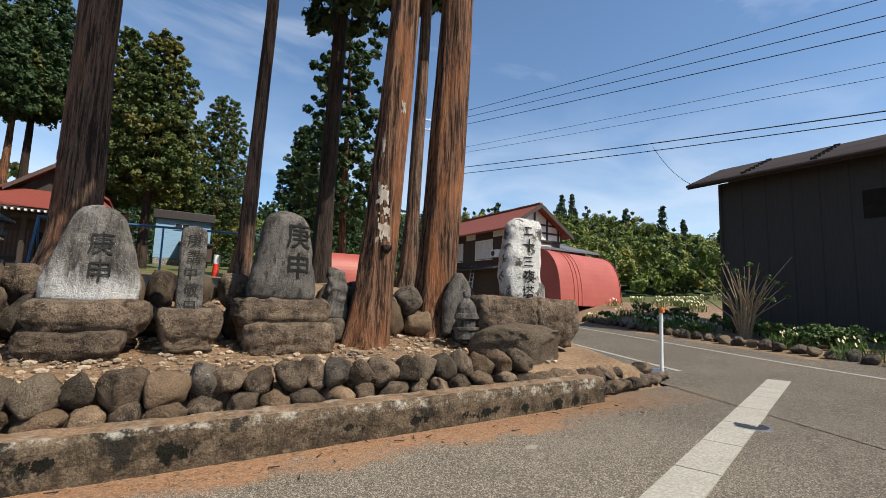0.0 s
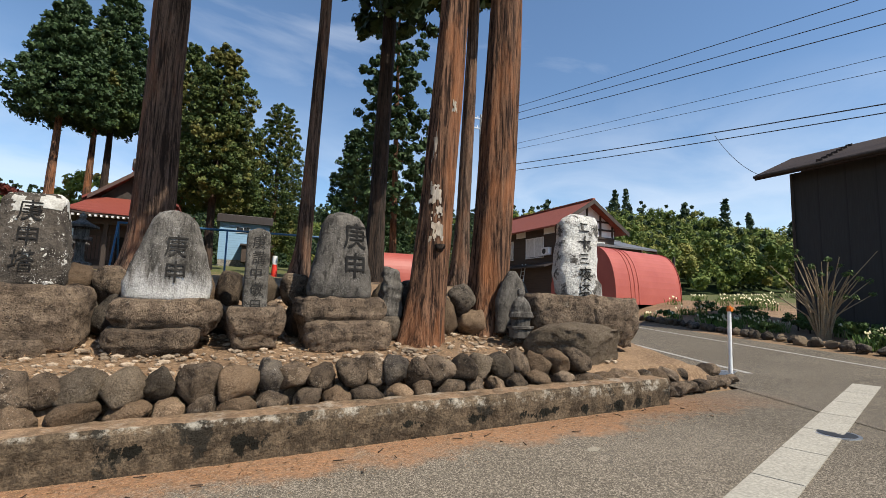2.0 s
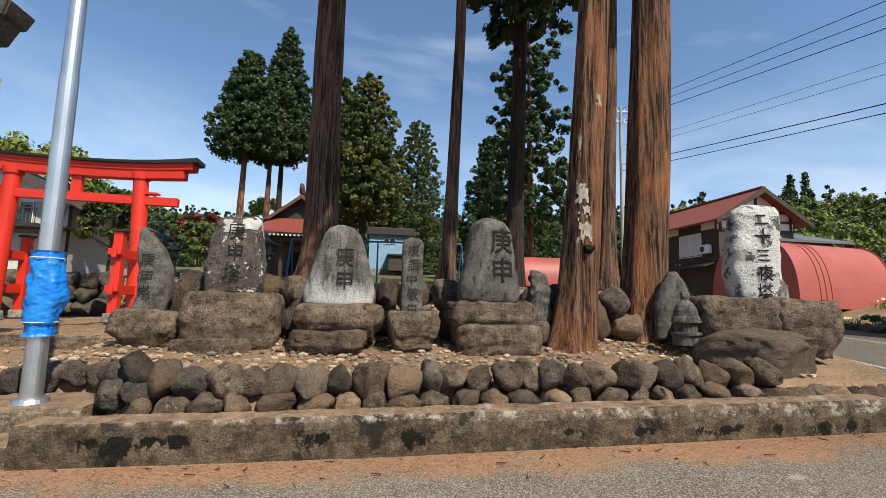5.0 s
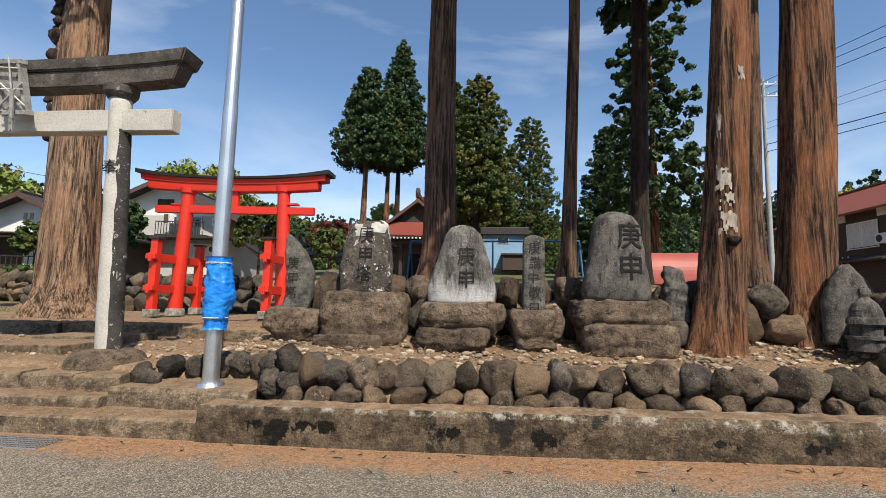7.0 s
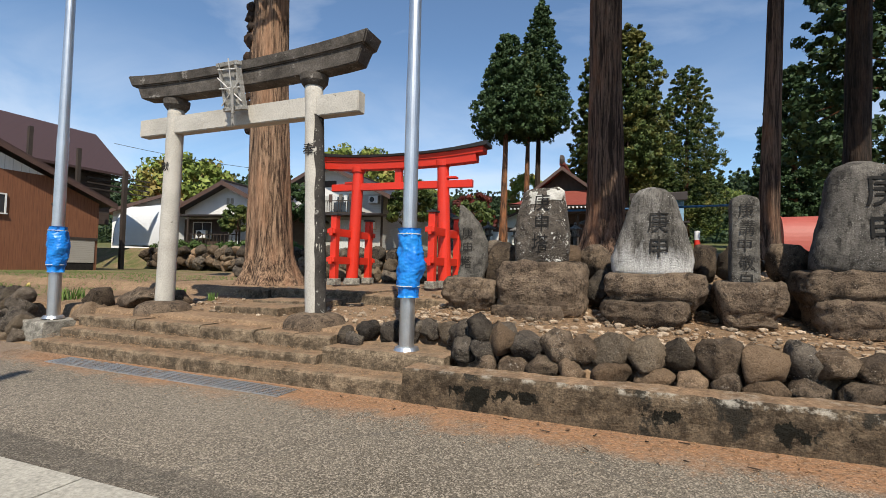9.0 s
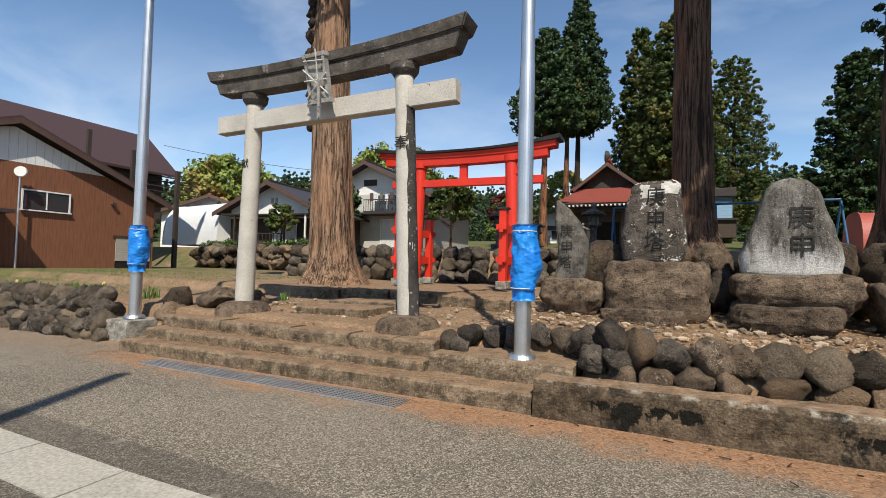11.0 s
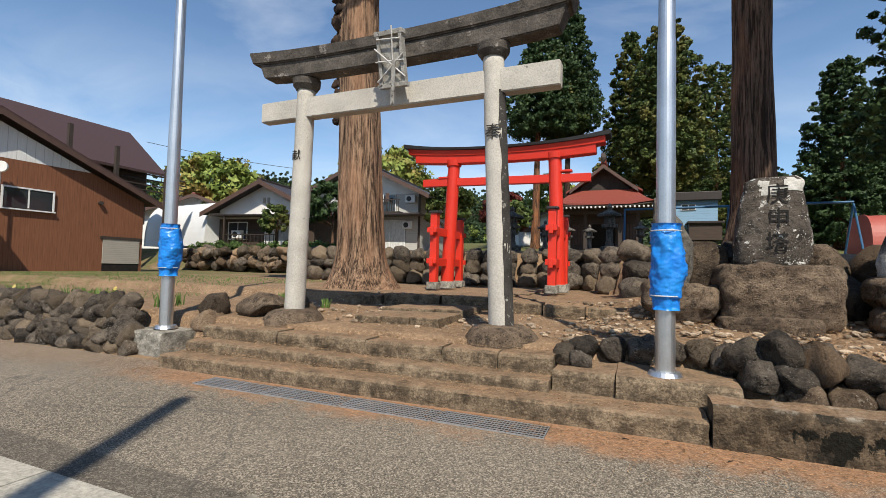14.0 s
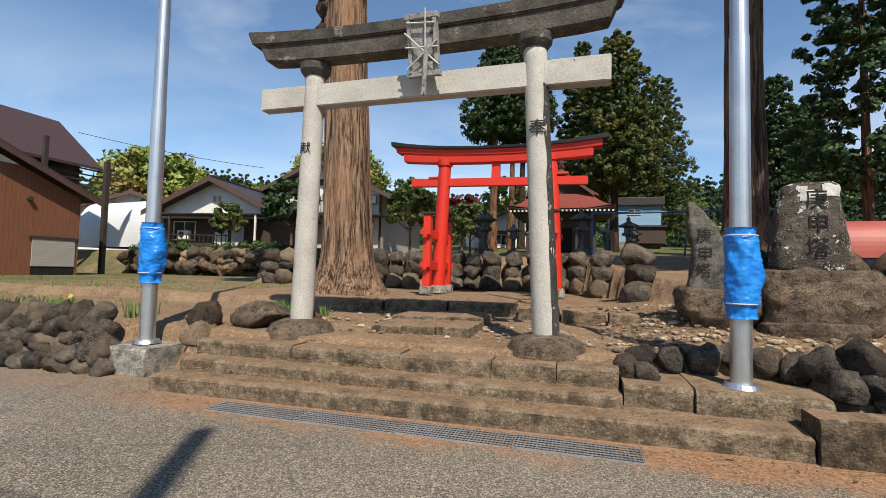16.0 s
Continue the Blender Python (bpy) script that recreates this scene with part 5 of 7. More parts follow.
stub = part("limb_stub", rock_bm(0.09, 0.12, 0.08, 83, 3, 0.3, 0.8), BARK_DARK, ta, "dark knot below the scar", smooth=True)
stub.location = (3.02 - 2.83, 6.58 - 6.85, 2.3 - 0.75)
rk = random.Random(4)
for k in range(16):
    z = 5.0 + 0.22 * k
    q = rk.uniform(0.07, 0.2)
    kn = part("burl", rock_bm(q * 1.2, q, q * 1.3, 90 + k, 3, 0.4, 0.9), BARK_DARK, tg, "dark knotted burl", smooth=True)
    kn.location = (-10.02 - 0.06 * (z - 5) / 3 - 0.42 - (-9.75) + rk.uniform(-0.06, 0.08), -0.22 + rk.uniform(-0.15, 0.15), z - 0.72)
# cedars round the shrine, seen whole
for args in (("tall cedar with a lopsided crown over a bare trunk", -13.2, 47.5, 3.5, 16, 26.5, 4.6, 11, 0.7), ("tall dense cedar crown on two bare trunks", -11.3, 56, 4.4, 18.5, 34, 4.6, 12, 0.62), ("tall cedar beside the shrine", -12.4, 55, 4.4, 18, 28, 4.0, 13, 0.6),
             ("broad bright green cedar behind the shrine", -1.3, 49, 3.6, 11, 26, 5.3, 14, 0.5), ("slim pointed cedar beside the shrine", -4.6, 56, 4.4, 11, 29, 4.2, 15, 0.6), ("cedar filling the gap behind the shed", 0.5, 76, 6.5, 13.5, 27, 4.6, 16, 0.6), ("narrow conical cedar behind the shed", 7.0, 78, 7, 9, 33.0, 6.4, 17, 0.4),
             ("dark cedar beyond the yard", 13.2, 52, 4.2, 5, 21.5, 4.6, 19, 0.5), ("dark conical cedar beyond the yard", 19.5, 60, 5, 6, 22, 4.6, 20, 0.65)):
    label, x, y, zb, z0, z1, rm, sd, shp = args
    cedar(label, [(x, y, zb - 0.3, 0.5), (x, y, zb + 4, 0.36), (x + 0.2, y, z1 - 4, 0.1)], BARK_RED if sd % 2 else BARK_DARK, z0, z1, rm, sd, CEDAR_DARK if sd in (11, 12, 19, 20) else CEDAR_LEAF, 46, 0.15, 6, 0.4, shp, 0.03, 3.0, "cedars round the shrine")
cedar("open ragged cedar with gaps between its limbs", [(11.6, 33, 2.3, 0.3), (11.5, 33, 7, 0.24), (11.3, 33, 24, 0.08)], BARK_RED, 7.5, 29, 4.3, 18, CEDAR_DARK, 56, 0.18, 16, 0.4, 0.55, 0.45, 2.2, "cedars round the shrine")

# ---- building parts ----
BROWN_BOARD = make_boards("brown_board_siding", (0.22, 0.078, 0.034), (0.36, 0.145, 0.065), 0.16)
WHITE_BOARD = make_boards("white_sheet_siding", (1.15, 1.15, 1.12), (1.0, 1.0, 0.98), 0.3)
GREY_SIDING = make_boards("pale_lap_siding", (0.62, 0.6, 0.55), (0.76, 0.74, 0.68), 0.14, True)
DARK_BOARD = make_boards("dark_timber_boards", (0.055, 0.035, 0.025), (0.11, 0.07, 0.048), 0.18, True)
BLUE_BOARD = make_boards("blue_sheet_siding", (0.3, 0.52, 0.75), (0.38, 0.62, 0.85), 0.3, True)
BLACK_BOARD = make_boards("black_barn_boards", (0.035, 0.033, 0.032), (0.055, 0.052, 0.05), 0.9)
PLASTER = surface("white_plaster", (1.15, 1.13, 1.08), (1.0, 0.98, 0.94), 1.2, 30, 0.85, 0.1, 0.004, grain=0.06)
BROWN_ROOF = make_boards("brown_metal_roof", (0.085, 0.045, 0.038), (0.11, 0.06, 0.05), 0.45, False, 0.45)
DARK_ROOF = make_boards("dark_metal_roof", (0.05, 0.038, 0.036), (0.075, 0.058, 0.052), 0.4, False, 0.5)
RED_ROOF = make_boards("red_metal_roof", (0.27, 0.055, 0.035), (0.36, 0.085, 0.055), 0.35, False, 0.5)
TILE_ROOF = make_boards("red_clay_tiles", (0.33, 0.075, 0.035), (0.42, 0.11, 0.05), 0.28, False, 0.6)
GREY_ROOF = make_boards("grey_metal_roof", (0.16, 0.16, 0.165), (0.22, 0.22, 0.225), 0.4, False, 0.5)
DARK_WOOD = surface("dark_wood", (0.04, 0.028, 0.02), (0.08, 0.055, 0.04), 4, 40, 0.75, 0.3, 0.006, stretch=(1, 1, 0.3))
TRIM = surface("brown_trim", (0.11, 0.06, 0.045), (0.15, 0.085, 0.062), 3, 40, 0.6, 0.1, 0.004)
RED_SHEET = surface("faded_red_sheet", (0.5, 0.1, 0.07), (0.6, 0.14, 0.1), 0.7, 25, 0.55, 0.12, 0.01, grain=0.12)
SILVER = surface("pale_metal_sheet", (1.0, 1.02, 1.04), (1.12, 1.14, 1.16), 0.6, 25, 0.5, 0.05, 0.005, grain=0.06)
SHUTTER = make_boards("cream_shutter", (0.5, 0.45, 0.38), (0.58, 0.53, 0.45), 0.09, True)
PLASTIC = surface("white_plastic", (1.15, 1.15, 1.12), (1.0, 1.0, 0.98), 3, 40, 0.5, 0.05, 0.002, grain=0.05)
CURTAIN = surface("pale_curtain", (0.95, 0.95, 0.92), (0.8, 0.8, 0.77), 6, 40, 0.9, 0.3, 0.02, stretch=(1, 1, 0.1))
GLASS, gnt, gb = graph("window_glass", 0.06)
gb.inputs["Base Color"].default_value = (0.03, 0.035, 0.04, 1)
gb.inputs["Specular IOR Level"].default_value = 0.8


def window(parent, m, w, h, panes=2, material=GLASS, frame=None):
    """A window unit in the wall plane: frame bars, panes, sill; local x along the wall, -y outwards."""
    frame = frame or PLASTIC
    win = part("window", cube(-w / 2, -0.02, -h / 2, w / 2, 0.03, h / 2), DARK_WOOD, parent)
    win.matrix_basis = m
    for i in range(panes):
        a = -w / 2 + 0.05 + (w - 0.1) * i / panes
        part("pane", cube(a + 0.02, -0.035, -h / 2 + 0.05, a + (w - 0.1) / panes - 0.02, -0.024, h / 2 - 0.05), material, win)
        if i:
            part("mullion", cube(a - 0.025, -0.05, -h / 2 + 0.05, a + 0.025, -0.022, h / 2 - 0.05), frame, win)
    for x in (-w / 2, w / 2 - 0.06):
        part("jamb", cube(x, -0.06, -h / 2, x + 0.06, -0.02, h / 2), frame, win)
    part("head", cube(-w / 2 + 0.06, -0.06, h / 2 - 0.06, w / 2 - 0.06, -0.02, h / 2), frame, win)
    part("sill", cube(-w / 2 - 0.04, -0.09, -h / 2 - 0.05, w / 2 + 0.04, -0.02, -h / 2), frame, win)
    return win


def gable_wall(w, z0, ze, zr, t=0.15, off=0.0):
    """A gable wall in local x, thickness along y; off shifts the ridge."""
    bm = bmesh.new()
    pts = [(-w / 2, z0), (w / 2, z0), (w / 2, ze), (off, zr), (-w / 2, ze)]
    a = [bm.verts.new((x, 0, z)) for x, z in pts]
    b = [bm.verts.new((x, t, z)) for x, z in pts]
    bm.faces.new(list(reversed(a)))
    bm.faces.new(b)
    for i in range(5):
        bm.faces.new((a[i], a[(i + 1) % 5], b[(i + 1) % 5], b[i]))
    bmesh.ops.recalc_face_normals(bm, faces=bm.faces)
    return bm


def slope(x0, z0, x1, z1, y0, y1, t=0.14):
    """A roof slab from the ridge (x0, z0) to the eave (x1, z1), from y0 to y1."""
    bm = bmesh.new()
    q = [(x0, z0), (x1, z1), (x1, z1 - t), (x0, z0 - t)]
    a = [bm.verts.new((x, y0, z)) for x, z in q]
    b = [bm.verts.new((x, y1, z)) for x, z in q]
    bm.faces.new(a)
    bm.faces.new(list(reversed(b)))
    for i in range(4):
        bm.faces.new((a[i], b[i], b[(i + 1) % 4], a[(i + 1) % 4]))
    bmesh.ops.recalc_face_normals(bm, faces=bm.faces)
    return bm


def gable_house(name, label, at, turn, w, d, ze, zr, wall, roof, side=None, over=0.7, gable=None, zg=None, trim=TRIM):
    """A gabled house; local -y is the gable front, z from the ground at `at`. zg: level where the gable's own cladding begins."""
    h = thing(name, label, "house", at, turn)
    part("front_wall", gable_wall(w, -0.5, ze, zr) if gable is None else cube(-w / 2, 0, -0.5, w / 2, 0.15, zg), wall, h)
    if gable is not None:
        part("gable", gable_wall(w, zg, ze, zr), gable, h)
    part("back_wall", gable_wall(w, -0.5, ze, zr), wall, h).location = (0, d, 0)
    for x in (-w / 2, w / 2 - 0.15):
        part("side_wall", cube(x, 0.15, -0.5, x + 0.15, d, ze), side or wall, h)
    k = (zr - ze) / (w / 2)
    for s in (-1, 1):
        part("roof_slope", slope(0, zr + 0.17, s * (w / 2 + over), ze + 0.17 - k * over, -over, d + over), roof, h)
        part("barge_board", slope(0, zr + 0.175, s * (w / 2 + over), ze + 0.175 - k * over, -over - 0.05, -over - 0.004, 0.32), trim, h)
    part("ridge_cap", cube(-0.14, -over, zr + 0.12, 0.14, d + over, zr + 0.26, 0.03), roof, h)
    return h


def wall_pose(x, z, y=0.0):
    return pose(x, y, z)


def aircon(parent, x, y, z, turn=0):
    a = part("air_conditioner", cube(-0.4, -0.3, -0.28, 0.4, 0, 0.28, 0.02), PLASTIC, parent, "white outdoor air-conditioning unit")
    a.matrix_basis = pose(x, y, z, 0, 0, turn)
    g = pipe((-0.1, -0.3, 0), (-0.1, -0.315, 0), 0.2, seg=20)
    part("fan_grille", g, BLACK, a, "dark round fan grille")
    return a


def barrel(name, label, at, turn, length, half, height, material, ribs, end, group=""):
    """A vaulted metal shed, axis along local x; ribs: positions of raised hoops."""
    b = thing(name, label, "shed", at, turn, group)

    def hoop(x0, x1, k, n=28, inner=0.0):
        bm = bmesh.new()
        rows = []
        for i in range(n + 1):
            a = math.pi * i / n
            y, z = math.copysign(abs(math.cos(a)) ** 0.62, math.cos(a)) * (half + k), abs(math.sin(a)) ** 0.8 * (height + k)
            rows.append((bm.verts.new((x0, -y, z)), bm.verts.new((x1, -y, z))))
        for p, q in zip(rows, rows[1:]):
            bm.faces.new((p[0], p[1], q[1], q[0]))
        if inner == 0.0:
            bm.faces.new([r[0] for r in rows])
            bm.faces.new([r[1] for r in reversed(rows)])
        bmesh.ops.recalc_face_normals(bm, faces=bm.faces)
        return bm

    part("shell", hoop(0, length, 0), material, b, smooth=False)
    for x in ribs:
        part("rib", hoop(x, x + 0.06, 0.03), material, b)
    for x in (-0.02, length - 0.02):
        part("end_rim", hoop(x, x + 0.04, 0.05), end, b)
    return b


# ---- house with brown boards, west ----
bh = thing("brown_house", "house with brown board siding, white gable and dark roof", "house", (-25.8, 8.0, 0.75))
B0 = Vector((-25.8, 8.0, 0.75))


def wall_plate(q):
    """A wall given by its outline (y, z), 0.2 m thick."""
    bm = bmesh.new()
    a = [bm.verts.new((0, y, z)) for y, z in q]
    b = [bm.verts.new((-0.2, y, z)) for y, z in q]
    bm.faces.new(a), bm.faces.new(list(reversed(b)))
    for i in range(len(q)):
        bm.faces.new((a[i], b[i], b[(i + 1) % len(q)], a[(i + 1) % len(q)]))
    bmesh.ops.recalc_face_normals(bm, faces=bm.faces)
    return bm


part("board_wall", wall_plate([(-4, -0.6), (7.3, -0.6), (7.3, 3.42), (4.95, 4.42), (-4, 4.42)]), BROWN_BOARD, bh)
part("white_gable", wall_plate([(-4.0, 4.424), (4.9, 4.424), (1.5, 5.85), (-4.0, 4.6)]), WHITE_BOARD, bh, "white metal gable sheeting")


def house_slab(p, thick, material, x0, x1, name, label=""):
    """A sloping slab given by (y, z) at both ends, running from x0 to x1."""
    (ya, za), (yb, zb) = p
    bm = bmesh.new()
    q = [(ya, za), (yb, zb), (yb, zb - thick), (ya, za - thick)]
    a = [bm.verts.new((x0, y, z)) for y, z in q]
    b = [bm.verts.new((x1, y, z)) for y, z in q]
    bm.faces.new(a), bm.faces.new(list(reversed(b)))
    for i in range(4):
        bm.faces.new((a[i], b[i], b[(i + 1) % 4], a[(i + 1) % 4]))
    bmesh.ops.recalc_face_normals(bm, faces=bm.faces)
    return part(name, bm, material, bh, label)


house_slab(((1.5, 6.28), (7.95, 3.5)), 0.16, BROWN_ROOF, 0.4, -9, "roof_slope")
house_slab(((1.5, 6.28), (-5.0, 3.6)), 0.16, BROWN_ROOF, 0.4, -9, "roof_slope")
house_slab(((1.5, 6.17), (7.95, 3.39)), 0.22, TRIM, 0.45, 0.41, "barge_board", "brown barge board")
house_slab(((1.5, 6.17), (-5.0, 3.5)), 0.22, TRIM, 0.45, 0.41, "barge_board", "brown barge board")
part("eave_wall", cube(-9, 7.1, -0.6, -0.2, 7.3, 3.4), BROWN_BOARD, bh)
part("upper_storey", cube(-14.5, -1, 3.0, -8.0, 12.8, 6.6), DARK_BOARD, bh)
bm = slope(-11.2, 9.7, -7.2, 6.45, -2, 13.6, 0.16)
part("upper_roof", bm, BROWN_ROOF, bh)
part("upper_roof", slope(-11.2, 9.7, -15.2, 6.45, -2, 13.6, 0.16), BROWN_ROOF, bh)
for y in (7.2, 9.7):
    part("timber_prop", cube(-6.4, y, 4.0, -6.2, y + 0.2, 8.0 - 0.25 * (y - 7.2)), DARK_WOOD, bh, "weathered timber snow prop")
for z in (5.2, 5.55, 5.9, 6.25):
    part("rail", cube(-7.6, 11.0, z, -7.45, 15.2, z + 0.07), DARK_WOOD, bh)
part("corner_post", cube(-1.3, 9.2, -0.2, -1.1, 9.4, 5.6), DARK_WOOD, bh)
window(bh, pose(0.02, 2.65, 2.95, 0, 0, 90), 1.75, 0.85, 2)
g = part("garage_door", cube(-0.05, 5.5, 0.45, 0.04, 7.15, 1.55), SHUTTER, bh, "cream roller shutter partly raised")
part("garage_frame", cube(-0.03, 5.38, 1.55, 0.06, 7.27, 1.68), DARK_WOOD, bh)
# no opening here: a dark plate paints the shade below the shutter
part("garage_gap_shade", cube(-0.1, 5.5, -0.2, 0.015, 7.15, 0.45), OPENING_SHADE, bh, "flat dark plate painted as the shade under the shutter")
part("vent", pipe((0, 5.3, 3.15), (0.15, 5.3, 3.15), 0.09, seg=14), DARK_WOOD, bh)
part("dish_pole", pipe((0.3, 1.6, -0.3), (0.3, 1.6, 4.2), 0.04, seg=10), STEEL, bh)
d = part("satellite_dish", pipe((0.36, 1.6, 4.0), (0.42, 1.55, 4.0), 0.22, 0.2, 24), PLASTIC, bh, "pale satellite dish")
pb = thing("red_shed", "low red painted porch beside the brown house", "shed", (-25.6, 8.6, 0.7))
part("wall", cube(0, -4, -0.3, 0.15, 0.4, 2.0), RED, pb)
part("roof", cube(-0.2, -4, 2.3, 0.9, 0.6, 2.45), DARK_ROOF, pb)
part("band", cube(0.0, -4, 2.0, 0.12, 0.4, 2.3), DARK_WOOD, pb)
part("door", cube(0.15, -1.4, -0.3, 0.18, 0.0, 1.4), make_boards("red_boards", (0.4, 0.05, 0.02), (0.5, 0.07, 0.03), 0.2), pb)

# ---- white houses beyond the lawn ----
h3 = gable_house("white_house", "single-storey house with white gable and dark timber base", (-27.4, 25.0, 2.35), 8, 7.6, 9, 2.75, 4.55, DARK_BOARD, DARK_ROOF, over=0.9, gable=PLASTER, zg=2.1)
window(h3, wall_pose(1.0, 1.1, -0.02), 2.0, 1.9, 2, CURTAIN)
window(h3, wall_pose(-2.2, 1.3, -0.02), 1.6, 1.2, 2)
for x in (-0.25, 0.1):
    part("gable_vent", cube(x, -0.05, 3.2, x + 0.2, 0, 3.6), SHUTTER, h3)
aircon(h3, -2.1, -0.05, 1.0)
part("porch_roof", slope(-3.6, 2.3, 3.6, 2.3, -1.3, 0.0, 0.08), DARK_ROOF, h3)
for i in range(14):
    part("rail_bar", cube(-2.4 + i * 0.3, -1.2, 0.1, -2.36 + i * 0.3, -1.16, 0.9), DARK_WOOD, h3)
part("hand_rail", cube(-2.5, -1.22, 0.9, 1.8, -1.14, 0.96), DARK_WOOD, h3)
for x in (-2.45, 1.75, 3.4):
    part("porch_post", cube(x, -1.24, -0.3, x + 0.1, -1.14, 2.3), PLASTER if x > 3 else DARK_WOOD, h3)
part("base", cube(-3.85, -0.06, -0.5, 3.85, -0.01, 0.15), PLASTER, h3)

h2 = gable_house("two_storey_house", "two-storey white house with balcony and brown-edged roof", (-23.6, 31.5, 2.6), 4, 9.6, 11, 4.5, 6.8, GREY_SIDING, DARK_ROOF, over=1.1, gable=PLASTER, zg=4.4)
part("mid_roof", slope(-5.3, 2.75, 5.3, 2.75, -1.5, 0.0, 0.12), DARK_ROOF, h2)
window(h2, wall_pose(2.35, 1.2, -0.02), 2.6, 2.3, 2, CURTAIN)
window(h2, wall_pose(1.6, 3.6, -0.02), 2.4, 1.5, 2)
window(h2, wall_pose(-2.6, 3.7, -0.02), 1.7, 1.2, 2, CURTAIN)
part("attic_vent", cube(-0.6, -0.05, 5.1, 0.6, 0.0, 5.6), DARK_WOOD, h2)
window(h2, wall_pose(-2.6, 1.3, -0.02), 2.2, 1.6, 2)
bal = part("balcony", cube(0.1, -1.2, 2.8, 3.6, -0.0, 2.9), DARK_WOOD, h2, "dark metal balcony")
part("top_rail", cube(0.1, -1.2, 3.75, 3.6, -1.14, 3.82), DARK_WOOD, bal)
for i in range(18):
    part("baluster", cube(0.12 + i * 0.2, -1.19, 2.9, 0.15 + i * 0.2, -1.15, 3.75), DARK_WOOD, bal)
for i, c in enumerate((TRIM, CURTAIN, STELE_GREY, CURTAIN, TRIM)):
    part("laundry", cube(0.5 + i * 0.45, -0.9, 3.7, 0.8 + i * 0.45, -0.87, 4.35 - 0.1 * (i % 2)), c, bal, "hanging laundry")
aircon(h2, 4.1, -0.05, 3.95)
aircon(h2, 3.9, -0.05, 1.95)
part("corner_board", cube(4.66, -0.03, -0.4, 4.84, 0.0, 4.4), DARK_WOOD, h2)
window(h2, pose(4.83, 3.0, 3.7, 0, 0, 90), 2.6, 1.2, 2, CURTAIN)

barrel("white_vault_shed", "white vaulted metal shed with rounded roof", (-31.5, 26.0, 2.5), 172, 8.0, 2.2, 3.35, SILVER, (), PLASTIC)
far = gable_house("pink_roofed_house", "distant white house with faded red roof", (-40.5, 30, 2.5), 30, 9, 8, 3.2, 4.8, PLASTER, RED_ROOF, over=0.6)
for z in (1.0, 2.6):
    for x in (-2.5, 0, 2.5):
        window(far, wall_pose(x, z, -0.02), 1.3, 1.0, 2)
low = gable_house("low_white_house", "low white house with pale gable beyond the yard", (-12.8, 62, 4.4), 20, 11, 9, 3.0, 5.4, PLASTER, GREY_ROOF, over=0.8)
window(low, wall_pose(-1.5, 1.3, -0.02), 2.4, 1.3, 3)
window(low, wall_pose(2.6, 1.3, -0.02), 1.6, 1.3, 2, CURTAIN)
part("plank_band", cube(-5.4, -0.06, 1.9, 5.4, -0.02, 2.5), TRIM, low)

# ---- shrine hall ----
hall = thing("shrine_hall", "wooden shrine hall with red hip-and-gable metal roof", "shrine", (-6.1, 40.0, 2.75))
for x in (-2.6, -1.3, 1.3, 2.6):
    part("pillar", cube(x - 0.14, -1.4, 0, x + 0.14, -1.12, 3.6, 0.02), DARK_WOOD, hall)
part("body", cube(-2.7, 0.2, 0.2, 2.7, 5.4, 3.8), DARK_BOARD, hall)
# plate on the closed body, dark for the shaded interior
part("doorway", cube(-0.9, 0.15, 0.4, 0.9, 0.195, 2.5), OPENING_SHADE, hall, "flat dark plate painted as the shade inside the open door")
for x in (-1.9, 1.9):
    part("shutter", cube(x - 0.65, 0.1, 0.8, x + 0.65, 0.19, 2.5, 0.01), TRIM, hall)
    for k in range(6):
        part("lattice", cube(x - 0.6 + k * 0.22, 0.06, 0.8, x - 0.56 + k * 0.22, 0.1, 2.5), DARK_WOOD, hall)
part("beam", cube(-3.0, -1.42, 3.2, 3.0, -1.1, 3.55), DARK_WOOD, hall)
part("veranda", cube(-3.2, -1.6, 0.05, 3.2, 5.8, 0.3), DARK_WOOD, hall)
for k in range(3):
    part("stair", cube(-1.2, -2.3 + 0.25 * k, -0.3 + 0.2 * k - 0.4, 1.2, -1.6, -0.1 + 0.2 * k - 0.1), DARK_WOOD, hall)


def hip_skirt(w0, d0, z0, w1, d1, z1, sag, n=6):
    """A hipped skirt roof, curving up from the eaves to an inner rectangle."""
    bm = bmesh.new()
    rows = []
    for j in range(n + 1):
        u = j / n
        w, d = w0 + (w1 - w0) * u, d0 + (d1 - d0) * u
        z = z0 + (z1 - z0) * u ** 1.35
        lift = 0.28 * (1 - u) ** 3
        row = []
        for (sx, sy) in ((-1, -1), (-0.5, -1), (0, -1), (0.5, -1), (1, -1), (1, 0), (1, 1), (0, 1), (-1, 1), (-1, 0)):
            row.append(bm.verts.new((sx * w, 2.6 + sy * d, z + (lift if abs(sx) == 1 and abs(sy) == 1 else 0))))
        rows.append(row)
    m = len(rows[0])
    for a, b in zip(rows, rows[1:]):
        for i in range(m):
            bm.faces.new((a[i], a[(i + 1) % m], b[(i + 1) % m], b[i]))
    bm.faces.new(list(reversed(rows[0])))
    return bm


part("skirt_roof", hip_skirt(4.1, 5.3, 3.75, 2.3, 3.2, 5.2, 0.3), RED_ROOF, hall)
part("eave_edge", hip_skirt(4.08, 5.28, 3.6, 4.0, 5.2, 3.74, 0, 1), DARK_WOOD, hall)
for i in range(26):
    part("rafter_end", cube(-3.9 + i * 0.31, -2.72, 3.5, -3.78 + i * 0.31, -2.4, 3.62), PLASTIC, hall)
part("gable", gable_wall(3.9, 4.9, 5.3, 7.0), DARK_WOOD, hall).location = (0, -0.3, 0)
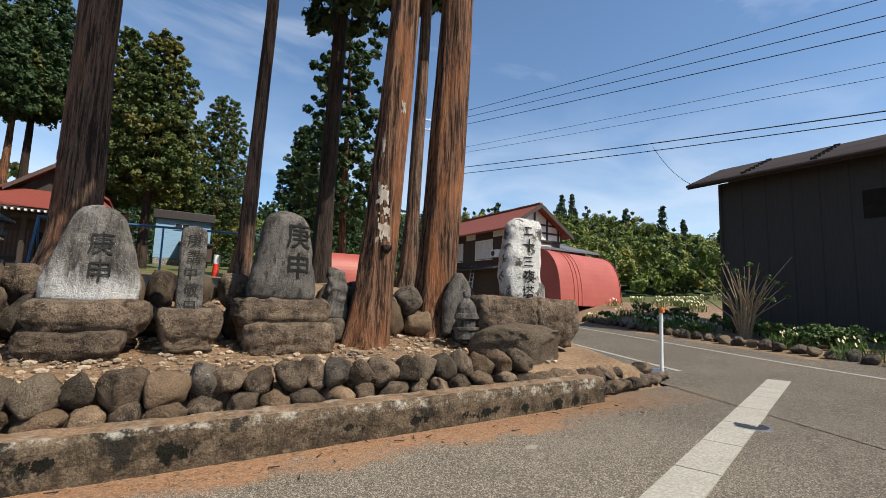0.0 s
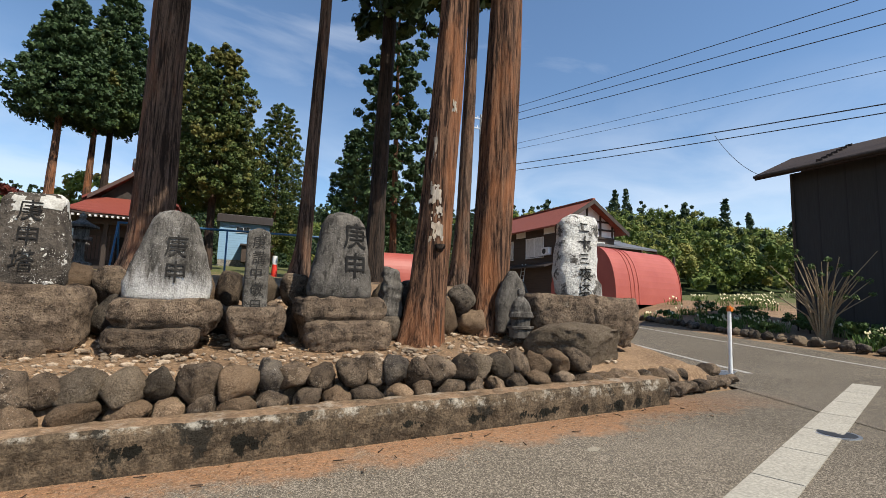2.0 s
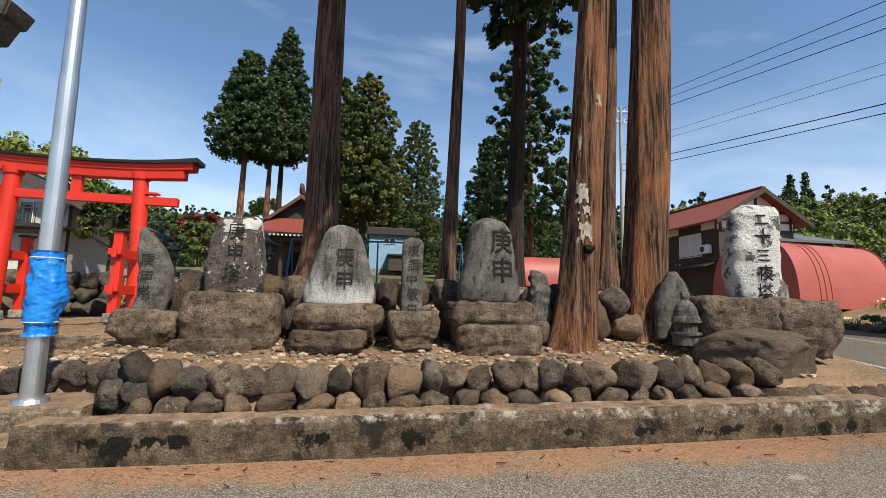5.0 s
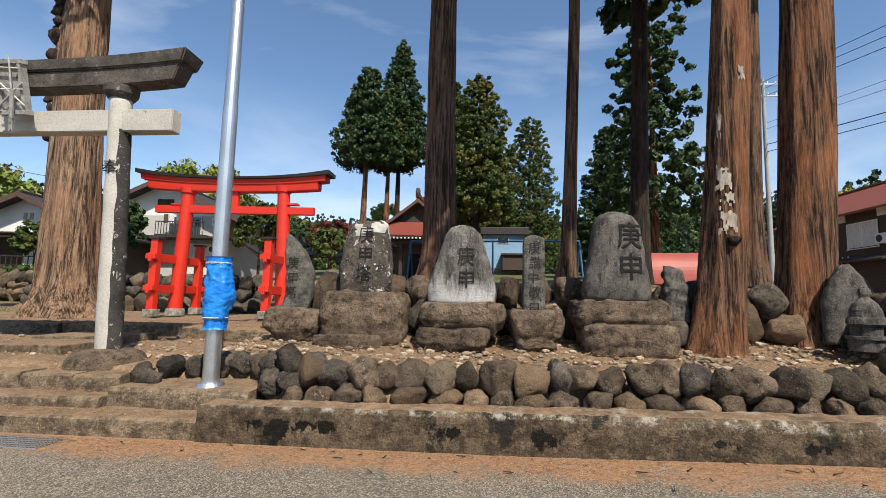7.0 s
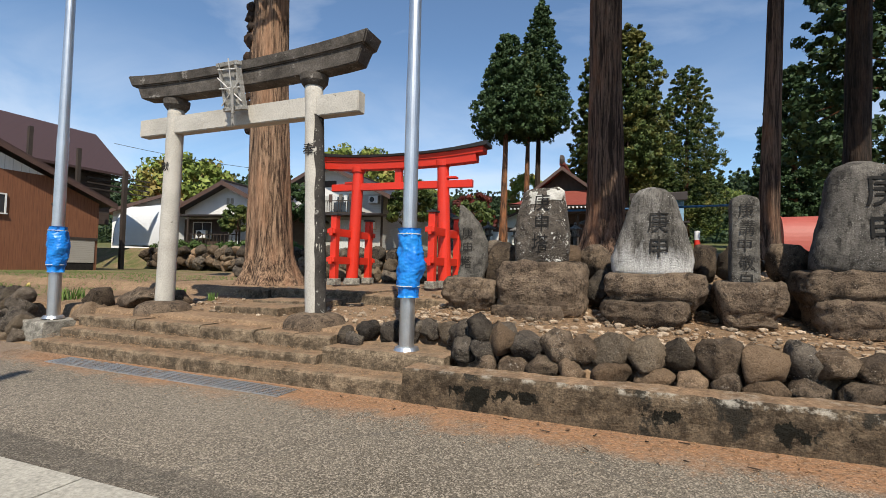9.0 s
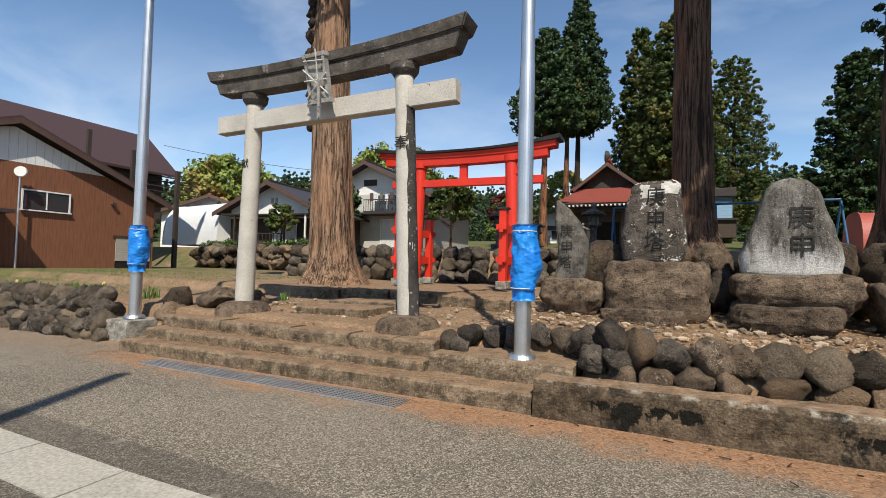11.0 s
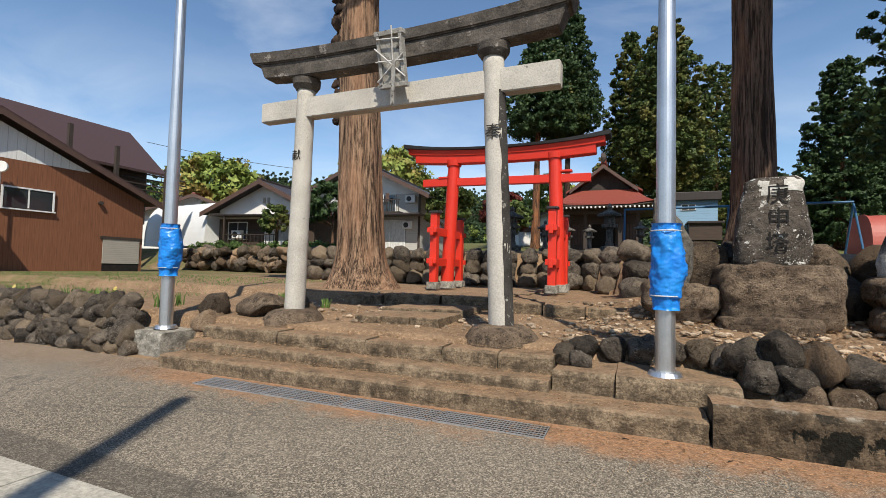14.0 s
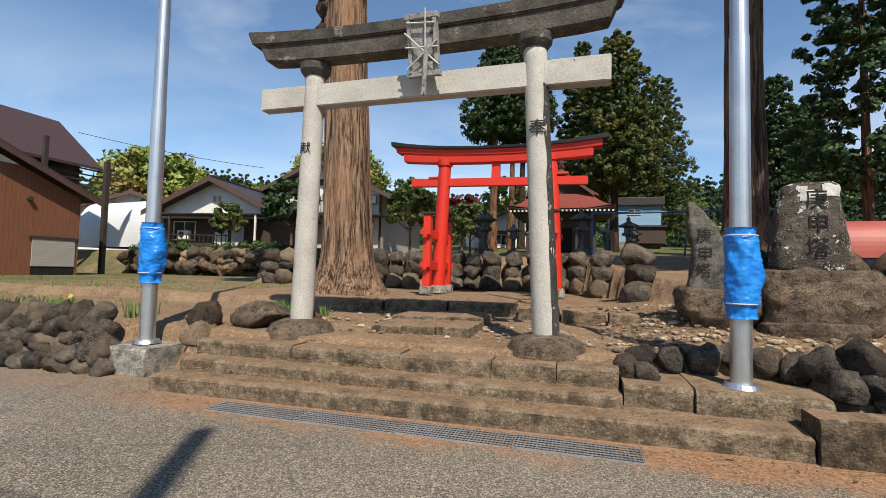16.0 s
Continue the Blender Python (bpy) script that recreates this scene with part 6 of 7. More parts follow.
for s in (-1, 1):
    bm = bmesh.new()
    rows = []
    for j in range(8):
        u = j / 7
        rows.append([bm.verts.new((s * 2.9 * u, y, 7.35 - 2.25 * u ** 0.75 + dz)) for y, dz in ((-1.0, 0), (5.6, 0), (5.6, -0.16), (-1.0, -0.16))])
    for a, b in zip(rows, rows[1:]):
        for i in range(4):
            bm.faces.new((a[i], a[(i + 1) % 4], b[(i + 1) % 4], b[i]))
    bm.faces.new(rows[0]), bm.faces.new(rows[-1])
    bmesh.ops.recalc_face_normals(bm, faces=bm.faces)
    part("upper_roof", bm, RED_ROOF, hall)
    part("barge_board", slope(0, 7.2, s * 2.6, 5.2, -1.08, -1.0, 0.3), TRIM, hall)
part("ridge", cube(-0.2, -1.1, 7.3, 0.2, 5.7, 7.65, 0.04), RED_ROOF, hall)
part("ridge_finial", rock_bm(0.22, 0.12, 0.4, 77, 3, 0.1, 0.7), DARK_WOOD, hall).location = (0, -1.1, 7.75)


# ---- stone lanterns ----
def lantern(x, y, z, s, seed, label="grey stone lantern with wide cap and ball finial"):
    l = thing("stone_lantern", label, "lantern", (x, y, z), 0, "stone lanterns")
    prof = (("base", ((0, 0.42), (0.3, 0.42), (0.34, 0.3))), ("shaft", ((0.34, 0.2), (0.6, 0.15), (1.05, 0.15), (1.15, 0.22))), ("platform", ((1.15, 0.34), (1.28, 0.36), (1.3, 0.25))),
            ("fire_box", ((1.3, 0.24), (1.62, 0.24))), ("cap", ((1.62, 0.55), (1.7, 0.54), (1.86, 0.2), (1.94, 0.1))), ("finial", ((1.94, 0.08), (2.02, 0.12), (2.1, 0.1), (2.2, 0.02))))
    for nm, pr in prof:
        bm = bmesh.new()
        rings = [[bm.verts.new((s * r * math.cos(math.pi * 2 * i / 8 + 0.39), s * r * math.sin(math.pi * 2 * i / 8 + 0.39), s * zz)) for i in range(8)] for zz, r in pr]
        for a, b in zip(rings, rings[1:]):
            for i in range(8):
                bm.faces.new((a[i], a[(i + 1) % 8], b[(i + 1) % 8], b[i]))
        bm.faces.new(list(reversed(rings[0]))), bm.faces.new(rings[-1])
        part(nm, bm, STELE_GREY if seed % 2 else STELE_DARK, l)
    return l


lantern(-8.65, 20.2, 2.1, 0.95, 2)
lantern(-4.6, 20.3, 2.1, 0.95, 1)
for i, (x, y, s) in enumerate(((-7.9, 24, 0.75), (-9.6, 24, 0.8), (-3.4, 24, 0.7), (-2.6, 22, 0.8), (-1.9, 26, 0.7), (-5.9, 26, 0.7), (-7.3, 28, 0.8))):
    lantern(x, y, land(x, y), s, 2 * i + 1, "small grey stone lantern in the shrine yard")

# ---- blue shed and yard things ----
shed = thing("blue_shed", "two-storey pale blue metal shed with dark roof", "shed", (2.4, 64, 4.75))
part("wall", cube(-2.95, 0, 0.9, 2.95, 6, 5.6), BLUE_BOARD, shed)
part("plinth", cube(-2.9, 0.03, -0.4, 2.9, 5.9, 0.9), PALE_CONCRETE, shed, "concrete plinth")
part("roof", cube(-3.3, -0.5, 5.6, 3.3, 6.5, 6.6, 0.05, None), DARK_ROOF, shed)
window(shed, wall_pose(-0.2, 4.8, -0.02), 1.6, 0.7, 2)
part("lean_to", cube(-0.3, -2.2, 0.6, 3.1, 0.0, 2.6), DARK_BOARD, shed, "brown boarded lean-to porch")
part("lean_to_roof", cube(-0.5, -2.5, 2.6, 3.3, 0.0, 2.8), DARK_ROOF, shed)

SWING = surface("blue_enamel", (0.02, 0.12, 0.25), (0.03, 0.16, 0.32), 4, 40, 0.45, 0.05, 0.003)
swing = thing("swing_frame", "blue painted steel playground swing frame", "swing", (-0.9, 23.5, land(-0.9, 23.5)))
part("top_bar", pipe((-3.2, 0, 2.05), (5.3, 0, 2.15), 0.05, seg=12), SWING, swing)
for x in (-3.2, 1.0, 5.3):
    for s in (-1, 1):
        part("leg", pipe((x, 0, 2.08), (x, 0.9 * s, 0), 0.04, seg=10), SWING, swing)
cone = thing("barrier_post", "red and white striped barrier post", "barrier", (3.9, 40, land(3.9, 40)))
part("post", pipe((0, 0, 0), (0, 0, 1.0), 0.25, 0.2, 14), RED, cone)
part("band", pipe((0, 0, 1.0), (0, 0, 1.7), 0.2, 0.2, 14), WHITE, cone)

# ---- farmhouse and vaulted sheds, north-east ----
fh = gable_house("farmhouse", "old two-storey farmhouse with dark boards, white panels and red tiles", (24.0, 25.8, 1.2), 0, 5.4, 9, 6.0, 7.7, DARK_BOARD, TILE_ROOF, over=0.75, gable=PLASTER, zg=5.2, trim=DARK_WOOD)
for x in (-2.6, -1.3, 0.0, 1.3, 2.5):
    part("gable_post", cube(x - 0.08, -0.06, 5.2, x + 0.08, -0.005, 6.05 + 1.6 * (1 - abs(x) / 2.7)), DARK_WOOD, fh)
for z in (5.15, 5.75, 6.35):
    part("gable_beam", cube(-2.7 + max(0, z - 6) * 1.5, -0.09, z, 2.7 - max(0, z - 6) * 1.5, -0.06, z + 0.14), DARK_WOOD, fh)
window(fh, wall_pose(0.8, 4.2, -0.02), 1.8, 1.4, 2, CURTAIN)
window(fh, pose(-2.72, 2.6, 4.4, 0, 0, -90), 2.2, 1.5, 2, CURTAIN)
window(fh, pose(-2.72, 6.4, 4.4, 0, 0, -90), 2.0, 1.5, 2, CURTAIN)
window(fh, pose(-2.72, 5.0, 1.4, 0, 0, -90), 2.0, 1.3, 2)
for y in (0.9, 4.4):
    part("wall_panel", cube(-2.76, y - 0.6, 5.3, -2.71, y + 0.6, 5.75), PLASTER, fh, "white plaster panel")
part("pent_roof", slope(-2.7, 3.2, -3.6, 2.9, 0.3, 8.8, 0.1), DARK_ROOF, fh)
aircon(fh, -2.75, 1.0, 4.0, -90)
lad = thing("ladder", "grey ladder leaning on the farmhouse wall", "ladder", (20.6, 29.6, land(20.6, 29.6)))
for y in (-0.22, 0.22):
    part("rail", pipe((0, y, 0), (0.55, y, 3.6), 0.035, seg=8), STEEL, lad)
for k in range(10):
    part("rung", pipe((0.05 * k + 0.03, -0.22, 0.3 + 0.34 * k), (0.05 * k + 0.03, 0.22, 0.3 + 0.34 * k), 0.02, seg=8), STEEL, lad)
wing = gable_house("farmhouse_wing", "side wing with grey metal roof behind the farmhouse", (30.0, 29, 1.5), 90, 6, 6, 4.4, 5.2, DARK_BOARD, GREY_ROOF, over=0.7, gable=PLASTER, zg=3.6)
barrel("red_vault_shed", "faded red vaulted metal shed with raised hoops", (20.0, 22.0, 1.55), 9, 7.1, 2.4, 3.5, RED_SHEET, (1.5, 1.9, 2.3), RED_SHEET, "red vaulted sheds")
barrel("red_vault_shed", "smaller faded red vaulted metal shed", (5.7, 26.8, 2.4), -6, 5.4, 2.0, 1.75, RED_SHEET, (), RED_SHEET, "red vaulted sheds")

# ---- black barn across the side road ----
barn = thing("black_barn", "tall black boarded barn with dark brown metal roof", "barn", (20.9, 8.0, 0.7))
part("front_wall", cube(0, -14, -0.6, 0.2, 2.7, 6.4), BLACK_BOARD, barn)
part("end_wall", cube(0.2, 2.5, -0.6, 4.2, 2.7, 6.4), BLACK_BOARD, barn)
BARN_ROOF = make_boards("barn_roof_sheet", (0.055, 0.04, 0.035), (0.085, 0.06, 0.052), 0.45, False, 0.85)
part("roof_slope", slope(2.0, 7.65, -0.85, 6.42, -14, 3.6, 0.22), BARN_ROOF, barn)
part("roof_slope", slope(2.0, 7.65, 4.85, 6.42, -14, 3.6, 0.22), BARN_ROOF, barn)
part("gutter", pipe((-0.9, -14, 6.33), (-0.9, 3.6, 6.33), 0.07, seg=10), DARK_WOOD, barn)
for y in (-6, -3.6, -1.2, 1.2):
    for s in range(7):
        part("snow_guard", cube(-0.7 + s * 0.38, y, 6.49 + s * 0.164, -0.64 + s * 0.38, y + 0.22, 6.58 + s * 0.164), DARK_WOOD, barn)
part("down_pipe", pipe((-0.08, 2.6, 0), (-0.08, 2.6, 6.3), 0.05, seg=10), DARK_WOOD, barn)
# plain plate, its dark colour paints the shade between slats
part("louvre", cube(-0.03, -3.2, 4.2, 0.0, -2.2, 5.2), OPENING_SHADE, barn)
part("foundation", cube(-0.03, -14, -0.6, -0.0, 2.7, 0.12), PALE_CONCRETE, barn)

# ---- hills and distant woods ----
RIDGE = ((-100, 4), (-70, 6), (-53, 7.3), (-45, 8.6), (-26, 8.6), (-16, 7.6), (0, 8.4), (12, 9.6), (26, 9.6), (40, 9.9), (47, 9.9), (55, 8.6), (63, 6.2), (75, 4.6), (110, 4))
BROAD = make_leaf("broadleaf_canopy", (0.06, 0.1, 0.018), (0.175, 0.21, 0.043), (0.3, 0.27, 0.07), 0.11)
PINE = make_leaf("conifer_canopy", (0.022, 0.04, 0.018), (0.045, 0.07, 0.026))
FRESH = make_leaf("fresh_leaves", (0.11, 0.16, 0.03), (0.24, 0.28, 0.06), (0.3, 0.2, 0.06))
MAPLE = make_leaf("red_maple_leaves", (0.06, 0.012, 0.01), (0.14, 0.03, 0.02))
HILL = surface("wooded_slope", (0.04, 0.06, 0.02), (0.08, 0.11, 0.035), 0.1, 2, 0.95, 0)


def ridge_h(az):
    return float(np.interp(az, [r[0] for r in RIDGE], [r[1] for r in RIDGE]))


def hill_z(az, d, d1):
    """Height of the hill at that bearing and distance; its crest stands at d1."""
    top = 1.5 + d1 * math.tan(radians(ridge_h(az))) - 6.0
    u = min(1, max(0, (d - 0.45 * d1) / (0.55 * d1)))
    wob = 2.5 * noise.noise(Vector((az * 0.13, d * 0.02, 0)))
    return 2 + (top + wob - 2) * u * u * (3 - 2 * u) - max(0, d - d1) * 0.12


def crest(az):
    return 165 if az > 32 else 210


azs = list(range(-100, 112, 2))
ds = [0.42, 0.5, 0.58, 0.66, 0.74, 0.82, 0.9, 1.0, 1.15, 1.4]
vs, fs = [], []
for a in azs:
    for k in ds:
        d = k * crest(a)
        vs.append((d * math.sin(radians(a)), d * math.cos(radians(a)), hill_z(a, d, crest(a)) - (8 if k == 0.42 else 0)))
n = len(ds)
for i in range(len(azs) - 1):
    for j in range(n - 1):
        fs.append((i * n + j, i * n + j + 1, (i + 1) * n + j + 1, (i + 1) * n + j))
hills = tagged(sheet("hills", vs, fs, HILL, smooth=True), "wooded hills ringing the valley", "hill", kind="structure")
rs = random.Random(8)
broad_c, broad_r, pine_c, pine_r = [], [], [], []
for _ in range(2300):
    a = rs.uniform(-62, 72)
    d = crest(a) * (0.5 + 0.55 * rs.random() ** 0.7)
    x, y, z = d * math.sin(radians(a)), d * math.cos(radians(a)), hill_z(a, d, crest(a))
    pine = rs.random() < (0.85 if a < 34 else 0.16)
    if pine:
        h = rs.uniform(6, 10)
        for k in range(5):
            u = k / 4
            pine_c.append((x, y, z + 1 + h * u))
            pine_r.append(2.3 * (1 - 0.85 * u))
    else:
        wide, tall = rs.uniform(2.2, 5.0), rs.uniform(3.5, 9.0)
        for k in range(7):
            e = rs.uniform(0.1, 1.0)
            q, b2 = wide * math.sqrt(1.05 - e * e), rs.uniform(0, 6.28)
            broad_c.append((x + q * math.cos(b2), y + q * math.sin(b2), z + tall * (0.35 + 0.65 * e)))
            broad_r.append(wide * rs.uniform(0.22, 0.42))
for _ in range(11):
    a = rs.uniform(36, 66)
    d = crest(a) * rs.uniform(0.78, 1.04)
    x, y, z = d * math.sin(radians(a)), d * math.cos(radians(a)), hill_z(a, d, crest(a))
    h = rs.uniform(8, 14)
    for k in range(14):
        u = k / 13
        pine_c.append((x + rs.uniform(-0.5, 0.5), y, z + 1 + h * u))
        pine_r.append(2.4 * (1 - 0.85 * u) + 0.3)
for nm, c, r, m, lab, cnt, sz in (("broadleaf_woods", broad_c, broad_r, BROAD, "fresh green broadleaf woods on the hillside", 110, 0.3), ("conifer_woods", pine_c, pine_r, PINE, "dark conifer woods along the ridges", 34, 0.5)):
    w = crown(None, c, r, cnt, sz, 3, m, 0.9, nm)
    tagged(w, lab, "woods", kind="stuff")


def round_tree(label, x, y, z, h, r, seed, leaf, n=70, size=0.16, bark=BARK_GREY, count=60):
    """A broadleaf tree: forking limbs and a ragged crown of leaf tufts."""
    t = thing("broadleaf_tree", label, "tree", (x, y, z), 0, "broadleaf trees")
    rg2 = random.Random(seed)
    part("trunk", trunk_bm([(0, 0, -0.3, 0.2 * r / 3), (0, 0, h * 0.3, 0.13 * r / 3), (0.1, 0, h * 0.75, 0.05 * r / 3)], seed, flare=0.5, seg=12), bark, t, smooth=True)
    c, rad = [], []
    for k in range(n):
        a, e = rg2.uniform(0, 2 * math.pi), rg2.uniform(-0.5, 1)
        q = r * (0.35 + 0.65 * rg2.random() ** 0.5) * math.sqrt(max(0.05, 1 - e * e * 0.8))
        c.append((q * math.cos(a), q * math.sin(a), h * 0.62 + e * h * 0.36))
        rad.append(r * rg2.uniform(0.1, 0.24))
    for k in range(9):
        p = c[rg2.randrange(n)]
        part("limb", pipe((0, 0, h * rg2.uniform(0.25, 0.5)), p, 0.06 * r / 3, 0.015, 6), bark, t)
    crown(t, c, rad, count, size, seed, leaf, 0.85)
    return t


round_tree("spreading garden tree with fresh yellow-green leaves", -42, 33.5, 2.6, 9.0, 4.4, 31, FRESH, 130, 0.24)
round_tree("spreading tree with fresh green leaves behind the house", -30.5, 46, 3.2, 11.2, 5.6, 32, FRESH, 150, 0.26)
round_tree("dark red maple beyond the yard", -16.6, 48, 3.3, 6.0, 2.4, 33, MAPLE, 90, 0.2)
round_tree("light green young tree beyond the yard", -15.0, 68, 4.6, 10.5, 3.5, 34, FRESH, 70, 0.25)
round_tree("small clipped garden tree in front of the house", -24.6, 23.0, 2.2, 2.9, 1.0, 35, CEDAR_LEAF, 60, 0.1)
round_tree("dark evergreen garden tree between the houses", -21.0, 24.0, 2.2, 4.4, 1.5, 36, CEDAR_DARK, 90, 0.12)
round_tree("dense shrub beside the two-storey house", -16.5, 32.0, 2.5, 5.5, 1.8, 37, CEDAR_LEAF, 70, 0.16)
round_tree("dense shrub under the red gate view", -13.4, 38.0, 2.7, 4.5, 1.8, 38, CEDAR_LEAF, 70, 0.16)
# utility poles and the wires between them
CABLE = surface("black_cable", (0.02, 0.02, 0.022), (0.03, 0.03, 0.032), 5, 30, 0.6, 0)
POLE_M = surface("concrete_pole", (0.5, 0.5, 0.48), (0.58, 0.58, 0.56), 2, 40, 0.8, 0.2, 0.004)


def utility_pole(x, y, z, h, label, wood=False):
    p = thing("utility_pole", label, "utility pole", (x, y, z), 0, "utility poles")
    part("shaft", pipe((0, 0, -0.3), (0, 0, h), 0.17, 0.1, 16), DARK_WOOD if wood else POLE_M, p)
    if not wood:
        for zz in (h - 0.4, h - 1.2):
            part("cross_arm", cube(-0.9, -0.05, zz, 0.9, 0.05, zz + 0.09), STEEL, p)
            for x2 in (-0.8, -0.3, 0.3, 0.8):
                part("insulator", pipe((x2, 0, zz + 0.09), (x2, 0, zz + 0.26), 0.05, 0.03, 8), PLASTIC, p)
    return p


utility_pole(17.7, 30.8, 1.6, 14.6, "tall pale concrete utility pole with insulators")
utility_pole(35.5, 27.5, 2.0, 3.8, "short dark wooden post beside the field", True)
utility_pole(-3.18, -4.5, land(-3.18, -4.5), 11.4, "plain dark wooden pole across the road", True)


def wire(name, p, q, sag, r, label, n=14, seg=5):
    """One continuous hanging cable."""
    p, q = Vector(p), Vector(q)
    d = (q - p).normalized()
    a = d.cross(Vector((0, 0, 1))).normalized()
    b = d.cross(a)
    bm = bmesh.new()
    rows = []
    for i in range(n + 1):
        u = i / n
        c = p.lerp(q, u) - Vector((0, 0, sag * 4 * u * (1 - u)))
        rows.append([bm.verts.new(c + r * (math.cos(2 * math.pi * k / seg) * a + math.sin(2 * math.pi * k / seg) * b)) for k in range(seg)])
    for e, f in zip(rows, rows[1:]):
        for k in range(seg):
            bm.faces.new((e[k], e[(k + 1) % seg], f[(k + 1) % seg], f[k]))
    return tagged(part(name, bm, CABLE), label, "wire", group="overhead wires")


for (za, zb, sag, r) in ((15.61, 13.33, 0.15, 0.018), (15.11, 12.63, 0.15, 0.018), (14.57, 12.05, 0.15, 0.02), (12.84, 10.86, 0.15, 0.011), (12.43, 10.3, 0.15, 0.011), (11.39, 9.16, 0.3, 0.026), (10.94, 8.9, 0.35, 0.022)):
    wire("overhead_wire", (17.7, 30.8, za + 0.17 * (za - zb)), (24.8, -12.6, zb - 0.8 * (za - zb)), sag, r, "thin black overhead wire running to a roadside pole")
wire("overhead_wire", (21.3, 14.1, 9.9), (19.5, 11.0, 6.9), 0.3, 0.012, "slack service wire dropping to the barn")
wire("overhead_wire", (-38.1, 23.6, 10.4), (-29.0, 31.5, 9.3), 0.2, 0.02, "thin black service wire to the house")

# ---- marker post, flower bed, tufts ----
MARK = surface("orange_reflector", (0.9, 0.25, 0.02), (0.8, 0.2, 0.02), 8, 40, 0.3, 0)
post = thing("marker_post", "white roadside marker post with orange reflector top", "post", (7.99, 5.2, 0.24))
part("shaft", pipe((0, 0, 0), (0.02, 0, 1.2), 0.032, seg=14), WHITE, post)
part("reflector", pipe((0.02, -0.0, 1.2), (0.02, 0, 1.3), 0.045, 0.03, 14), MARK, post, "orange reflector")
part("disc", pipe((0.02, -0.045, 1.24), (0.02, -0.055, 1.24), 0.04, seg=14), MARK, post)
sg = thing("side_grate", "dark steel drain grate at the road corner", "drain grate", (8.35, 6.1, float(road_z(8.35, 6.1)) + 0.012), 22, kind="structure")
for i in range(12):
    part("bar", cube(-0.45 + i * 0.08, -0.6, -0.03, -0.42 + i * 0.08, 0.6, 0.006), STEEL, sg)
# shallow block coloured as the shade below the bars
part("channel", cube(-0.5, -0.65, -0.06, 0.5, 0.65, -0.006), OPENING_SHADE, sg)
for (x, y, r) in ((5.9, 2.75, 0.17),):
    mh = thing("manhole_cover", "small round iron manhole cover in the asphalt", "manhole", (x, y, float(road_z(x, y)) + 0.004), kind="structure")
    part("lid", pipe((0, 0, 0), (0, 0, 0.008), r, seg=24), BLACK, mh)
    part("rim", pipe((0, 0, -0.01), (0, 0, 0.005), r * 1.2, seg=24), STEEL, mh)

BLADE = make_leaf("grass_blades", (0.05, 0.1, 0.02), (0.13, 0.2, 0.045))
DRY = make_leaf("dry_litter", (0.05, 0.024, 0.011), (0.48, 0.29, 0.15))
PETAL = surface("yellow_petals", (0.85, 0.6, 0.08), (0.8, 0.7, 0.3), 9, 60, 0.7, 0)
CREAM = surface("cream_petals", (0.95, 0.9, 0.65), (0.9, 0.8, 0.4), 9, 60, 0.7, 0)


def blades(n, x0, x1, fy, h, seed, w=0.012, lean=0.35):
    """Upright blades: triangles on the land; fy(rng, x) gives y."""
    rs2 = random.Random(seed)
    v, f = [], []
    for _ in range(n):
        x = rs2.uniform(x0, x1)
        y = fy(rs2, x)
        z = land(x, y) - 0.01
        a, hh = rs2.uniform(0, 6.28), h * rs2.uniform(0.5, 1.15)
        dx, dy = math.cos(a), math.sin(a)
        k = len(v)
        v += [(x - w * dy, y + w * dx, z), (x + w * dy, y - w * dx, z), (x + lean * hh * dx * 0.5 + w * dy * 0.6, y + lean * hh * dy * 0.5 - w * dx * 0.6, z + hh * 0.7), (x + lean * hh * dx, y + lean * hh * dy, z + hh)]
        f += [(k, k + 1, k + 2), (k, k + 2, k + 3)]
    return v, f


def plant_clump(name, label, x, y, n, h, spread, seed, flowers=0, petal=PETAL):
    t = thing(name, label, "plant", (x, y, land(x, y)), 0, "daffodil clumps" if flowers else "grass tufts")
    rs2 = random.Random(seed)
    v, f = [], []
    for _ in range(n):
        a, q = rs2.uniform(0, 6.28), spread * rs2.random() ** 0.6
        bx, by = q * math.cos(a), q * math.sin(a)
        b2, hh, w, l = rs2.uniform(0, 6.28), h * rs2.uniform(0.55, 1.1), 0.012, rs2.uniform(0.1, 0.45)
        dx, dy = math.cos(b2), math.sin(b2)
        k = len(v)
        v += [(bx - w * dy, by + w * dx, -0.02), (bx + w * dy, by - w * dx, -0.02), (bx + l * hh * dx * 0.5 + w * dy, by + l * hh * dy * 0.5 - w * dx, hh * 0.7), (bx + l * hh * dx, by + l * hh * dy, hh)]
        f += [(k, k + 1, k + 2), (k, k + 2, k + 3)]
    sheet("leaves", v, f, BLADE, t)
    for i in range(flowers):
        a, q = rs2.uniform(0, 6.28), spread * rs2.random()
        fl = part("flower", pipe((0, 0, 0), (0.0, -0.03, 0.01), 0.02, 0.055, 7), petal, t, "pale daffodil bloom")
        fl.location = (q * math.cos(a), q * math.sin(a), h * rs2.uniform(0.85, 1.15))
    return t


rs = random.Random(12)
for i in range(6):
    x = -11.4 - 0.9 * i + rs.uniform(-0.2, 0.2)
    plant_clump("daffodil_clump", "clump of green daffodil leaves with a few yellow blooms", x, 5.9 + rs.uniform(-0.3, 0.5), 60, 0.24, 0.26, 200 + i, rs.choice((0, 0, 0, 1)))
plant_clump("grass_tuft", "single tuft of long green leaves on the soil", -9.35, 6.9, 90, 0.27, 0.13, 230)
plant_clump("grass_tuft", "small tuft of green leaves on the soil", -8.75, 7.2, 30, 0.17, 0.08, 231)
v, f = blades(6000, -25, -12.5, lambda r, x: r.uniform(5.4, 13.5), 0.05, 5, 0.012)
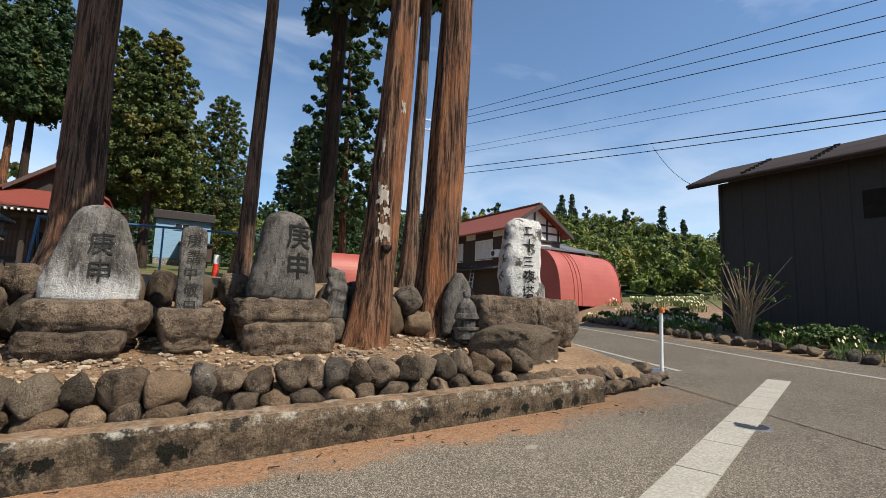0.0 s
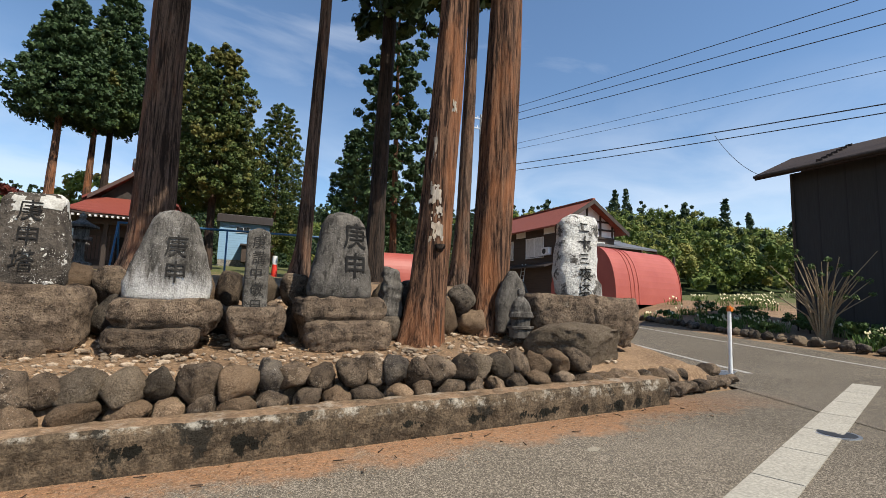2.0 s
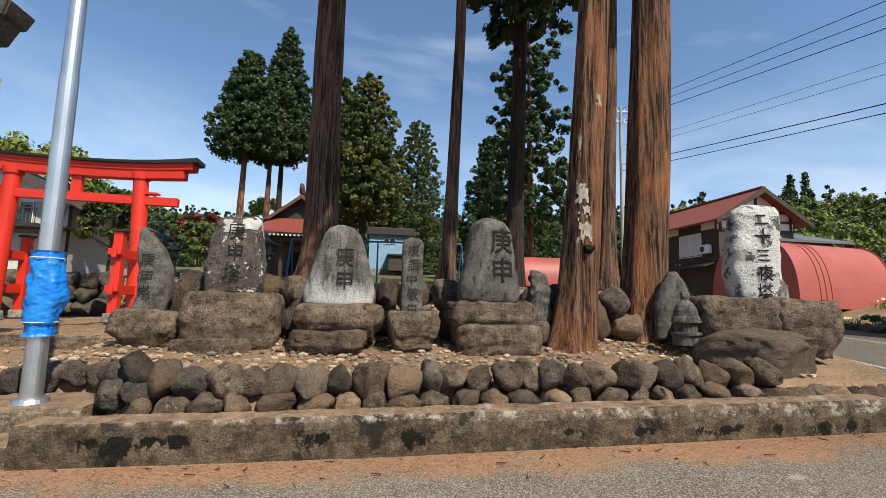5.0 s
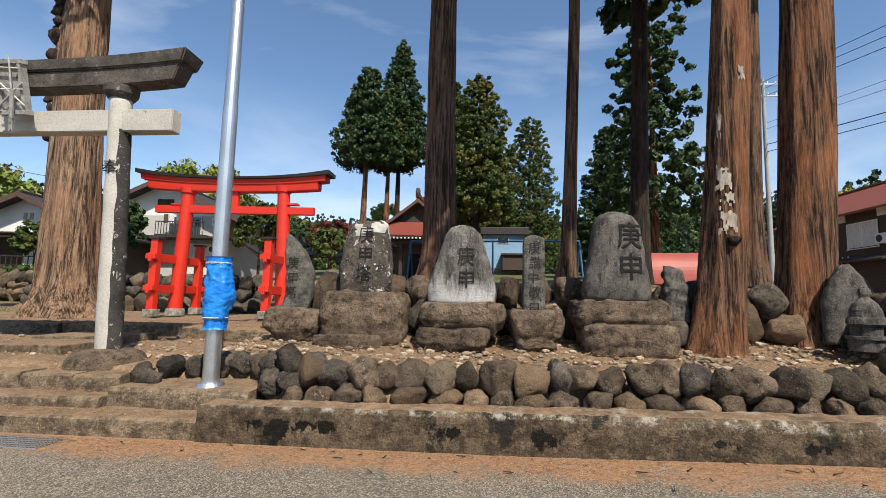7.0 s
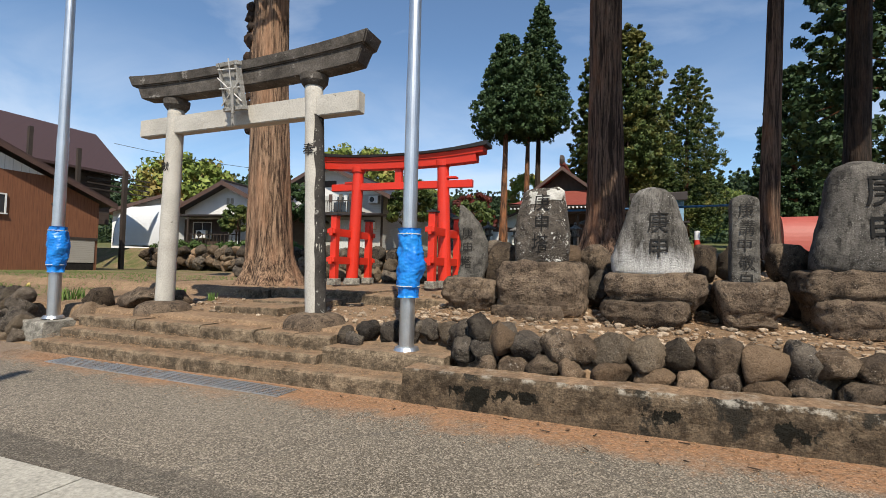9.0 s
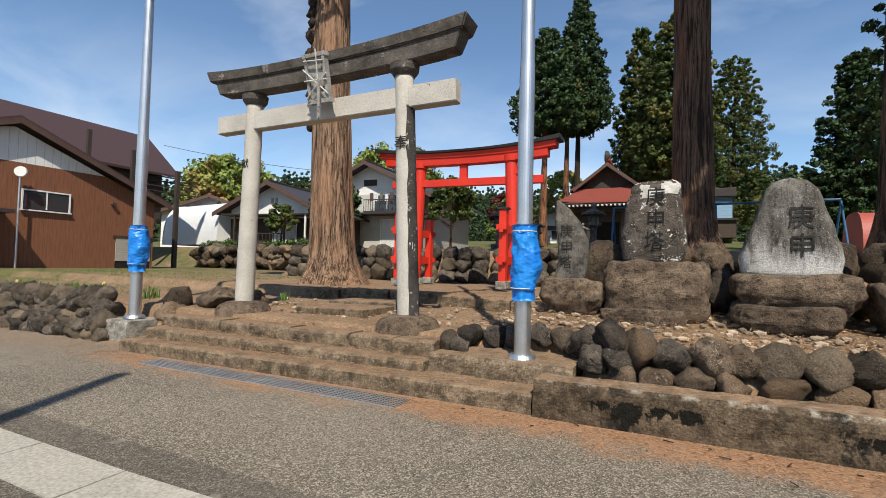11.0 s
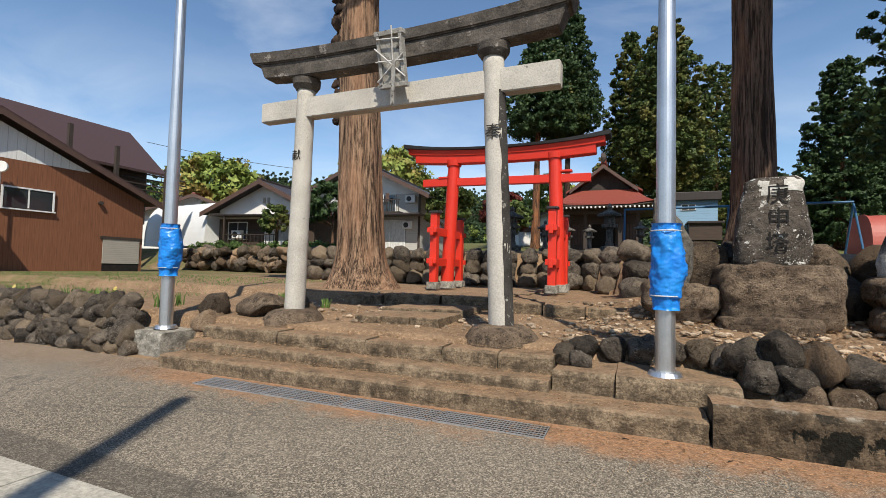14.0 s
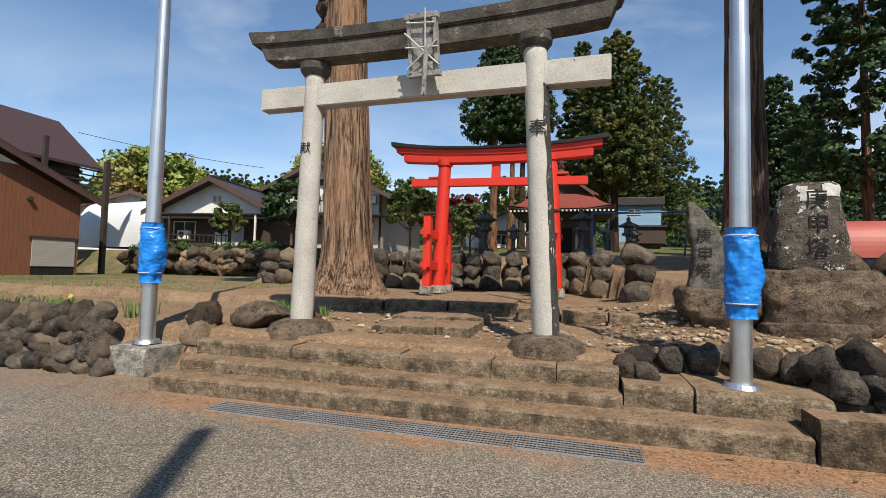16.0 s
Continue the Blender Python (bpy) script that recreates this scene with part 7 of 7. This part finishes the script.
tagged(sheet("lawn_grass", v, f, BLADE), "patchy green lawn grass beside the soil", "grass", kind="stuff")
# flower bed along the far side of the side road


def bed_xy(u, w):
    return side_xy(-6 + 22 * u, 2.1 + w)


rs = random.Random(21)
for i in range(46):
    u, w = rs.random(), rs.uniform(0.1, 2.6)
    x, y = bed_xy(u, w)
    plant_clump("daffodil_clump", "clump of daffodils in the bed before the barn", x, y, 70, 0.38, 0.4, 300 + i, rs.choice((3, 4, 6)), CREAM)
bed = thing("bed_edging", "low line of dark stones edging the flower bed", "stone edging", kind="structure")
for i in range(46):
    u = i / 45
    x, y = bed_xy(u, rs.uniform(-0.1, 0.15))
    stone(bed, x, y, land(x, y) + 0.07, rs.uniform(0.14, 0.28), 0.18, rs.uniform(0.1, 0.2), rs, dark=True, turn=25)
BED_LEAF = make_leaf("bed_foliage", (0.03, 0.06, 0.015), (0.09, 0.14, 0.035))
for i in range(40):
    x, y = bed_xy(rs.random(), rs.uniform(0.5, 3.6))
    r = rs.uniform(0.22, 0.45)
    s = thing("bed_shrub", "low leafy green shrub in the flower bed", "shrub", (x, y, land(x, y)), 0, "bed shrubs")
    part("stem", pipe((0, 0, -0.05), (0, 0, r * 0.8), 0.03, 0.015, 8), BARK_DARK, s)
    c = [(rs.uniform(-r, r), rs.uniform(-r, r), rs.uniform(0.15, r * 1.3)) for _ in range(14)]
    crown(s, c, [r * 0.4] * 14, 60, 0.05, 400 + i, BED_LEAF)
# bare many-stemmed shrub against the barn
TWIG = surface("brown_stems", (0.4, 0.3, 0.19), (0.55, 0.43, 0.28), 6, 50, 0.9, 0.2, 0.004)
bx, by = 17.9, 8.4
bare = thing("bare_shrub", "tall many-stemmed shrub with budding bare shoots", "shrub", (bx, by, land(bx, by)))
for i in range(48):
    a, q = rs.uniform(0, 6.28), rs.uniform(0.1, 1.1)
    h = rs.uniform(1.3, 2.9)
    top = (q * math.cos(a) * 1.3, q * math.sin(a) * 1.3, h)
    mid = (0.4 * q * math.cos(a + 0.4), 0.4 * q * math.sin(a + 0.4), h * 0.5)
    bm = pipe((0.15 * math.cos(a), 0.15 * math.sin(a), -0.05), mid, 0.026, 0.02, 7)
    tube(bm, mid, top, 0.02, 0.01, 7)
    st = part("stem", bm, TWIG, bare)
    if i % 2:
        crown(st, [top], [0.11], 50, 0.035, 500 + i, BED_LEAF, 0.8, "buds")
rs2 = random.Random(33)
for i in range(22):
    x, y = 27 + rs2.uniform(-3, 12), 17 + rs2.uniform(-3, 6)
    plant_clump("daffodil_clump", "pale daffodils flowering in the far field", x, y, 50, 0.4, 0.5, 600 + i, 6, CREAM)

# ---- garden before the white houses ----
rs = random.Random(44)
rockery = thing("garden_rockery", "bank of pale garden rocks below the white houses", "stone wall", kind="structure")
for i in range(120):
    u = rs.random()
    x, y = -29.5 + 12 * u, 20.1 + 0.9 * rs.random()
    stone(rockery, x, y, 1.15 + 0.95 * rs.random(), rs.uniform(0.22, 0.48), 0.35, rs.uniform(0.18, 0.32), rs, dark=rs.random() < 0.3)
for i in range(11):
    x, y = -29 + 1.1 * i + rs.uniform(-0.3, 0.3), 21.3
    r = rs.uniform(0.5, 0.85)
    s = thing("garden_shrub", "rounded clipped green garden shrub", "shrub", (x, y, 1.9), 0, "garden shrubs")
    part("stem", pipe((0, 0, -0.5), (0, 0, r * 0.5), 0.04, 0.02, 8), BARK_DARK, s)
    c = [(rs.uniform(-r, r), rs.uniform(-r * 0.6, r * 0.6), rs.uniform(0.0, r * 0.9)) for _ in range(20)]
    crown(s, c, [r * 0.36] * 20, 70, 0.07, 700 + i, BED_LEAF)

# ---- litter, pebbles and twigs on the terrace ----
rs = random.Random(55)
PEBBLE = surface("pale_pebbles", (0.62, 0.49, 0.36), (0.36, 0.27, 0.18), 30, 90, 0.9, 0.3, 0.002, island=True, vary=0.5)


def on_terrace():
    while True:
        x, y = rs.uniform(-9.3, 5.6), rs.uniform(5.25, 8.6)
        if -4.5 < x < -2.6 and y < 5.75 or x < -4.4 and (y < 5.8 or rs.random() < 0.7):
            continue
        return x, y


base = bmesh.new()
bmesh.ops.create_icosphere(base, subdivisions=1, radius=1)
bv = np.array([v.co[:] for v in base.verts])
bf = np.array([[v.index for v in fc.verts] for fc in base.faces])
base.free()
vs, fs = [], []
for i in range(4200):
    x, y = on_terrace()
    s = 0.009 + 0.045 * rs.random() ** 3
    q = bv * np.array([s * rs.uniform(0.8, 1.6), s * rs.uniform(0.8, 1.3), s * 0.6]) + np.array([x, y, land(x, y) + s * 0.3 + 0.008])
    fs += (bf + len(vs)).tolist()
    vs += q.tolist()
tagged(sheet("pebbles", vs, fs, PEBBLE), "pale pebbles scattered on the terrace soil", "pebbles", kind="stuff")


def litter(name, n, where, size, material, label, flat=0.15):
    vs, fs = [], []
    for i in range(n):
        x, y, z = where()
        a, l, w = rs.uniform(0, 6.28), size * rs.uniform(0.5, 1.6), size * rs.uniform(0.15, 0.5)
        dx, dy = math.cos(a) * l, math.sin(a) * l
        k = len(vs)
        t = rs.uniform(0, flat) * l
        vs += [(x - dx, y - dy, z), (x + dy * w / l * 0.5, y - dx * w / l * 0.5, z + t), (x + dx, y + dy, z + t * 0.5), (x - dy * w / l * 0.5, y + dx * w / l * 0.5, z + t)]
        fs.append((k, k + 1, k + 2, k + 3))
    return tagged(sheet(name, vs, fs, material), label, "litter", kind="stuff")


def terrace_spot():
    x, y = on_terrace()
    return x, y, land(x, y) + 0.02 + rs.uniform(0, 0.015)


def kerb_spot():
    x = rs.uniform(-9.5, 6.0)
    y = 4.38 - abs(rs.gauss(0, 0.32))
    return x, y, float(road_z(x, y)) + 0.008


def step_spot():
    k = rs.random()
    x = rs.uniform(-9.2, -3.1 if k < 0.4 else -4.35)
    y, z = ((rs.uniform(4.5, 4.74), 0.215), (rs.uniform(4.82, 5.03), 0.335), (rs.uniform(5.15, 5.7), 0.515))[0 if k < 0.4 else 1 if k < 0.6 else 2]
    return x, y, z + 0.02


litter("leaf_litter", 12000, terrace_spot, 0.034, DRY, "brown dead leaves and cedar needles over the soil", 0.6)
litter("needle_drift", 9000, kerb_spot, 0.017, DRY, "orange cedar needles drifted along the kerb", 0.2)
litter("step_litter", 3600, step_spot, 0.02, DRY, "brown needles lying on the steps", 0.2)
TWIGS = surface("dark_twigs", (0.06, 0.04, 0.028), (0.1, 0.068, 0.045), 8, 60, 0.9, 0.2, 0.003)
for i in range(34):
    x = rs.uniform(-4, 5.5)
    y = 4.35 - abs(rs.gauss(0, 0.35))
    a, l = rs.uniform(0, 6.28), rs.uniform(0.03, 0.1)
    z = float(road_z(x, y)) + 0.012
    tagged(part("twig", pipe((x, y, z), (x + l * math.cos(a), y + l * math.sin(a), z + 0.01), 0.006, 0.004, 6), TWIGS), "small dark cedar twig fallen on the road", "twig", group="fallen twigs")
